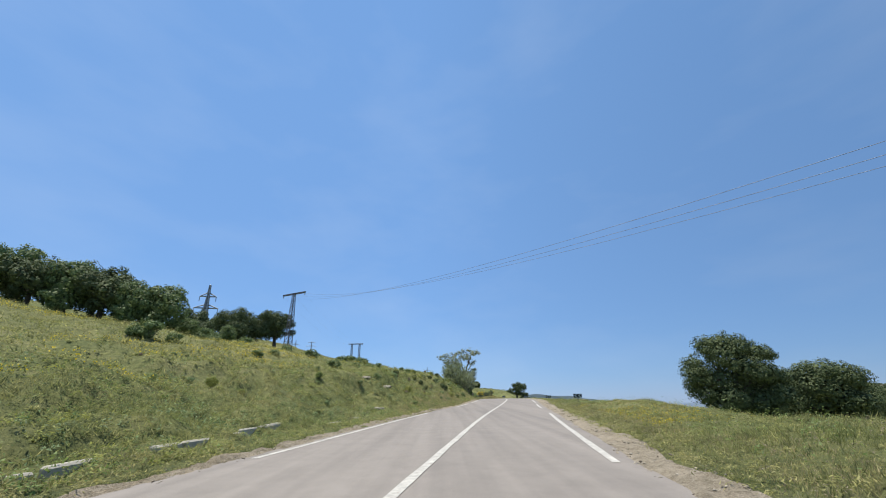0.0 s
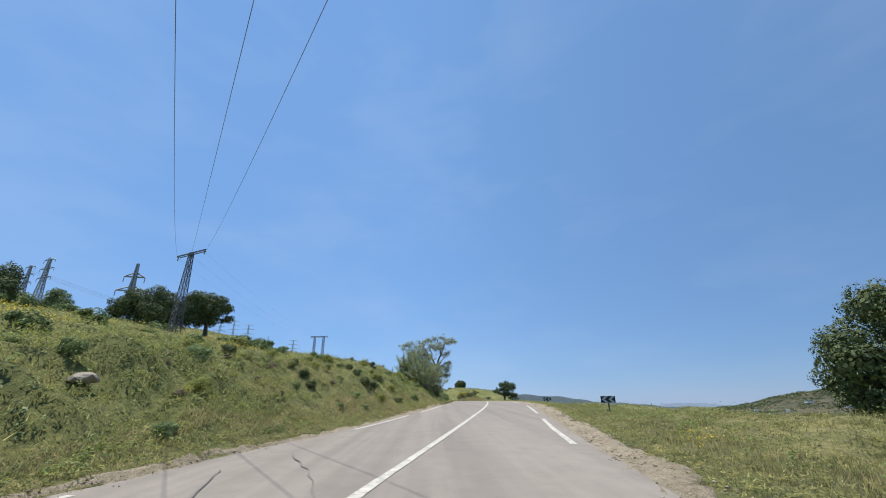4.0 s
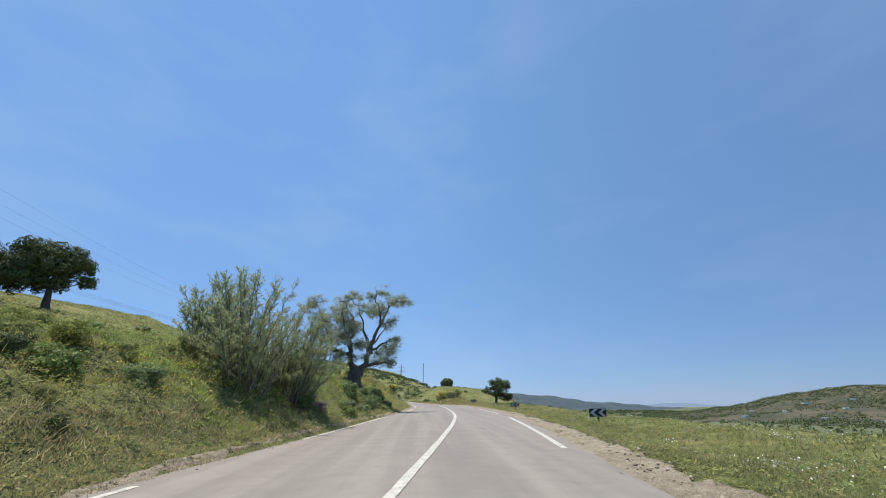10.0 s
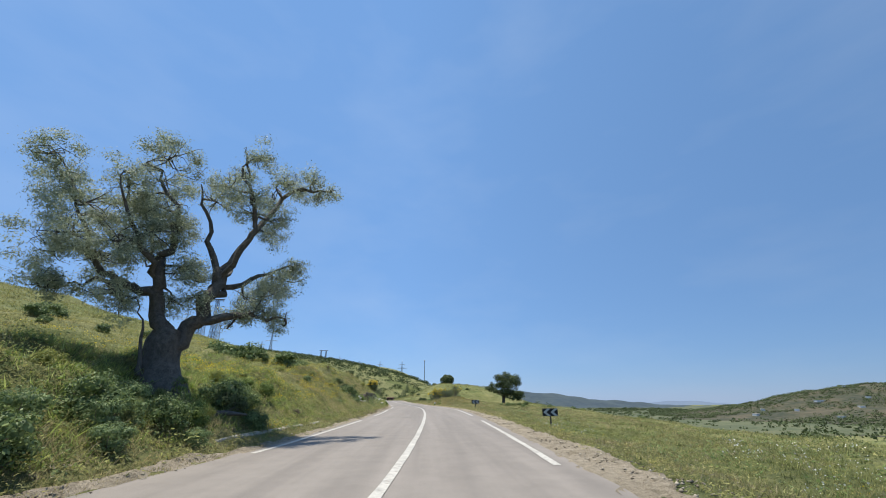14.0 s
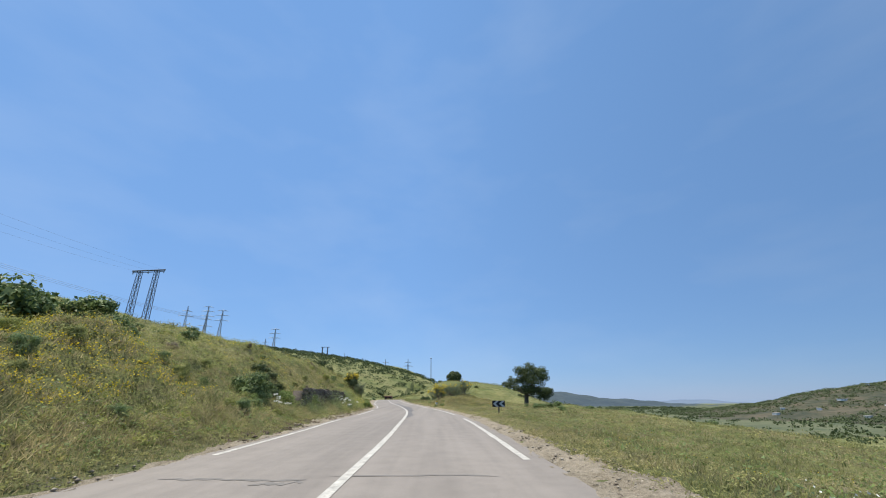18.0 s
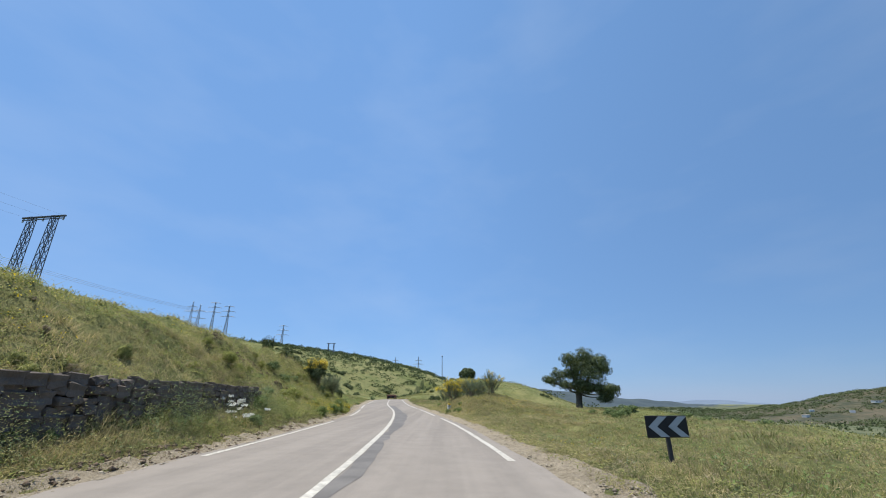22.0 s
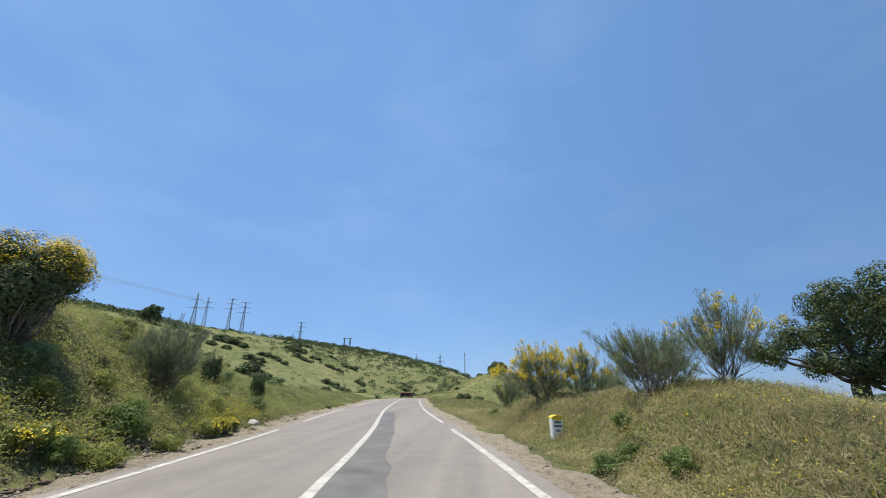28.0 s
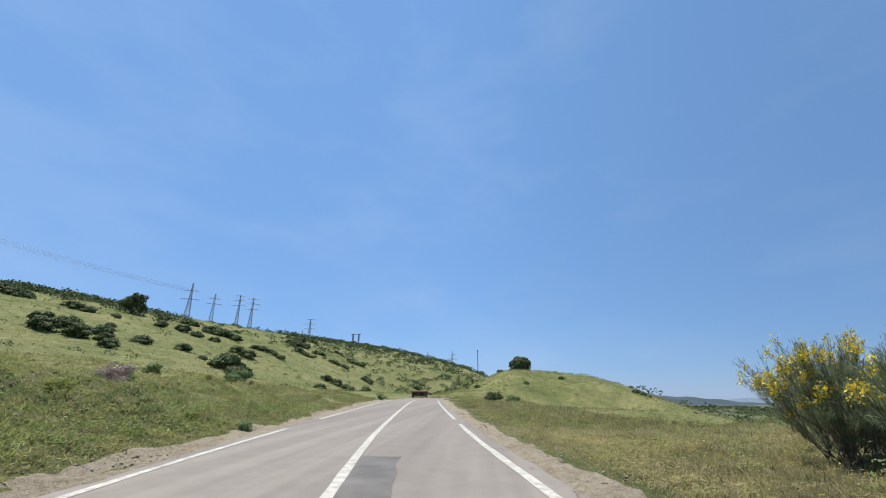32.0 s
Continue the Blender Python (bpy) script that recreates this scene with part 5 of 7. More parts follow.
def clump_stuff(name, label, count, where, size, material, seed, per=26, leaf=0.55):
    """Far woods: joined clumps of blades, too many to count."""
    rng = np.random.default_rng(seed)
    P = []
    while len(P) < count:
        x, y = where(rng)
        P.append((x, y))
    P = np.array(P)
    z = height(P[:, 0], P[:, 1])
    s = rng.uniform(*size, count)
    c = np.column_stack([P, z + s * 0.35])
    d = rng.normal(size=(count * per, 3))
    d /= np.linalg.norm(d, axis=1)[:, None]
    d[:, 2] = np.abs(d[:, 2]) * 0.9 - 0.15
    pts = np.repeat(c, per, 0) + d * np.repeat(s, per)[:, None] * rng.uniform(0.55, 1.0, (count * per, 1)) * np.array([1, 1, 0.75])
    V, F = leaf_quads(pts, leaf, rng, 1.3, 0.0, dirs=d * 0.6)
    V = (V.reshape(-1, 4, 3) - pts[:, None]) * (np.repeat(s, per)[:, None, None] ** 0.4) + pts[:, None]
    return tagged(new(name, mesh_of(name, V.reshape(-1, 3), F, material)), label, "woods", kind="stuff")


clump_stuff("hill_scrub", "dark green scrub wood covering the far hillside", 2200, lambda r: (r.uniform(-330, 80), r.uniform(455, 760)), (1.2, 4.0), LEAF_OAK, 81, 36, 0.7)
clump_stuff("valley_wood", "dark woods on the floor of the far valley", 2600, lambda r: (r.uniform(120, 1000), r.uniform(480, 1900)), (3.0, 8.0), LEAF_OAK, 86, 24, 1.5)
clump_stuff("ridge_wood", "dark wood along the ridge of the hill", 520, lambda r: (lambda t: (-105 - 140 * t + r.normal() * 12, 305 + 35 * t + r.normal() * 10))(r.uniform(0, 1.3)), (1.4, 3.2), LEAF_OAK, 82, 34, 0.5)
clump_stuff("valley_scrub", "dark bushes in the valley below the field", 1300, lambda r: (r.uniform(60, 450), r.uniform(230, 900)), (1.2, 3.6), LEAF_OAK, 83, 46, 0.42)
clump_stuff("slope_scrub", "small green bushes dotted over the hillside", 650, lambda r: (r.uniform(-190, -14), r.uniform(215, 440)), (0.3, 1.1), LEAF_SHRUB, 84, 30, 0.30)
clump_stuff("hill_tufts", "coarse green grass tufts on the round hill", 7000, lambda r: (r.uniform(-2, 90), r.uniform(240, 350)), (0.25, 0.6), GRASS, 87, 12, 0.22)
clump_stuff("hill_tufts", "dry straw tufts on the round hill", 3500, lambda r: (r.uniform(-2, 90), r.uniform(240, 350)), (0.2, 0.5), GRASSDRY, 88, 10, 0.2)
clump_stuff("hill_scrub", "small dark bushes dotted over the round hill", 260, lambda r: (r.uniform(-2, 90), r.uniform(262, 350)), (0.25, 0.7), LEAF_SHRUB, 89, 26, 0.22)
clump_stuff("slope_tufts", "coarse olive grass tufts on the hillside", 14000, lambda r: (r.uniform(-190, -12), r.uniform(200, 420)), (0.2, 0.5), GRASS, 90, 9, 0.22)
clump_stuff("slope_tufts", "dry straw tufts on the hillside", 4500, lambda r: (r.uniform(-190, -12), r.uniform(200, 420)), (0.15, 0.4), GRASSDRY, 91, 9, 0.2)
clump_stuff("hill_scrub", "dark scrub over the far end of the hill", 330, lambda r: (r.uniform(-90, 12), r.uniform(335, 455)), (0.7, 2.2), LEAF_OAK, 85, 30, 0.5)


# ---- broom in flower ----
def broom(x, y, r, h, seed, flowers, label, n=150, lean=0.0, group="broom bushes", woody=True):
    """Dark stems fan out from one root and fork again and again into sheaves of thin switches; flowers sit on the tips."""
    rng = np.random.default_rng(seed)
    ob = thing("broom_bush", (x, y, ground_z(x, y)), label, "shrub", group)
    stems, P, D, FP = [], [], [], []
    mains = max(8, n // 11)
    for i in range(mains):
        a = 2 * math.pi * i * 0.618 + rng.normal() * 0.25
        k = math.sqrt((i + 0.6) / mains)
        base = Vector((rng.normal() * 0.10 * r, rng.normal() * 0.10 * r, -0.08))
        tip = Vector((math.cos(a) * r * k + lean * rng.uniform(0.4, 1), math.sin(a) * r * k, h * (1 - 0.42 * k * k) * rng.uniform(0.78, 1.0)))
        fork = base.lerp(tip, rng.uniform(0.16, 0.40)) + Vector((0, 0, -0.03 * h))
        stems += branches(base, [fork], 0.026, rng, 0.3, 3)
        for j in range(6):
            end = base.lerp(tip, 1.0 if j < 4 else rng.uniform(0.45, 0.8)) + Vector((rng.normal(), rng.normal(), rng.normal() * 0.5)) * 0.24 * r
            mid_ = fork.lerp(end, rng.uniform(0.3, 0.6))
            stems += branches(fork, [mid_], 0.012, rng, 0.3, 2)
            for _ in range(3):
                q = end + Vector((rng.normal(), rng.normal(), rng.normal() * 0.7)) * 0.11 * r
                stems.append((mid_, q, 0.006, 0.002))
                m = 52
                t = rng.uniform(0.2, 1.0, m)[:, None]
                ax = np.array((q - mid_).normalized()) + np.array([0, 0, 0.35])
                P.append(np.array(mid_)[None] * (1 - t) + np.array(q)[None] * t + rng.normal(size=(m, 3)) * 0.03)
                D.append(ax / np.linalg.norm(ax) + rng.normal(size=(m, 3)) * 0.26)
                if rng.random() < flowers and q.z > 0.55 * h * (1 - 0.3 * k):
                    m = int(rng.integers(26, 70))
                    FP.append(np.array(q)[None] + rng.normal(size=(m, 3)) * np.array([0.055, 0.055, 0.07]))
    V, F = tubes(stems, 3)
    part("woody_frame", mesh_of("woody_frame", V, F, TWIG if woody else BARK, True), None, ob, "dark thin woody stems")
    P, D = np.concatenate(P), np.concatenate(D)
    V, F = leaf_quads(P, 0.13, rng, 13.0, -0.1, dirs=D * 2)
    part("greenery", mesh_of("greenery", V, F, LEAF_BROOM), None, ob)
    if FP:
        V, F = leaf_quads(np.concatenate(FP), 0.044, rng, 1.2)
        part("blossom", mesh_of("blossom", V, F, PETAL), None, ob, "clusters of bright yellow flowers")
    return ob


Y1 = "dense green broom bush topped with yellow flowers on the bank"
Y2 = "tall sparse broom bush with yellow flower heads on the mound"
Y3 = "grey-green broom bush without flowers on the mound"


def flower_dome(name, x, y, r, h, seed, leaf_material, petals, label, group, leaves=5200, leaf=0.085, lobes_n=11, petal=0.05, lift=0.0):
    """A close rounded bush whose sunny upper side is covered in flowers."""
    rng = np.random.default_rng(seed)
    ob = thing(name, (x, y, ground_z(x, y) - 0.1), label, "shrub", group)
    lobes = [(b[0], b[1], b[2] + lift, b[3], b[4], b[5]) for b in dome(rng, lobes_n, r, h, 0.1)]
    V, F = tubes(branches((0, 0, -0.1), [b[:3] for b in lobes for _ in range(3)], 0.02 + 0.015 * r, rng, 0.4, 3, 4), 4)
    part("woody_frame", mesh_of("woody_frame", V, F, TWIG), None, ob)
    part("foliage", dense_crown("foliage", lobes, int(leaves * r), leaf, leaf_material, seed, 3.0, 0.45), None, ob)
    B = np.array(lobes)
    pick = rng.choice(len(B), petals)
    d = rng.normal(size=(petals, 3))
    d[:, 2] = np.abs(d[:, 2]) * 0.8 + 0.1
    d /= np.linalg.norm(d, axis=1)[:, None]
    pts = B[pick, :3] + d * B[pick, 3:6] * rng.uniform(1.12, 1.34, (petals, 1))
    keep = (pts[:, 2] > lift + h * 0.55) & (lattice_noise(pts[:, 0] * 3.3 + 50, pts[:, 1] * 3.3 + pts[:, 2] * 3.3 + 50) > 0.30)
    V, F = leaf_quads(pts[keep], petal, rng, 1.3, face=d[keep] + np.array([[-0.2, -0.2, 0.7]]))
    part("blossom", mesh_of("blossom", V, F, PETAL), None, ob, "clusters of bright yellow flowers")
    return ob


flower_dome("broom_bush", 2.0, 160.9, 1.0, 2.0, 101, LEAF_OAK, 17000, Y1, "broom bushes", 30000, 0.055, 26, 0.042, 0.35)
for k, (x, y, r) in enumerate(((4.5, 157.8, 0.34), (4.35, 158.4, 0.30), (4.3, 159.7, 0.36), (4.2, 160.3, 0.26), (4.0, 165.6, 0.30), (3.9, 166.3, 0.34), (3.7, 167.2, 0.28), (3.1, 160.9, 0.4))):
    flower_dome("daisy_bush", x, y, r, r * 1.5, 130 + k, HERB_BRIGHT, 700, "low leafy bush covered in yellow daisies at the verge", "daisy bushes")
broom(14.9, 170.7, 1.45, 2.3, 104, 0.75, Y2, 200)
broom(16.6, 170.4, 0.95, 2.3, 105, 0.3, Y2, 100)
broom(17.3, 169.4, 0.7, 1.2, 107, 0.0, Y3, 80)
broom(16.4, 163.9, 1.15, 2.1, 106, 0.02, Y3, 130)
broom(17.2, 164.7, 1.0, 1.7, 121, 0.02, Y3, 120)
broom(18.4, 163.8, 1.1, 2.5, 108, 0.22, Y2, 130)
broom(17.8, 181.6, 1.1, 2.1, 136, 0.02, Y3, 170)
broom(15.6, 178.2, 0.85, 1.5, 131, 0.02, Y3, 110)
broom(18.0, 177.0, 1.0, 1.4, 132, 0.0, Y3, 110)
broom(19.6, 176.0, 0.9, 1.3, 133, 0.0, Y3, 90)
broom(18.2, 172.6, 0.9, 1.7, 134, 0.08, Y2, 80)
broom(14.2, 177.4, 0.75, 2.0, 112, 0.06, Y3, 130)
broom(19.4, 185.6, 1.2, 2.0, 113, 0.03, Y3, 180)
broom(20.8, 186.4, 1.2, 1.9, 114, 0.03, Y3, 170)
broom(15.95, 181.3, 1.25, 2.6, 115, 0.28, "green broom bush with scattered yellow flowers at the roadside", 330)

broom(2.2, 165.6, 1.0, 2.3, 119, 0.015, "tall grey-green broom bush on the end of the bank", 260)




# ---- power line ----
def lattice(w0, w1, h, panels, r=0.05, rb=0.03):
    """Four legs and zigzag bracing of a tapered mast; legs one by one, bracing by face."""
    legs, faces = [], [[] for _ in range(4)]
    ring = lambda t: [Vector((sx * (w0 + (w1 - w0) * t), sy * (w0 + (w1 - w0) * t), h * t)) for sx, sy in ((-1, -1), (1, -1), (1, 1), (-1, 1))]
    lo, hi = ring(0), ring(1)
    legs = [[(a, b, r, r * 0.8)] for a, b in zip(lo, hi)]
    for k in range(panels):
        a, b = ring(k / panels), ring((k + 1) / panels)
        for i in range(4):
            j = (i + 1) % 4
            faces[i] += [(a[i], b[j], rb, rb), (a[j], b[i], rb, rb), (b[i], b[j], rb, rb)]
    return legs, faces


def mast_parts(ob, w0, w1, h, panels, material, at=(0, 0, 0), r=0.05, rb=0.03):
    legs, faces = lattice(w0, w1, h, panels, r, rb)
    o = Vector(at)
    for name, groups in (("leg", legs), ("bracing", faces)):
        for g in groups:
            V, F = tubes([(a + o, b + o, p, q) for a, b, p, q in g], 4)
            part(name, mesh_of(name, V, F, material), None, ob)


def insulator(ob, p, drop=0.55):
    bm = bmesh.new()
    for k in range(4):
        bmesh.ops.create_cone(bm, cap_ends=True, segments=8, radius1=0.11, radius2=0.05, depth=0.09,
                              matrix=Matrix.Translation(Vector(p) - Vector((0, 0, 0.1 + k * drop / 4))))
    part("insulator", bm, STEEL, ob)


def wire(name, pts, r, label):
    cu = bpy.data.curves.new(name, "CURVE")
    cu.dimensions, cu.bevel_depth, cu.bevel_resolution = "3D", r, 0
    sp = cu.splines.new("POLY")
    sp.points.add(len(pts) - 1)
    for q, p in zip(sp.points, pts):
        q.co = (*p, 1)
    cu.materials.append(WIRE)
    return tagged(new(name, cu), label, "cable", "power cables")


ax, ay = -27.7, 73.6
az = ground_z(ax, ay)
pyl = thing("lattice_pylon", (ax, ay, az - 0.1), "dark steel lattice pylon with a single flat crossarm on the slope", "pylon", turn=-28)
PH = 21.0 - az
mast_parts(pyl, 0.55, 0.2, PH, 11, DARKSTEEL, r=0.06, rb=0.032)
part("crossarm", bm_box(bm_box(box((5.8, 0.22, 0.12), (0, 0, PH), 0.02), (5.5, 0.08, 0.1), (0, 0.18, PH - 0.16)), (5.5, 0.08, 0.1), (0, -0.18, PH - 0.16)), DARKSTEEL, pyl)
for k in (-2.75, 0.0, 2.75):
    insulator(pyl, (k, 0, PH - 0.05))
way = Vector((0.53, -0.848, 0))
cross = Vector((math.cos(radians(-28)), math.sin(radians(-28)), 0))
for k in (-2.75, 0.0, 2.75):
    a = Vector((ax, ay, 20.6)) + cross * k
    wire("power_cable", [a + way * t + Vector((0, 0, -0.262 * t + 0.0012 * t * t)) for t in np.linspace(0, 190, 40)], 0.009, "thin dark power cable crossing over the road")
    b = Vector((-34.4 + k, 166.0, 24.2))
    wire("power_cable", [a.lerp(b, t) - Vector((0, 0, 9.0 * t * (1 - t))) for t in np.linspace(0, 1, 24)], 0.007, "thin dark power cable along the slope")

pz = ground_z(-35.2, 167.0)
portal = thing("portal_pylon", (-35.2, 167.0, pz - 0.1), "steel portal pylon of two lattice masts and a crossbar", "pylon", turn=-8)
qh = 24.6 - pz
for k in (-1.6, 1.6):
    mast_parts(portal, 0.42, 0.26, qh, 8, DARKSTEEL, (k, 0, 0), 0.05, 0.028)
part("crossbar", bm_box(box((6.2, 0.22, 0.2), (0, 0, qh), 0.03), (6.0, 0.1, 0.1), (0, 0, qh - 0.3)), DARKSTEEL, portal)
for k in (-2.9, 0.0, 2.9):
    insulator(portal, (k, 0, qh))


def tower(x, y, top, turn, arms, stout=1.0, group="transmission towers"):
    z = ground_z(x, y)
    ob = thing("transmission_tower", (x, y, z - 0.3), "tall grey steel lattice transmission tower behind the ridge", "tower", group, turn=turn)
    H = top - z
    s = min(H, 46)
    mast_parts(ob, s * 0.065, s * 0.020, H * 0.72, 7, STEEL, r=0.26 * stout, rb=0.13 * stout)
    legs, faces = lattice(s * 0.020, s * 0.012, H * 0.28, 4, 0.2 * stout, 0.11 * stout)
    V, F = tubes([(a + Vector((0, 0, H * 0.72)), b + Vector((0, 0, H * 0.72)), p, q) for g in (*legs, *faces) for a, b, p, q in g], 4)
    part("top_mast", mesh_of("top_mast", V, F, STEEL), None, ob)
    for f, w in arms:
        z1 = H - f
        V, F = tubes([((0, 0, z1 + 1.4 * stout), (sg * w * 1.15, 0, z1), 0.22 * stout, 0.15 * stout) for sg in (-1, 1)] + [((0, 0, z1), (sg * w * 1.15, 0, z1), 0.26 * stout, 0.18 * stout) for sg in (-1, 1)] + [((sg * w * 1.15, 0, z1), (sg * w * 1.15, 0, z1 - 1.6 * stout), 0.12 * stout, 0.12 * stout) for sg in (-1, 1)], 4)
        part("crossarm", mesh_of("crossarm", V, F, STEEL), None, ob)
    return ob


DOUBLE = ((1.0, 6.0), (8.0, 8.0), (15.5, 8.5))
CAT = ((6.5, 5.0), (13.0, 7.5))
tower(-338.7, 734.5, 141.5, 18, DOUBLE)
tower(-296.8, 698.2, 128.0, 18, DOUBLE)
tower(-124.1, 347.3, 53.2, 25, ((3.6, 2.6), (7.6, 3.4)), 0.4)
tower(-313.5, 640.0, 121.0, 30, CAT)
tower(-255.0, 800.0, 117.0, 10, DOUBLE)
tower(-310.0, 900.0, 114.0, 10, CAT)
tower(-79.7, 134.2, 40.5, 15, ((4.0, 2.2), (8.0, 3.2)))
tower(-198.0, 230.0, 76.0, -20, ((0.6, 4.0), (5.5, 5.0), (10.5, 5.0)))
tower(-237.0, 260.0, 82.0, -20, ((0.6, 4.0), (5.5, 5.0), (10.5, 5.0)))
tower(-155.7, 900.0, 86.5, 0, CAT)
tower(-77.0, 900.0, 75.5, 0, CAT)
tower(-31.7, 860.0, 72.5, 0, CAT)
for k in (-6, 0, 6):
    wire("power_cable", [Vector((-124 + k * 0.5, 347, 49.4)).lerp(Vector((-236 + k * 0.5, 258, 79)), t) - Vector((0, 0, 14 * t * (1 - t))) for t in np.linspace(0, 1, 20)], 0.05, "thin high cable of the transmission line")
z = ground_z(10.3, 821)
mast = thing("slender_mast", (10.3, 821.0, z - 0.2), "slender grey mast on the far ridge", "mast")
V, F = tubes([((0, 0, 0), (0, 0, 69.5 - z), 0.75, 0.5)], 8)
part("pole", mesh_of("pole", V, F, STEEL, True), None, mast)
part("head", box((2.0, 2.0, 2.0), (0, 0, 69.5 - z), 0.3), STEEL, mast)
z = ground_z(-97, 526)
small = thing("portal_pylon", (-97.0, 526.0, z - 0.1), "small portal pylon on the far slope", "pylon")
for k in (-2.6, 2.6):
    mast_parts(small, 0.6, 0.35, 10.5, 6, DARKSTEEL, (k, 0, 0), 0.13, 0.07)
part("crossbar", box((9.0, 0.4, 0.5), (0, 0, 10.5), 0.04), DARKSTEEL, small)


# ---- chevron signs, milestone ----
def chevron_sign(x, y, zc, turn, label, tilt=0.0):
    z = ground_z(x, y)
    ob = thing("chevron_sign", (x, y, z - 0.15), label, "road sign", "chevron signs", turn=turn)
    hc = zc - z + 0.15
    w, h = 0.98, 0.44
    bm = box((w, 0.03, h), (0, 0, hc), 0.012)
    panel = part("panel", bm, SIGNBLACK, ob, "black sign panel with rounded rim")
    part("back_rail", box((w * 0.9, 0.04, 0.05), (0, 0.04, hc), 0.005), POST, ob)
    for k in (-0.27, 0.19):
        bm = bmesh.new()
        t = 0.20
        prof = [(k - 0.17, 0), (k + 0.09, h * 0.46), (k + 0.09 + t, h * 0.46), (k - 0.17 + t, 0), (k + 0.09 + t, -h * 0.46), (k + 0.09, -h * 0.46)]
        for y0 in (-0.019,):
            vs = [bm.verts.new((px, y0, hc + pz_)) for px, pz_ in prof]
            ws = [bm.verts.new((px, -0.012, hc + pz_)) for px, pz_ in prof]
            bm.faces.new((vs[0], vs[1], vs[2], vs[3]))
            bm.faces.new((vs[0], vs[3], vs[4], vs[5]))
            for i in range(6):
                j = (i + 1) % 6
                bm.faces.new((vs[i], vs[j], ws[j], ws[i]))
        part("chevron", bm, SIGNGREY, panel, "pale grey arrowhead")
    bm = box((0.09, 0.06, hc + 0.1), (0.02, 0.06, (hc + 0.1) / 2), 0.01)
    part("post", bm, POST, ob, "dark metal post")
    part("footing", box((0.2, 0.2, 0.16), (0.02, 0.06, 0.1), 0.03), STONE, ob)
    return ob


SL = "black road sign with grey chevrons on a short dark post"
chevron_sign(16.4, 52.3, 2.12, -8, SL)
chevron_sign(19.55, 79.7, 2.42, -3, SL)
chevron_sign(20.0, 103.8, 2.75, 4, SL)
chevron_sign(18.65, 131.6, 3.27, 8, SL)

mx, my = 14.35, 165.6
mz = ground_z(mx, my)
mile = thing("milestone", (mx, my, mz - 0.1), "white painted concrete milestone with a yellow cap", "milestone", turn=12)
bm = box((0.34, 0.24, 0.64), (0, 0, 0.32), 0.03)
block = part("block", bm, WHITEPAINT, mile)
bm = bmesh.new()
bmesh.ops.create_cone(bm, cap_ends=True, segments=20, radius1=0.175, radius2=0.165, depth=0.25, matrix=Matrix.Translation((0, 0, 0.64)) @ Matrix.Rotation(radians(90), 4, "X") @ Matrix.Diagonal((1, 0.42, 1, 1)))
part("cap", bm, YELLOWPAINT, mile, "rounded yellow cap")
for k, (w, zz) in enumerate(((0.20, 0.52), (0.24, 0.42), (0.12, 0.30))):
    part("lettering", box((w, 0.006, 0.055), (0, -0.122, zz)), INK, block)


# ---- stone retaining wall, kerbs, rocks ----
def rock_mesh(name, seed, size, material, blunt=1.0):
    rng = np.random.default_rng(seed)
    bm = bmesh.new()
    bmesh.ops.create_icosphere(bm, subdivisions=2, radius=1.0)
    ph = rng.uniform(0, 6, 6)
    for v in bm.verts:
        c = Vector([math.copysign(abs(q) ** blunt, q) for q in v.co])
        k = 1 + 0.16 * math.sin(3 * c.x + ph[0]) + 0.14 * math.sin(4 * c.y + ph[1]) * math.cos(3 * c.z + ph[2]) + rng.normal() * 0.05
        v.co = Vector((c.x * size[0], c.y * size[1], c.z * size[2])) * k
    me = bpy.data.meshes.new(name)
    bm.to_mesh(me)
    bm.free()
    me.materials.append(material)
    return me


def lone_rock(x, y, size, seed, label, material, turn=0.0, sink=0.3):
    ob = new("rock", rock_mesh("rock", seed, size, material))
    ob.matrix_basis = pose(x, y, ground_z(x, y) + size[2] * (1 - sink), 0, 0, turn)
    return tagged(ob, label, "rock")


lone_rock(3.5, 169.3, (0.21, 0.15, 0.13), 1, "white limestone lump beside the road", WHITESTONE)
lone_rock(-5.7, 31.6, (0.42, 0.28, 0.10), 2, "flat pale boulder in the grass of the bank", STONE, 20, 0.1)
lone_rock(-4.4, 33.1, (0.46, 0.30, 0.13), 3, "slanting pale boulder in the grass of the bank", STONE, -30, 0.1)
lone_rock(-4.3, 27.9, (0.30, 0.18, 0.12), 4, "weathered stone in the grass beside the verge", STONE, 10, 0.3)
lone_rock(-4.0, 28.6, (0.24, 0.16, 0.12), 5, "weathered stone in the grass beside the verge", STONE, 60, 0.3)
lone_rock(-16.0, 81.0, (1.2, 0.8, 0.5), 6, "weathered boulder on the slope below the oak", STONE, 20)

RK = [rock_mesh("stone", 200 + i, (0.17 + 0.03 * i, 0.14, 0.095 + 0.01 * i), DARKSTONE, 0.3) for i in range(5)]
rngw = np.random.default_rng(91)


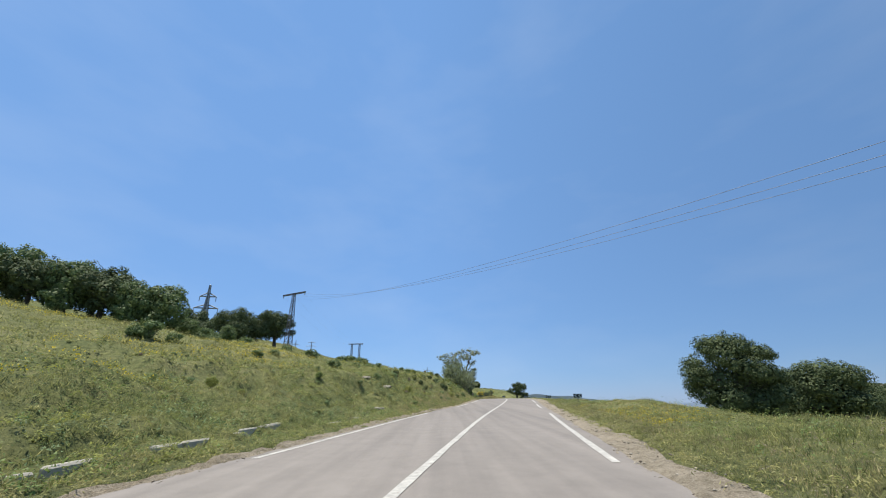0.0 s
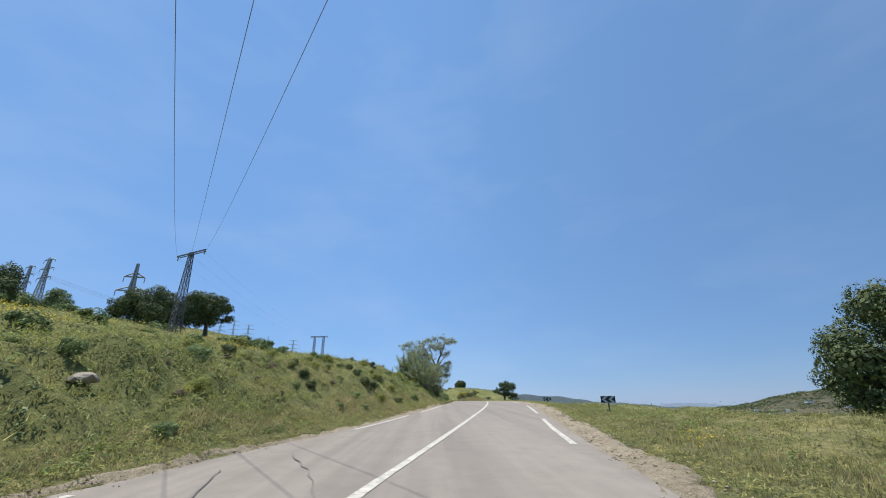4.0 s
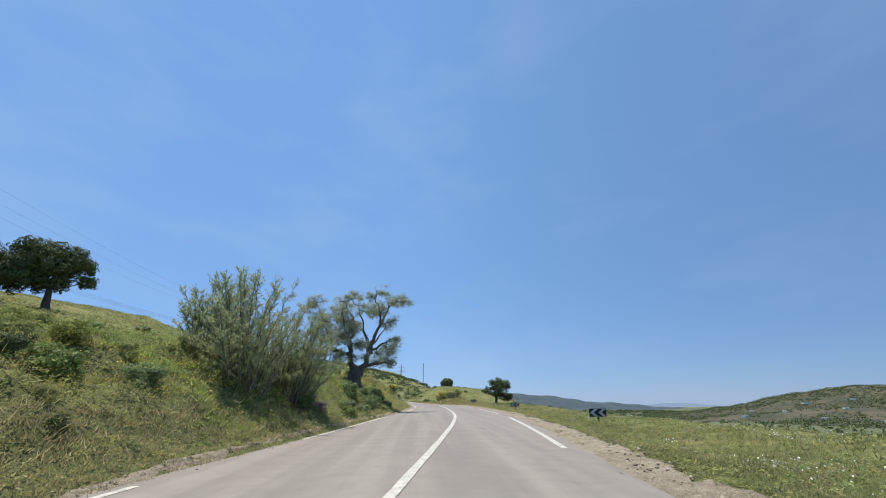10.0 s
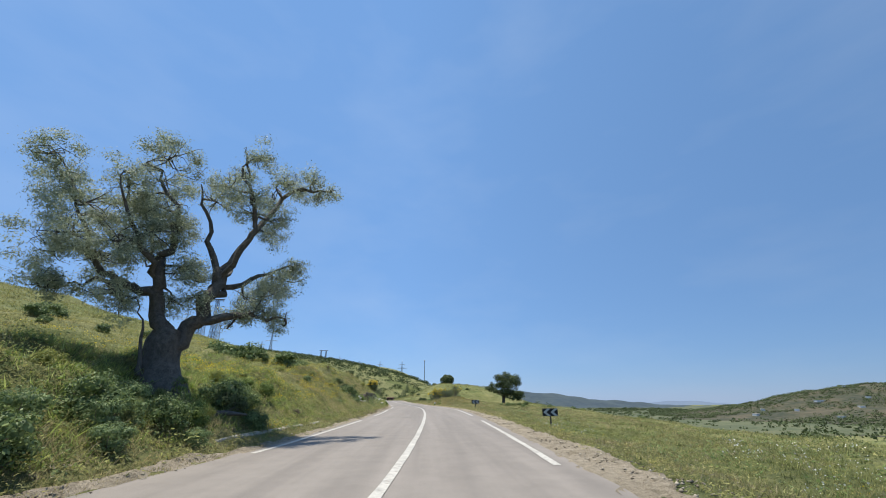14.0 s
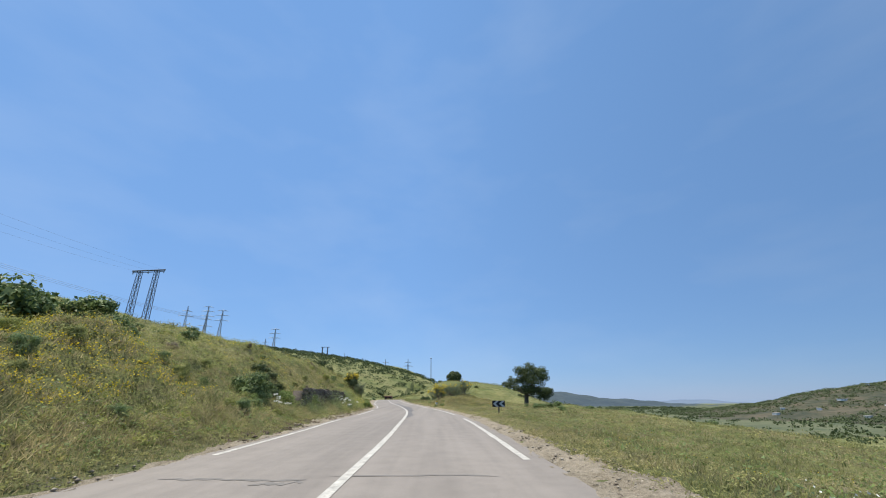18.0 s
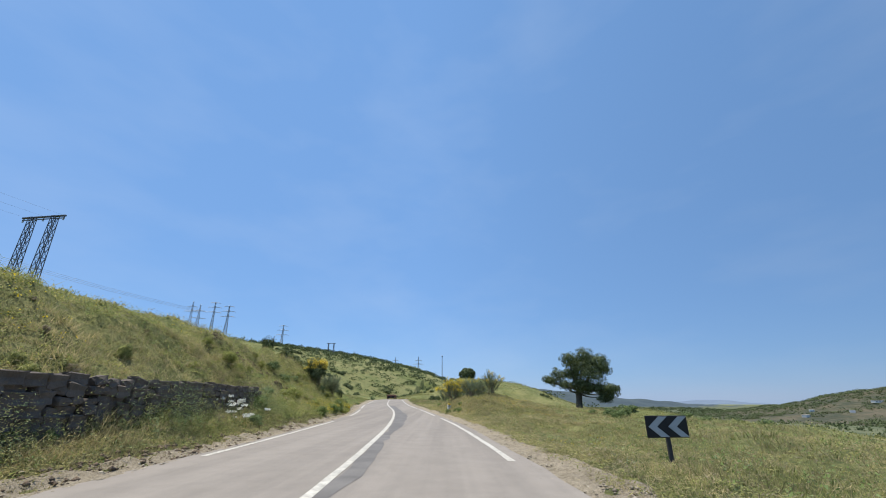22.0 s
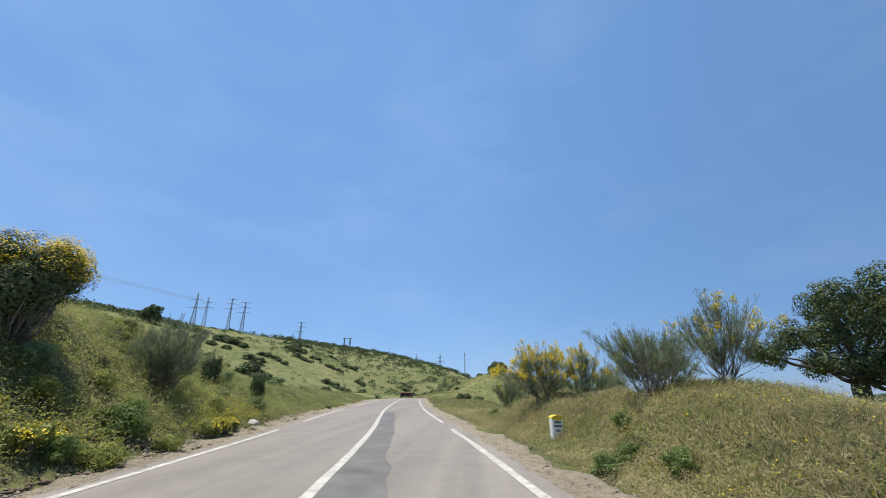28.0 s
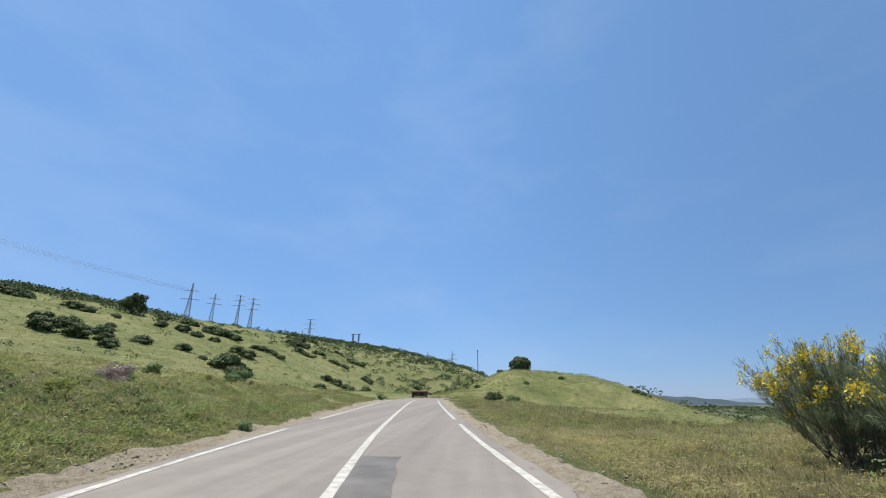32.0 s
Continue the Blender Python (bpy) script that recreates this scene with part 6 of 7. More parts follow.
def stone_wall(y0, y1, u, courses, label):
    """A dry wall of single stones with a core behind them."""
    s0, s1 = S_AT(y0), S_AT(y1)
    mid = (s0 + s1) / 2
    ob = tagged(new("stone_wall"), label, "wall")
    px, py = np.interp(mid, LEN, LINE[:, 0]), np.interp(mid, LEN, LINE[:, 1])
    base = Vector((px, py, float(road_z(py))))
    ob.matrix_basis = Matrix.Translation(base)
    core = strip("core", u - 0.7, u - 0.12, DARKSTONE, 0.0, s0, s1)
    bm = bmesh.new()
    bm.from_mesh(core)
    ret = bmesh.ops.extrude_face_region(bm, geom=bm.faces[:])
    for v in ret["geom"]:
        if isinstance(v, bmesh.types.BMVert):
            v.co.z += 0.22 * courses - 0.06
    bmesh.ops.recalc_face_normals(bm, faces=bm.faces[:])
    bmesh.ops.translate(bm, vec=-base, verts=bm.verts[:])
    part("core", bm, DARKSTONE, ob)
    for c in range(courses):
        s = s0 + rngw.uniform(0, 0.3)
        while s < s1:
            i = int(rngw.integers(0, 5))
            x, y = np.interp(s, LEN, LINE[:, 0]), np.interp(s, LEN, LINE[:, 1])
            tx, ty = np.interp(s, LEN, TAN[:, 0]), np.interp(s, LEN, TAN[:, 1])
            o = part("stone", RK[i], None, ob)
            o.matrix_basis = pose(x + ty * (u + rngw.normal() * 0.03) - base.x, y - tx * (u + rngw.normal() * 0.03) - base.y,
                                  road_z(y) + 0.12 + c * 0.22 - base.z + rngw.normal() * 0.02, rngw.normal() * 3, rngw.normal() * 4, math.degrees(math.atan2(ty, tx)) + rngw.normal() * 4)
            s += 0.42 + 0.05 * i
    return ob


stone_wall(127.0, 143.6, -6.4, 8, "dark dry-stone retaining wall at the foot of the bank")


def kerb_row(y0, y1, u, label, length, seed, kept=0.55):
    rng = np.random.default_rng(seed)
    mesh = None
    ob = tagged(new("drain_edge"), label, "kerb")
    s = S_AT(y0)
    base = None
    while s < S_AT(y1):
        x, y = np.interp(s, LEN, LINE[:, 0]), np.interp(s, LEN, LINE[:, 1])
        tx, ty = np.interp(s, LEN, TAN[:, 0]), np.interp(s, LEN, TAN[:, 1])
        p = Vector((x + ty * u, y - tx * u, 0))
        p.z = float(np.mean(height(p.x + tx * np.linspace(-2, 2, 9), p.y + ty * np.linspace(-2, 2, 9)))) - 0.12
        if base is None:
            base = p.copy()
            ob.matrix_basis = Matrix.Translation(base)
        if rng.random() < kept:
            bm = box((length * rng.uniform(0.75, 1.0), 0.22, 0.34), (0, 0, 0), 0.04)
            o = part("kerb_slab", bm, CONCRETE, ob)
            o.matrix_basis = pose(*(p - base), rng.normal() * 3, rng.normal() * 1.5 - 1.5, math.degrees(math.atan2(ty, tx)) + rng.normal() * 2)
        s += length
    return ob


kerb_row(3.0, 21.5, -6.45, "low line of pale concrete drain slabs half sunk in the grass", 1.1, 5, 0.96)
kerb_row(90.0, 101.0, -5.3, "broken line of pale concrete drain slabs at the roadside", 1.5, 6)


# ---- far bend: stall and agave ----
sx, sy = -1.4, 247.0
sz0 = ground_z(sx, sy)
stall = thing("roadside_stall", (sx, sy, sz0), "low rusty red roadside stall beyond the bend", "stall", turn=-10)
part("body", box((2.4, 1.6, 1.1), (0, 0, 0.55), 0.05), RUST, stall)
part("roof", box((2.8, 2.0, 0.1), (0, 0, 1.18), 0.03, Matrix.Rotation(radians(4), 3, "X")), RUST, stall)
for k in (-0.6, 0.6):
    part("opening", box((0.8, 0.06, 0.6), (k, -0.82, 0.6), 0.01), GLASSDARK, stall)
ag = thing("agave", (-3.6, 226.0, ground_z(-3.6, 226.0)), "spiky grey-green agave beside the road", "agave")
rng = np.random.default_rng(3)
for k in range(26):
    a = rng.uniform(0, 6.28)
    e = rng.uniform(0.15, 1.35)
    L = rng.uniform(0.9, 1.3)
    d = Vector((math.cos(a) * math.cos(e), math.sin(a) * math.cos(e), math.sin(e)))
    V, F = tubes([((0, 0, 0), d * L * 0.45, 0.05, 0.075), (d * L * 0.45, d * L, 0.075, 0.006)], 4)
    part("leaf", mesh_of("leaf", V, F, LEAF_TAMA), None, ag)


# ---- far valley, hill with houses, ridges ----
def far_hill(name, label, fn, x0, x1, y0, y1, nx_, ny_, material):
    X, Y = np.meshgrid(np.linspace(x0, x1, nx_), np.linspace(y0, y1, ny_))
    Z = fn(X, Y)
    i = (np.arange(ny_ - 1)[:, None] * nx_ + np.arange(nx_ - 1)[None, :]).ravel()
    return tagged(new(name, mesh_of(name, np.column_stack([X.ravel(), Y.ravel(), Z.ravel()]), np.stack([i, i + 1, i + nx_ + 1, i + nx_], 1), material, True)), label, "hill", kind="structure")


def bumps(X, Y, s):
    return np.sin(X / (31 * s) + 1.1 * np.sin(Y / (47 * s))) * np.cos(Y / (37 * s) + np.sin(X / (53 * s))) + 0.5 * np.sin(X / (13 * s) + Y / (17 * s)) + 0.3 * np.sin(X / (7 * s) - Y / (9 * s))


def house_hill(X, Y):
    return -40 + 76.6 * np.exp(-((X - 1032) / 308) ** 2 - ((Y - 966) / 308) ** 2) + bumps(X, Y, 1.6) * 2.4


far_hill("backdrop_hill", "brown and green terraced hill with scattered houses", house_hill, 430, 1700, 300, 1750, 120, 130, FAR_HILL)
far_hill("backdrop_valley", "green fields on the floor of the valley", lambda X, Y: -32.4 + bumps(X, Y, 2.2) * 0.5 - 7 * np.exp(-(X - 170) / 30) - 7 * np.exp(-(Y - 560) / 30), 170, 2300, 560, 2600, 80, 80, VALLEY)
far_hill("backdrop_ridge", "long wooded ridge beyond the valley, tinted blue-green to stand for haze", lambda X, Y: -45 + 92 * np.exp(-((X - 530) / 620) ** 2 - ((Y - 2500) / 300) ** 2) + bumps(X, Y, 4) * 8, -1200, 1900, 1900, 3100, 110, 40, FAR_BLUE)
far_hill("backdrop_mountain", "ridge on the horizon with haze painted as pale blue", lambda X, Y: -45 + 36 * np.exp(-((X - 1900) / 420) ** 2 - ((Y - 3300) / 200) ** 2) + bumps(X, Y, 6) * 6, 900, 3000, 2950, 3700, 60, 24, FAR_PALE)


def houses():
    rng = np.random.default_rng(17)
    proto = None
    for k in range(14):
        a = radians(rng.uniform(38, 60))
        d = rng.uniform(900, 1260)
        x, y = 12 + d * math.sin(a), 80 + d * math.cos(a)
        z = float(house_hill(np.array([x]), np.array([y]))[0])
        m = pose(x, y, z - 0.5, 0, 0, rng.uniform(0, 90)) @ Matrix.Diagonal((rng.uniform(0.9, 1.6), 1.0, rng.uniform(0.8, 1.1), 1))
        if proto is None:
            proto = thing("farmhouse", (x, y, z), "small whitewashed flat-roofed farmhouse on the far hill", "house", "houses on the far hill")
            part("wall", box((11, 7, 4.2), (0, 0, 2.1), 0.1), WHITEPAINT, proto)
            part("roof", box((11.6, 7.6, 0.4), (0, 0, 4.4), 0.1), CONCRETE, proto)
            for kx in (-3.4, 0, 3.4):
                part("window", box((1.3, 0.1, 1.3), (kx, -3.55, 2.3), 0.02), GLASSDARK, proto)
            proto.matrix_basis = m
        else:
            copy_thing(proto, m)


houses()
rng = np.random.default_rng(19)
n = 9500
hp = np.column_stack([rng.uniform(560, 1260, 3 * n), rng.uniform(520, 1300, 3 * n)])
hp = hp[lattice_noise(hp[:, 0] / 55, hp[:, 1] / 55) + 0.4 * lattice_noise(hp[:, 0] / 17, hp[:, 1] / 17) + rng.normal(size=3 * n) * 0.06 > 0.60][:n]
n = len(hp)
hz = house_hill(hp[:, 0], hp[:, 1])
hs = rng.uniform(1.4, 4.4, n)
dd = rng.normal(size=(n * 16, 3))
dd /= np.linalg.norm(dd, axis=1)[:, None]
pp = np.repeat(np.column_stack([hp, hz + hs * 0.3]), 16, 0) + dd * np.repeat(hs, 16)[:, None] * np.array([1, 1, 0.6])
V, F = leaf_quads(pp, 1.7, rng, 1.2, face=dd + np.array([[0, 0, 0.3]]))
tagged(new("hill_trees", mesh_of("hill_trees", V, F, LEAF_OAK)), "dark trees and hedges over the far hill", "woods", kind="stuff")


# ---- grass, weeds, flowers ----
def scatter(n, u0, u1, y0, y1, rng, power=1.0):
    """Random places beside the road, by distance from its centre line."""
    s = rng.uniform(S_AT(y0), S_AT(y1), n)
    u = u0 + (u1 - u0) * rng.uniform(0, 1, n) ** power
    x = np.interp(s, LEN, LINE[:, 0]) + np.interp(s, LEN, NRM[:, 0]) * u
    y = np.interp(s, LEN, LINE[:, 1]) + np.interp(s, LEN, NRM[:, 1]) * u
    return np.column_stack([x, y, height(x, y)]), u, s


def grass(name, label, n, u0, u1, y0, y1, h, blades, spread, seed, material, width=0.012, power=1.0):
    rng = np.random.default_rng(seed)
    P, u, s = scatter(n, u0, u1, y0, y1, rng, power)
    tall = rng.uniform(0.55, 1.25, n) * (0.75 + 0.35 * np.sin(P[:, 0] * 0.9 + np.sin(P[:, 1] * 0.7)) * np.sin(P[:, 1] * 0.8))
    tall *= smooth(0.1, 1.8, np.abs(u) - 4.6) * 0.75 + 0.25
    B = np.repeat(P, blades, 0)
    m = len(B)
    off = rng.normal(size=(m, 2)) * spread
    B[:, :2] += off
    hh = np.repeat(tall, blades) * h * rng.uniform(0.5, 1.1, m)
    lean = rng.normal(size=(m, 2)) * (0.75 if u1 < 0 else 0.55) + off / (spread + 1e-6) * 0.16
    tip = B + np.column_stack([lean * hh[:, None], hh])
    a = rng.uniform(0, 2 * math.pi, m)
    w = np.column_stack([np.cos(a), np.sin(a), np.zeros(m)]) * (width * rng.uniform(0.6, 1.5, m))[:, None]
    B[:, 2] -= 0.03
    V = np.stack([B - w, B + w, tip], 1).reshape(-1, 3)
    return tagged(new(name, mesh_of(name, V, np.arange(3 * m).reshape(-1, 3), material)), label, "grass", kind="stuff")


GL = "thick green and yellow spring grass on the bank"
GR = "tall green and straw-coloured grass of the roadside field"
grass("bank_grass", GL, 30000, -4.4, -12, 0, 195, 0.22, 8, 0.12, 301, GRASS, 0.009)
grass("field_grass", GR, 34000, 4.9, 14, 0, 195, 0.22, 8, 0.12, 302, GRASS, 0.009)
grass("verge_straw", "dry straw grass along the gravel verge", 21000, 4.4, 7.6, 0, 215, 0.15, 7, 0.10, 303, GRASSDRY, 0.009)
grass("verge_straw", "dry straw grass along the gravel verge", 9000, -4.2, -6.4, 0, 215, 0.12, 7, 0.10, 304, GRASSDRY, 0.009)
grass("slope_grass", GL, 26000, -12, -42, 0, 230, 0.30, 7, 0.24, 305, GRASS, 0.024)
grass("meadow_grass", GR, 24000, 14, 45, 0, 230, 0.30, 7, 0.24, 306, GRASS, 0.024)
grass("upper_slope_grass", "grass of the upper hillside", 14000, -42, -95, 40, 215, 0.45, 6, 0.4, 311, GRASS, 0.05)
grass("near_bank_grass", GL, 8000, -4.6, -14, 190, 240, 0.26, 7, 0.16, 309, GRASS, 0.018)
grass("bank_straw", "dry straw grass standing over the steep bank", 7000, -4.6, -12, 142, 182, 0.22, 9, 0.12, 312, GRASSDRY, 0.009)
grass("field_straw", "dry straw-coloured grass at the edge of the field", 9000, 4.6, 15, 170, 214, 0.24, 9, 0.14, 313, GRASSDRY, 0.010)
grass("field_edge_grass", "green and straw-coloured grass where the field falls away", 9000, 4.6, 32, 188, 236, 0.28, 8, 0.2, 314, GRASS, 0.022)
grass("field_straw", "dry straw grass where the field falls away", 5000, 4.6, 32, 188, 236, 0.26, 8, 0.2, 315, GRASSDRY, 0.02)
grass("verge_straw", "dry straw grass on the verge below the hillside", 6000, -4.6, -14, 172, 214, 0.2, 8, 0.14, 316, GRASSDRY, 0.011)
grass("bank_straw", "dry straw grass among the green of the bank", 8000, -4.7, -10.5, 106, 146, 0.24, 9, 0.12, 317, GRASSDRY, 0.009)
grass("lush_grass", "tall fresh green grass on the slope below the olive tree", 12000, -5.6, -17, 66, 104, 0.26, 9, 0.12, 318, LUSH, 0.012)
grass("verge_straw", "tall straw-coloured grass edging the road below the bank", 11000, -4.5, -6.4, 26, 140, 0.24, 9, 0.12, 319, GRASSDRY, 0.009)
grass("lush_grass", "tall fresh green grass at the tail of the bank", 3000, -5.2, -12, 166, 182, 0.30, 9, 0.12, 320, LUSH, 0.010)
grass("field_straw", "golden dry grass over the field below the lone tree", 12000, 4.7, 24, 112, 172, 0.24, 9, 0.14, 322, GRASSDRY, 0.010)
grass("mound_straw", "dry straw grass on the roadside mound", 15000, 4.6, 14, 148, 186, 0.17, 9, 0.12, 321, GRASSDRY, 0.008)
grass("mound_grass", GR, 4500, 4.5, 14, 148, 182, 0.17, 8, 0.10, 310, GRASS, 0.008)


def weeds(name, label, n, u0, u1, y0, y1, size, per, seed, material, power=1.0, up=0.22, wide=0.16, patchy=-9.0, slim=1.7):
    """Leafy clumps; patchy keeps them to drifts."""
    rng = np.random.default_rng(seed)
    P, u, s = scatter(n, u0, u1, y0, y1, rng, power)
    drift = np.sin(P[:, 0] * 0.5 + 1.7 * np.sin(P[:, 1] * 0.31 + seed)) * np.cos(P[:, 1] * 0.43 + np.sin(P[:, 0] * 0.6)) + rng.normal(size=n) * 0.3
    P = P[drift > patchy]
    n = len(P)
    k = np.repeat(0.35 + 1.5 * rng.uniform(0, 1, n) ** 2, per)[:, None]
    d = rng.normal(size=(n * per, 3))
    d /= np.linalg.norm(d, axis=1)[:, None]
    d[:, 2] = np.abs(d[:, 2])
    q = np.repeat(P, per, 0) + d * np.array([wide * 1.5, wide * 1.5, up * 2.0]) * k * rng.uniform(0.8, 1.08, (n * per, 1))
    g = 0.12                                    # leaves lie to the tussock that they grow on
    tilt = np.column_stack([hummocks(P[:, 0] - g, P[:, 1]) - hummocks(P[:, 0] + g, P[:, 1]), hummocks(P[:, 0], P[:, 1] - g) - hummocks(P[:, 0], P[:, 1] + g), np.zeros(n)]) / (2 * g)
    V, F = leaf_quads(q, size, rng, slim, face=0.6 * d + np.repeat(np.clip(tilt, -1, 1) * 0.8, per, 0) + np.array([[-0.15, -0.12, 0.75]]))
    V, F = V.reshape(-1, 4, 3)[:, (0, 1, 3)].copy(), None
    V[:, 0] += (V[:, 0] - (V[:, 1] + V[:, 2]) / 2) * 0.9      # pointed leaves, one face each
    F = np.arange(3 * len(V)).reshape(-1, 3)
    return tagged(new(name, mesh_of(name, V, F, material)), label, "weeds", kind="stuff")


weeds("bank_herbs", "low leafy herbs and grass on the bank", 17000, -4.7, -12.5, 0, 200, 0.08, 15, 411, GRASS, 1.35, 0.085, 0.15, slim=3.2)
weeds("bank_herbs", "bright yellow-green leafy herbs in drifts over the bank", 16000, -5.2, -15, 0, 200, 0.085, 18, 431, HERB_BRIGHT, 1.2, 0.12, 0.18, 0.05, 2.6)
weeds("bank_herbs", "deep green leafy herbs in drifts over the bank", 12000, -5.2, -15, 0, 200, 0.085, 18, 432, LEAF_WEED, 1.2, 0.13, 0.18, 0.2, 2.4)
weeds("bank_herbs", "brown dying herbs in drifts over the bank", 9000, -5.2, -15, 20, 200, 0.07, 16, 433, LEAF_DRY, 1.2, 0.10, 0.16, 0.35, 3.4)
weeds("field_herbs", "low leafy herbs and grass of the field", 22000, 4.8, 14, 0, 200, 0.085, 15, 412, GRASS, 1.35, 0.075, 0.15, slim=3.8)
weeds("mound_herbs", "low leafy herbs on the roadside mound", 6000, 4.5, 14, 146, 186, 0.05, 16, 413, GRASS, 1.1, 0.045, 0.14, slim=4.4)
weeds("mound_litter", "flattened straw lying over the roadside mound", 26000, 4.6, 14, 146, 188, 0.075, 12, 440, GRASSDRY, 1.1, 0.09, 0.16, -0.6, 8.0)
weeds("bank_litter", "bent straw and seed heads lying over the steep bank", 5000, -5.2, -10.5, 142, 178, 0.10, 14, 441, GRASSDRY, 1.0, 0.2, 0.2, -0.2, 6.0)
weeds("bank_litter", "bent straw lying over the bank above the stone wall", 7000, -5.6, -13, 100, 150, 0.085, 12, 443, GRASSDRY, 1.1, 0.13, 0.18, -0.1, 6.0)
weeds("bank_litter", "yellow-green drooping herbs over the bank above the stone wall", 5000, -6.0, -13, 100, 160, 0.08, 14, 444, HERB_BRIGHT, 1.1, 0.15, 0.18, 0.0, 3.0)
weeds("bank_litter", "yellow-green herbs drooping over the steep bank", 3500, -5.0, -9.5, 148, 172, 0.07, 16, 447, HERB_BRIGHT, 1.0, 0.2, 0.2, -0.3, 3.0)
weeds("field_litter", "pale straw lying over the field below the lone tree", 22000, 4.7, 24, 108, 172, 0.10, 10, 442, GRASSDRY, 1.2, 0.06, 0.18, -0.5, 7.0)
weeds("mound_herbs", "golden seeding herbs on the roadside mound", 6000, 4.8, 13, 148, 184, 0.06, 18, 436, GRASSDRY, 1.0, 0.10, 0.13, 0.0, 3.2)
weeds("mound_herbs", "yellow-green herbs on the roadside mound", 5000, 4.8, 13, 148, 184, 0.05, 16, 437, HERB_BRIGHT, 1.0, 0.10, 0.13, 0.0, 2.8)
weeds("slope_herbs", "leafy herbs on the upper slope", 16000, -13, -40, 0, 215, 0.12, 9, 414, GRASS, 1.2, 0.14, 0.28)
weeds("meadow_herbs", "leafy herbs in the open field", 12000, 15, 42, 0, 215, 0.12, 9, 415, GRASS, 1.2, 0.12, 0.28)
weeds("dark_herbs", "dark green leafy tufts in the grass", 4200, -4.9, -16, 0, 200, 0.065, 20, 416, LEAF_SHRUB, 1.2, 0.16, 0.13, 0.25, 2.8)
weeds("dark_herbs", "dark green leafy tufts in the field", 5000, 6.0, 20, 0, 200, 0.07, 14, 417, LEAF_SHRUB, 1.2, 0.12, 0.14, 0.3)
weeds("dark_herbs", "dark grey-green weeds standing in the meadow", 2600, -6.5, -18, 0, 62, 0.075, 26, 422, LEAF_TAMA, 1.0, 0.24, 0.12, 0.35)
weeds("tall_herbs", "tall rank herbs and grass on the cut bank", 3300, -5.2, -11, 10, 146, 0.065, 40, 420, HERB, 1.0, 0.21, 0.17, 0.0, 3.6)
weeds("tall_herbs", "lush olive-green herbs crowding the steep bank", 1500, -5.0, -11, 142, 176, 0.06, 60, 421, HERB, 1.0, 0.24, 0.22, -0.2, slim=3.4)
weeds("tall_herbs", "bright yellow-green herbs crowding the steep bank", 1500, -5.0, -11, 142, 178, 0.065, 60, 435, HERB_BRIGHT, 1.0, 0.26, 0.24, -0.1, slim=3.0)
weeds("dry_herbs", "dry grey-brown herbs at the foot of the tall shrub", 420, -4.7, -6.4, 62, 82, 0.05, 26, 424, LEAF_DRY, 1.0, 0.15, 0.15, -0.3, 4.2)
weeds("dry_herbs", "dry grey-brown herbs on the steep bank", 2200, -5.0, -11, 143, 176, 0.05, 26, 423, LEAF_DRY, 1.0, 0.13, 0.16, 0.0, 4.2)
weeds("tall_weeds", "tall weeds growing in front of the stone wall", 1300, -5.1, -6.3, 121, 148, 0.055, 40, 419, HERB, 0.8, 0.36, 0.14, -0.5, 3.6)
weeds("tall_weeds", "dark grey-green thistles leaning on the stone wall", 420, -5.5, -6.3, 126, 146, 0.06, 60, 445, LEAF_TAMA, 1.0, 0.5, 0.17, -0.4, 3.4)
weeds("dry_herbs", "grey-brown brush hanging over the stone wall", 380, -6.2, -7.2, 126, 147, 0.055, 44, 446, LEAF_DRY, 1.0, 0.3, 0.2, -0.3, 4.4)
weeds("tall_weeds", "lush tall green weeds at the foot of the bank", 420, -4.7, -6.4, 146, 178, 0.055, 40, 418, HERB_BRIGHT, 1.0, 0.28, 0.14, -0.2, 3.6)
weeds("tall_weeds", "lush tall green weeds beside the sandy verge", 1300, -5.2, -13, 172, 216, 0.07, 44, 438, LEAF_WEED, 1.0, 0.24, 0.18, -0.1, 3.0)
weeds("tall_weeds", "pinkish weeds gone to seed beside the sandy verge", 500, -6, -14, 176, 216, 0.06, 40, 439, LEAF_PINK, 1.0, 0.24, 0.16, 0.1, 3.4)
weeds("bank_weeds", "leafy green weeds in the grass of the bank", 4200, -4.9, -20, 0, 200, 0.06, 20, 401, LEAF_WEED, 1.3, slim=3.2)
weeds("field_herbs", "straw-brown herbs in drifts over the field", 9000, 5.2, 16, 0, 190, 0.07, 15, 434, LEAF_DRY, 1.2, 0.08, 0.15, 0.25, 3.8)
weeds("field_weeds", "leafy green weeds in the field", 3400, 6.5, 25, 0, 200, 0.075, 14, 402, LEAF_WEED, 1.3)


def flowers(name, label, n, u0, u1, y0, y1, size, up, seed, material, lo=0.0, per=5, power=1.0):
    rng = np.random.default_rng(seed)
    P, u, s = scatter(n * 3, u0, u1, y0, y1, rng, power)
    keep = np.sin(P[:, 0] * 0.35 + 2 * np.sin(P[:, 1] * 0.11)) * np.cos(P[:, 1] * 0.23 + seed) > lo
    P = P[keep][:n]
    q = np.repeat(P, per, 0) + rng.normal(size=(len(P) * per, 3)) * np.array([0.16, 0.16, 0.04])
    q[:, 2] += up * rng.uniform(0.6, 1.15, len(q))
    V, F = leaf_quads(q, size, rng, 1.1)
    return tagged(new(name, mesh_of(name, V, F, material)), label, "flowers", kind="stuff")


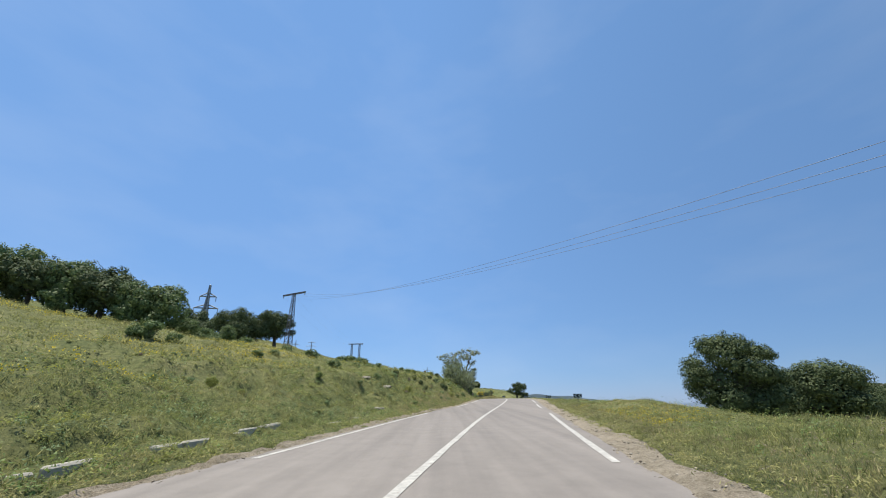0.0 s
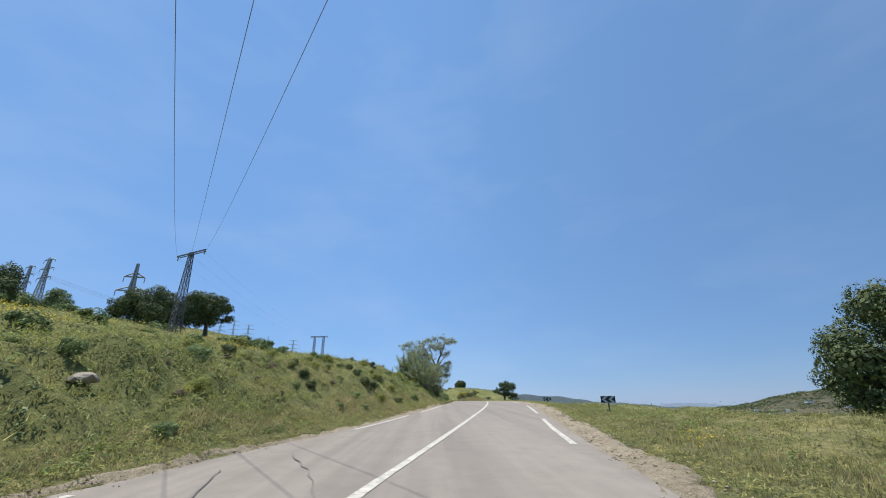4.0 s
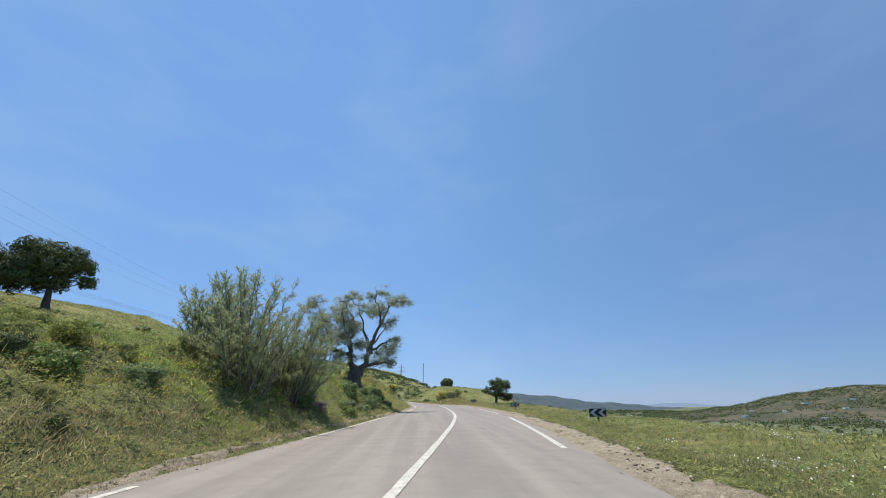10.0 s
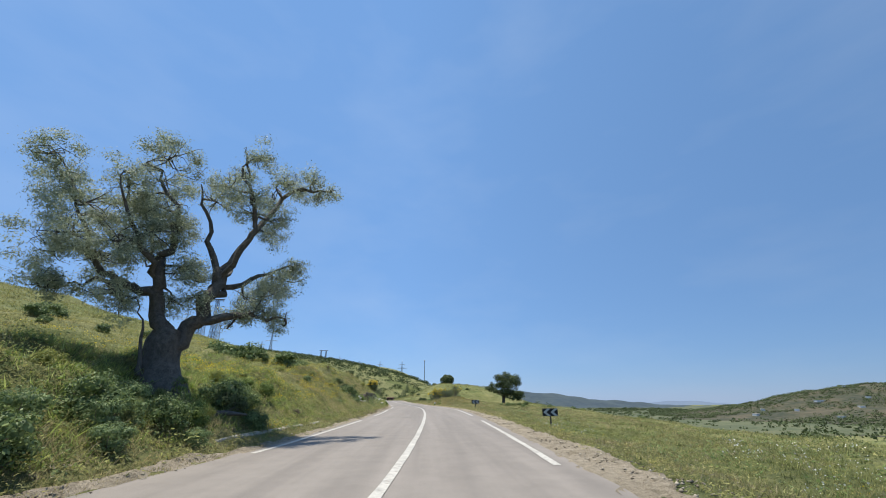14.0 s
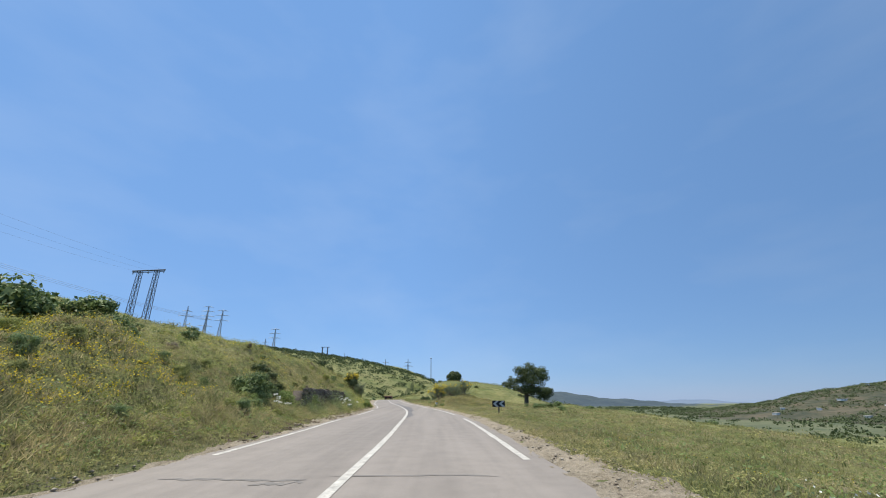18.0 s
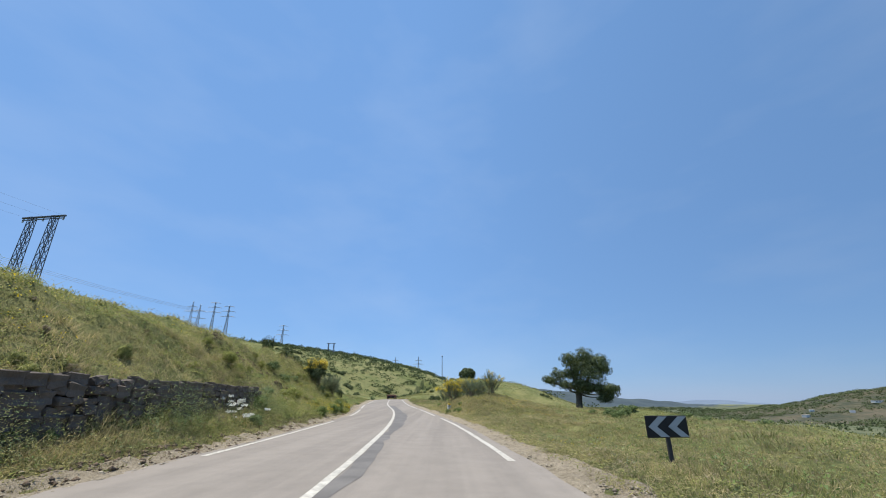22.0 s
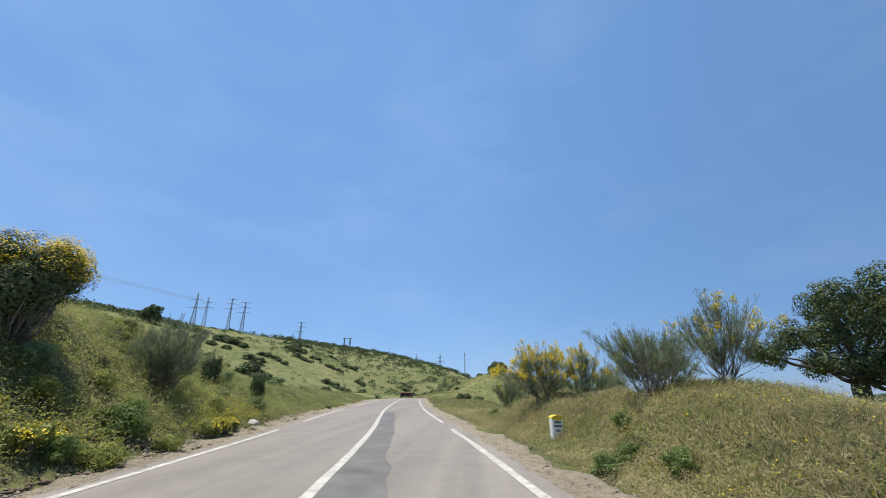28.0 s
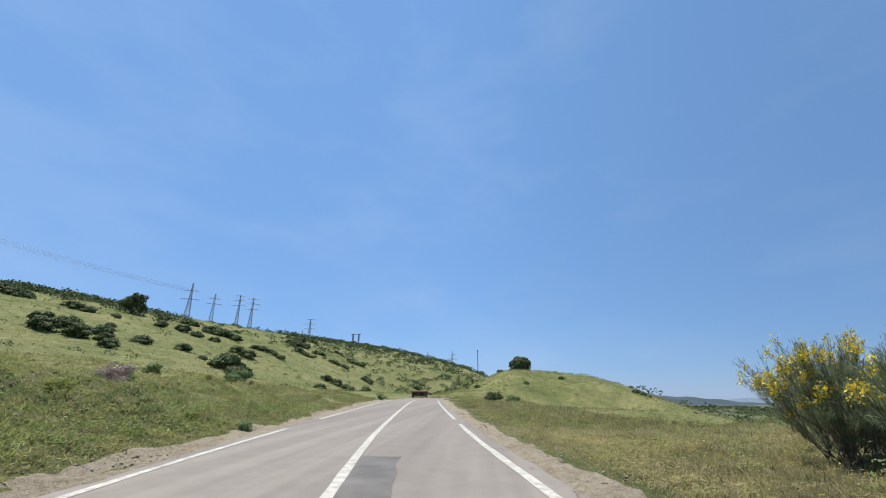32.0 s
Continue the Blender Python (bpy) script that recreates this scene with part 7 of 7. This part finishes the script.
YF = "small yellow wild flowers in the roadside grass"
flowers("yellow_flowers", YF, 800, 6.5, 18, 0, 36, 0.036, 0.16, 501, PETAL, 0.25, 6, 1.2)
flowers("yellow_flowers", YF, 320, 5.8, 22, 42, 150, 0.036, 0.2, 502, PETAL, 0.6, 5, 1.3)
flowers("yellow_flowers", "yellow wild flowers on the grassy bank", 2600, -12, -40, 0, 60, 0.06, 0.22, 503, PETAL, 0.25, 5)
flowers("yellow_flowers", "yellow wild flowers on the grassy bank", 1500, -9, -34, 85, 165, 0.055, 0.22, 504, PETAL, 0.4, 5)
flowers("yellow_flowers", "drift of yellow wild flowers on the sunlit slope", 2400, -7, -17, 97, 120, 0.045, 0.18, 509, PETAL, -0.1, 6)
flowers("yellow_flowers", YF, 700, -5.0, -9, 55, 95, 0.035, 0.16, 505, PETAL, 0.1, 5)
flowers("yellow_flowers", "small yellow wild flowers on the mound", 1000, 5.4, 14, 150, 184, 0.032, 0.15, 506, PETAL, 0.0, 6)
flowers("yellow_flowers", "yellow flowers at the foot of the bank", 420, -4.8, -6.2, 152, 172, 0.036, 0.3, 508, PETAL, 0.0, 8)
flowers("white_daisies", "white daisies in the field", 420, 6.5, 16, 55, 110, 0.045, 0.22, 507, PETALW, 0.3, 3)


def umbel(x, y, h, seed):
    rng = np.random.default_rng(seed)
    ob = thing("umbel_flower", (x, y, ground_z(x, y)), "tall weed with flat white flower heads by the wall", "flower", "white umbels")
    stems, heads = [], []
    for k in range(3):
        t = Vector((rng.normal() * 0.30, rng.normal() * 0.30, h * rng.uniform(0.7, 1.05)))
        stems.append(((0, 0, 0), t, 0.012, 0.006))
        a = rng.uniform(0, 6.28, 60)
        r = 0.11 * np.sqrt(rng.uniform(0, 1, 60))
        heads.append(np.column_stack([t.x + r * np.cos(a), t.y + r * np.sin(a), t.z + 0.02 * rng.normal(size=60)]))
    V, F = tubes(stems, 4)
    part("stem", mesh_of("stem", V, F, LEAF_WEED), None, ob)
    for hpts in heads:
        V, F = leaf_quads(hpts, 0.04, rng, 1.0, jitter=0.4)
        part("flower_head", mesh_of("flower_head", V, F, PETALW), None, ob)


for k, (x, y, h) in enumerate(((5.3, 138.9, 0.7), (5.1, 139.2, 0.75), (5.6, 139.0, 0.65), (5.8, 139.3, 0.6), (6.1, 139.2, 0.6), (5.45, 139.5, 0.75), (6.0, 138.8, 0.55), (5.5, 122.4, 0.6), (5.4, 122.9, 0.55), (5.7, 123.2, 0.5))):
    umbel(x, y, h, 600 + k)


# eroded ledges of bare earth on the bank
def ledge(y0, u0, y1, u1, seed, n=70):
    rng = np.random.default_rng(seed)
    forms = [rock_mesh("clod", seed + i, (0.30, 0.20, 0.10), EARTH) for i in range(3)]
    V, F, m = [], [], 0
    for i in range(n):
        t = rng.uniform(0, 1)
        s = S_AT(y0 + (y1 - y0) * t)
        u = u0 + (u1 - u0) * t + rng.normal() * 0.30
        x = float(np.interp(s, LEN, LINE[:, 0]) + np.interp(s, LEN, NRM[:, 0]) * u)
        y = float(np.interp(s, LEN, LINE[:, 1]) + np.interp(s, LEN, NRM[:, 1]) * u)
        M = np.array(pose(x, y, ground_z(x, y) - 0.02, rng.normal() * 20, rng.normal() * 20, rng.uniform(0, 360)) @ Matrix.Scale(0.18 + 0.45 * rng.uniform(0, 1) ** 2, 4))
        me = forms[i % 3]
        co = np.array([v.co for v in me.vertices])
        V.append(co @ M[:3, :3].T + M[:3, 3])
        F.append(np.array([p.vertices[:] for p in me.polygons]) + m)
        m += len(co)
    tagged(new("earth_ledge", mesh_of("earth_ledge", np.concatenate(V), np.concatenate(F), EARTH)), "eroded ledge of bare brown earth on the bank", "earth", kind="stuff")


def earth_scar(y0, u0, y1, u1, wide, seed):
    """A slip of bare earth: a lumpy, torn sheet that stands a little out of the turf."""
    rng = np.random.default_rng(seed)
    n, m = 44, 9
    t, c = np.meshgrid(np.linspace(0, 1, n), np.linspace(-1, 1, m), indexing="ij")
    half = wide * (0.35 + 0.65 * np.sin(np.pi * t) ** 0.6) * (0.7 + 0.6 * lattice_noise(t.ravel() * 9 + seed, c.ravel() * 0 + 3)).reshape(n, m)
    s_ = S_AT(y0) + (S_AT(y1) - S_AT(y0)) * t + 0.5 * c * half + rng.normal(size=(n, m)) * 0.05
    u_ = u0 + (u1 - u0) * t + 0.8 * c * half + rng.normal(size=(n, m)) * 0.05
    x = (np.interp(s_, LEN, LINE[:, 0]) + np.interp(s_, LEN, NRM[:, 0]) * u_).ravel()
    y = (np.interp(s_, LEN, LINE[:, 1]) + np.interp(s_, LEN, NRM[:, 1]) * u_).ravel()
    z = height(x, y) + ((1 - c ** 4) * 0.44 - 0.12).ravel() + (lattice_noise(x * 4, y * 4) - 0.5) * 0.26 + rng.normal(size=n * m) * 0.02
    q = (np.arange(n - 1)[:, None] * m + np.arange(m - 1)[None, :]).ravel()
    tagged(new("earth_slip", mesh_of("earth_slip", np.column_stack([x, y, z]), np.stack([q, q + 1, q + m + 1, q + m], 1), EARTH)), "torn slip of bare dark brown earth on the bank", "earth", kind="stuff")


earth_scar(147.4, -10.7, 150.2, -9.4, 0.44, 831)
earth_scar(149.6, -9.9, 151.9, -7.7, 0.44, 832)
earth_scar(150.9, -10.1, 153.0, -8.9, 0.2, 833)
ledge(146.4, -10.7, 151.2, -8.6, 811, 150)
ledge(147.6, -9.0, 150.2, -8.0, 812, 70)
ledge(148.2, -8.7, 150.6, -7.6, 815, 90)
ledge(147.6, -7.4, 150.2, -6.6, 816, 90)
ledge(146.2, -6.2, 148.6, -5.8, 817, 60)
ledge(150.8, -8.1, 153.6, -7.4, 818, 50)
ledge(153.4, -5.9, 155.6, -5.6, 819, 40)
ledge(163.6, 7.5, 165.6, 6.5, 813, 60)
ledge(34, -8.6, 44, -10.5, 814, 40)

# small stones and clods on the verges
def loose_stones(name, label, rows, seed, material):
    """rows: count, nearest and farthest offset, start, end, smallest and largest radius."""
    rng = np.random.default_rng(seed)
    base = np.array([(1, 0, 0), (-1, 0, 0), (0, 1, 0), (0, -1, 0), (0, 0, 1), (0, 0, -1)], dtype=float)
    tri = np.array([(0, 2, 4), (2, 1, 4), (1, 3, 4), (3, 0, 4), (2, 0, 5), (1, 2, 5), (3, 1, 5), (0, 3, 5)])
    Vs = []
    for n, u0, u1, y0, y1, r0, r1 in rows:
        P, u, s = scatter(n, u0, u1, y0, y1, rng)
        keep = lattice_noise(P[:, 0] * 1.3 + seed, P[:, 1] * 1.3) + rng.normal(size=n) * 0.15 > 0.42
        P = P[keep]
        r = (r0 + (r1 - r0) * rng.uniform(0, 1, len(P)) ** 3)[:, None, None]
        w = rng.uniform(0, 2 * math.pi, len(P))
        turn = np.stack([np.stack([np.cos(w), -np.sin(w), 0 * w], 1), np.stack([np.sin(w), np.cos(w), 0 * w], 1), np.stack([0 * w, 0 * w, 0 * w + 1], 1)], 1)
        shape = base[None] * rng.uniform(0.55, 1.25, (len(P), 6, 1)) * np.array([1.2, 0.9, 0.6])
        Vs.append(P[:, None] + np.array([0, 0, 0.045]) + np.einsum("nij,nkj->nki", turn, shape) * r)
    V = np.concatenate(Vs)
    F = (np.arange(len(V))[:, None, None] * 6 + tri[None]).reshape(-1, 3)
    tagged(new(name, mesh_of(name, V.reshape(-1, 3), F, material)), label, "gravel", kind="stuff")


loose_stones("gravel", "loose pale stones and clods on the gravel verge", ((9000, 3.85, 5.2, 0, 215, 0.008, 0.03), (5200, 3.95, 5.2, 40, 130, 0.015, 0.06), (1500, 3.9, 5.0, 0, 40, 0.015, 0.05), (1500, 3.6, 4.6, 130, 200, 0.015, 0.05)), 23, CHIP)
loose_stones("gravel", "loose stones and clods on the narrow verge below the bank", ((3000, -4.0, -4.8, 0, 215, 0.008, 0.03), (3600, -3.95, -4.8, 104, 182, 0.015, 0.06), (900, -4.4, -4.9, 20, 104, 0.012, 0.04)), 24, CHIP)
loose_stones("clods", "dark broken earth along the foot of the bank", ((2600, -4.2, -5.2, 112, 176, 0.025, 0.10),), 25, EARTH)
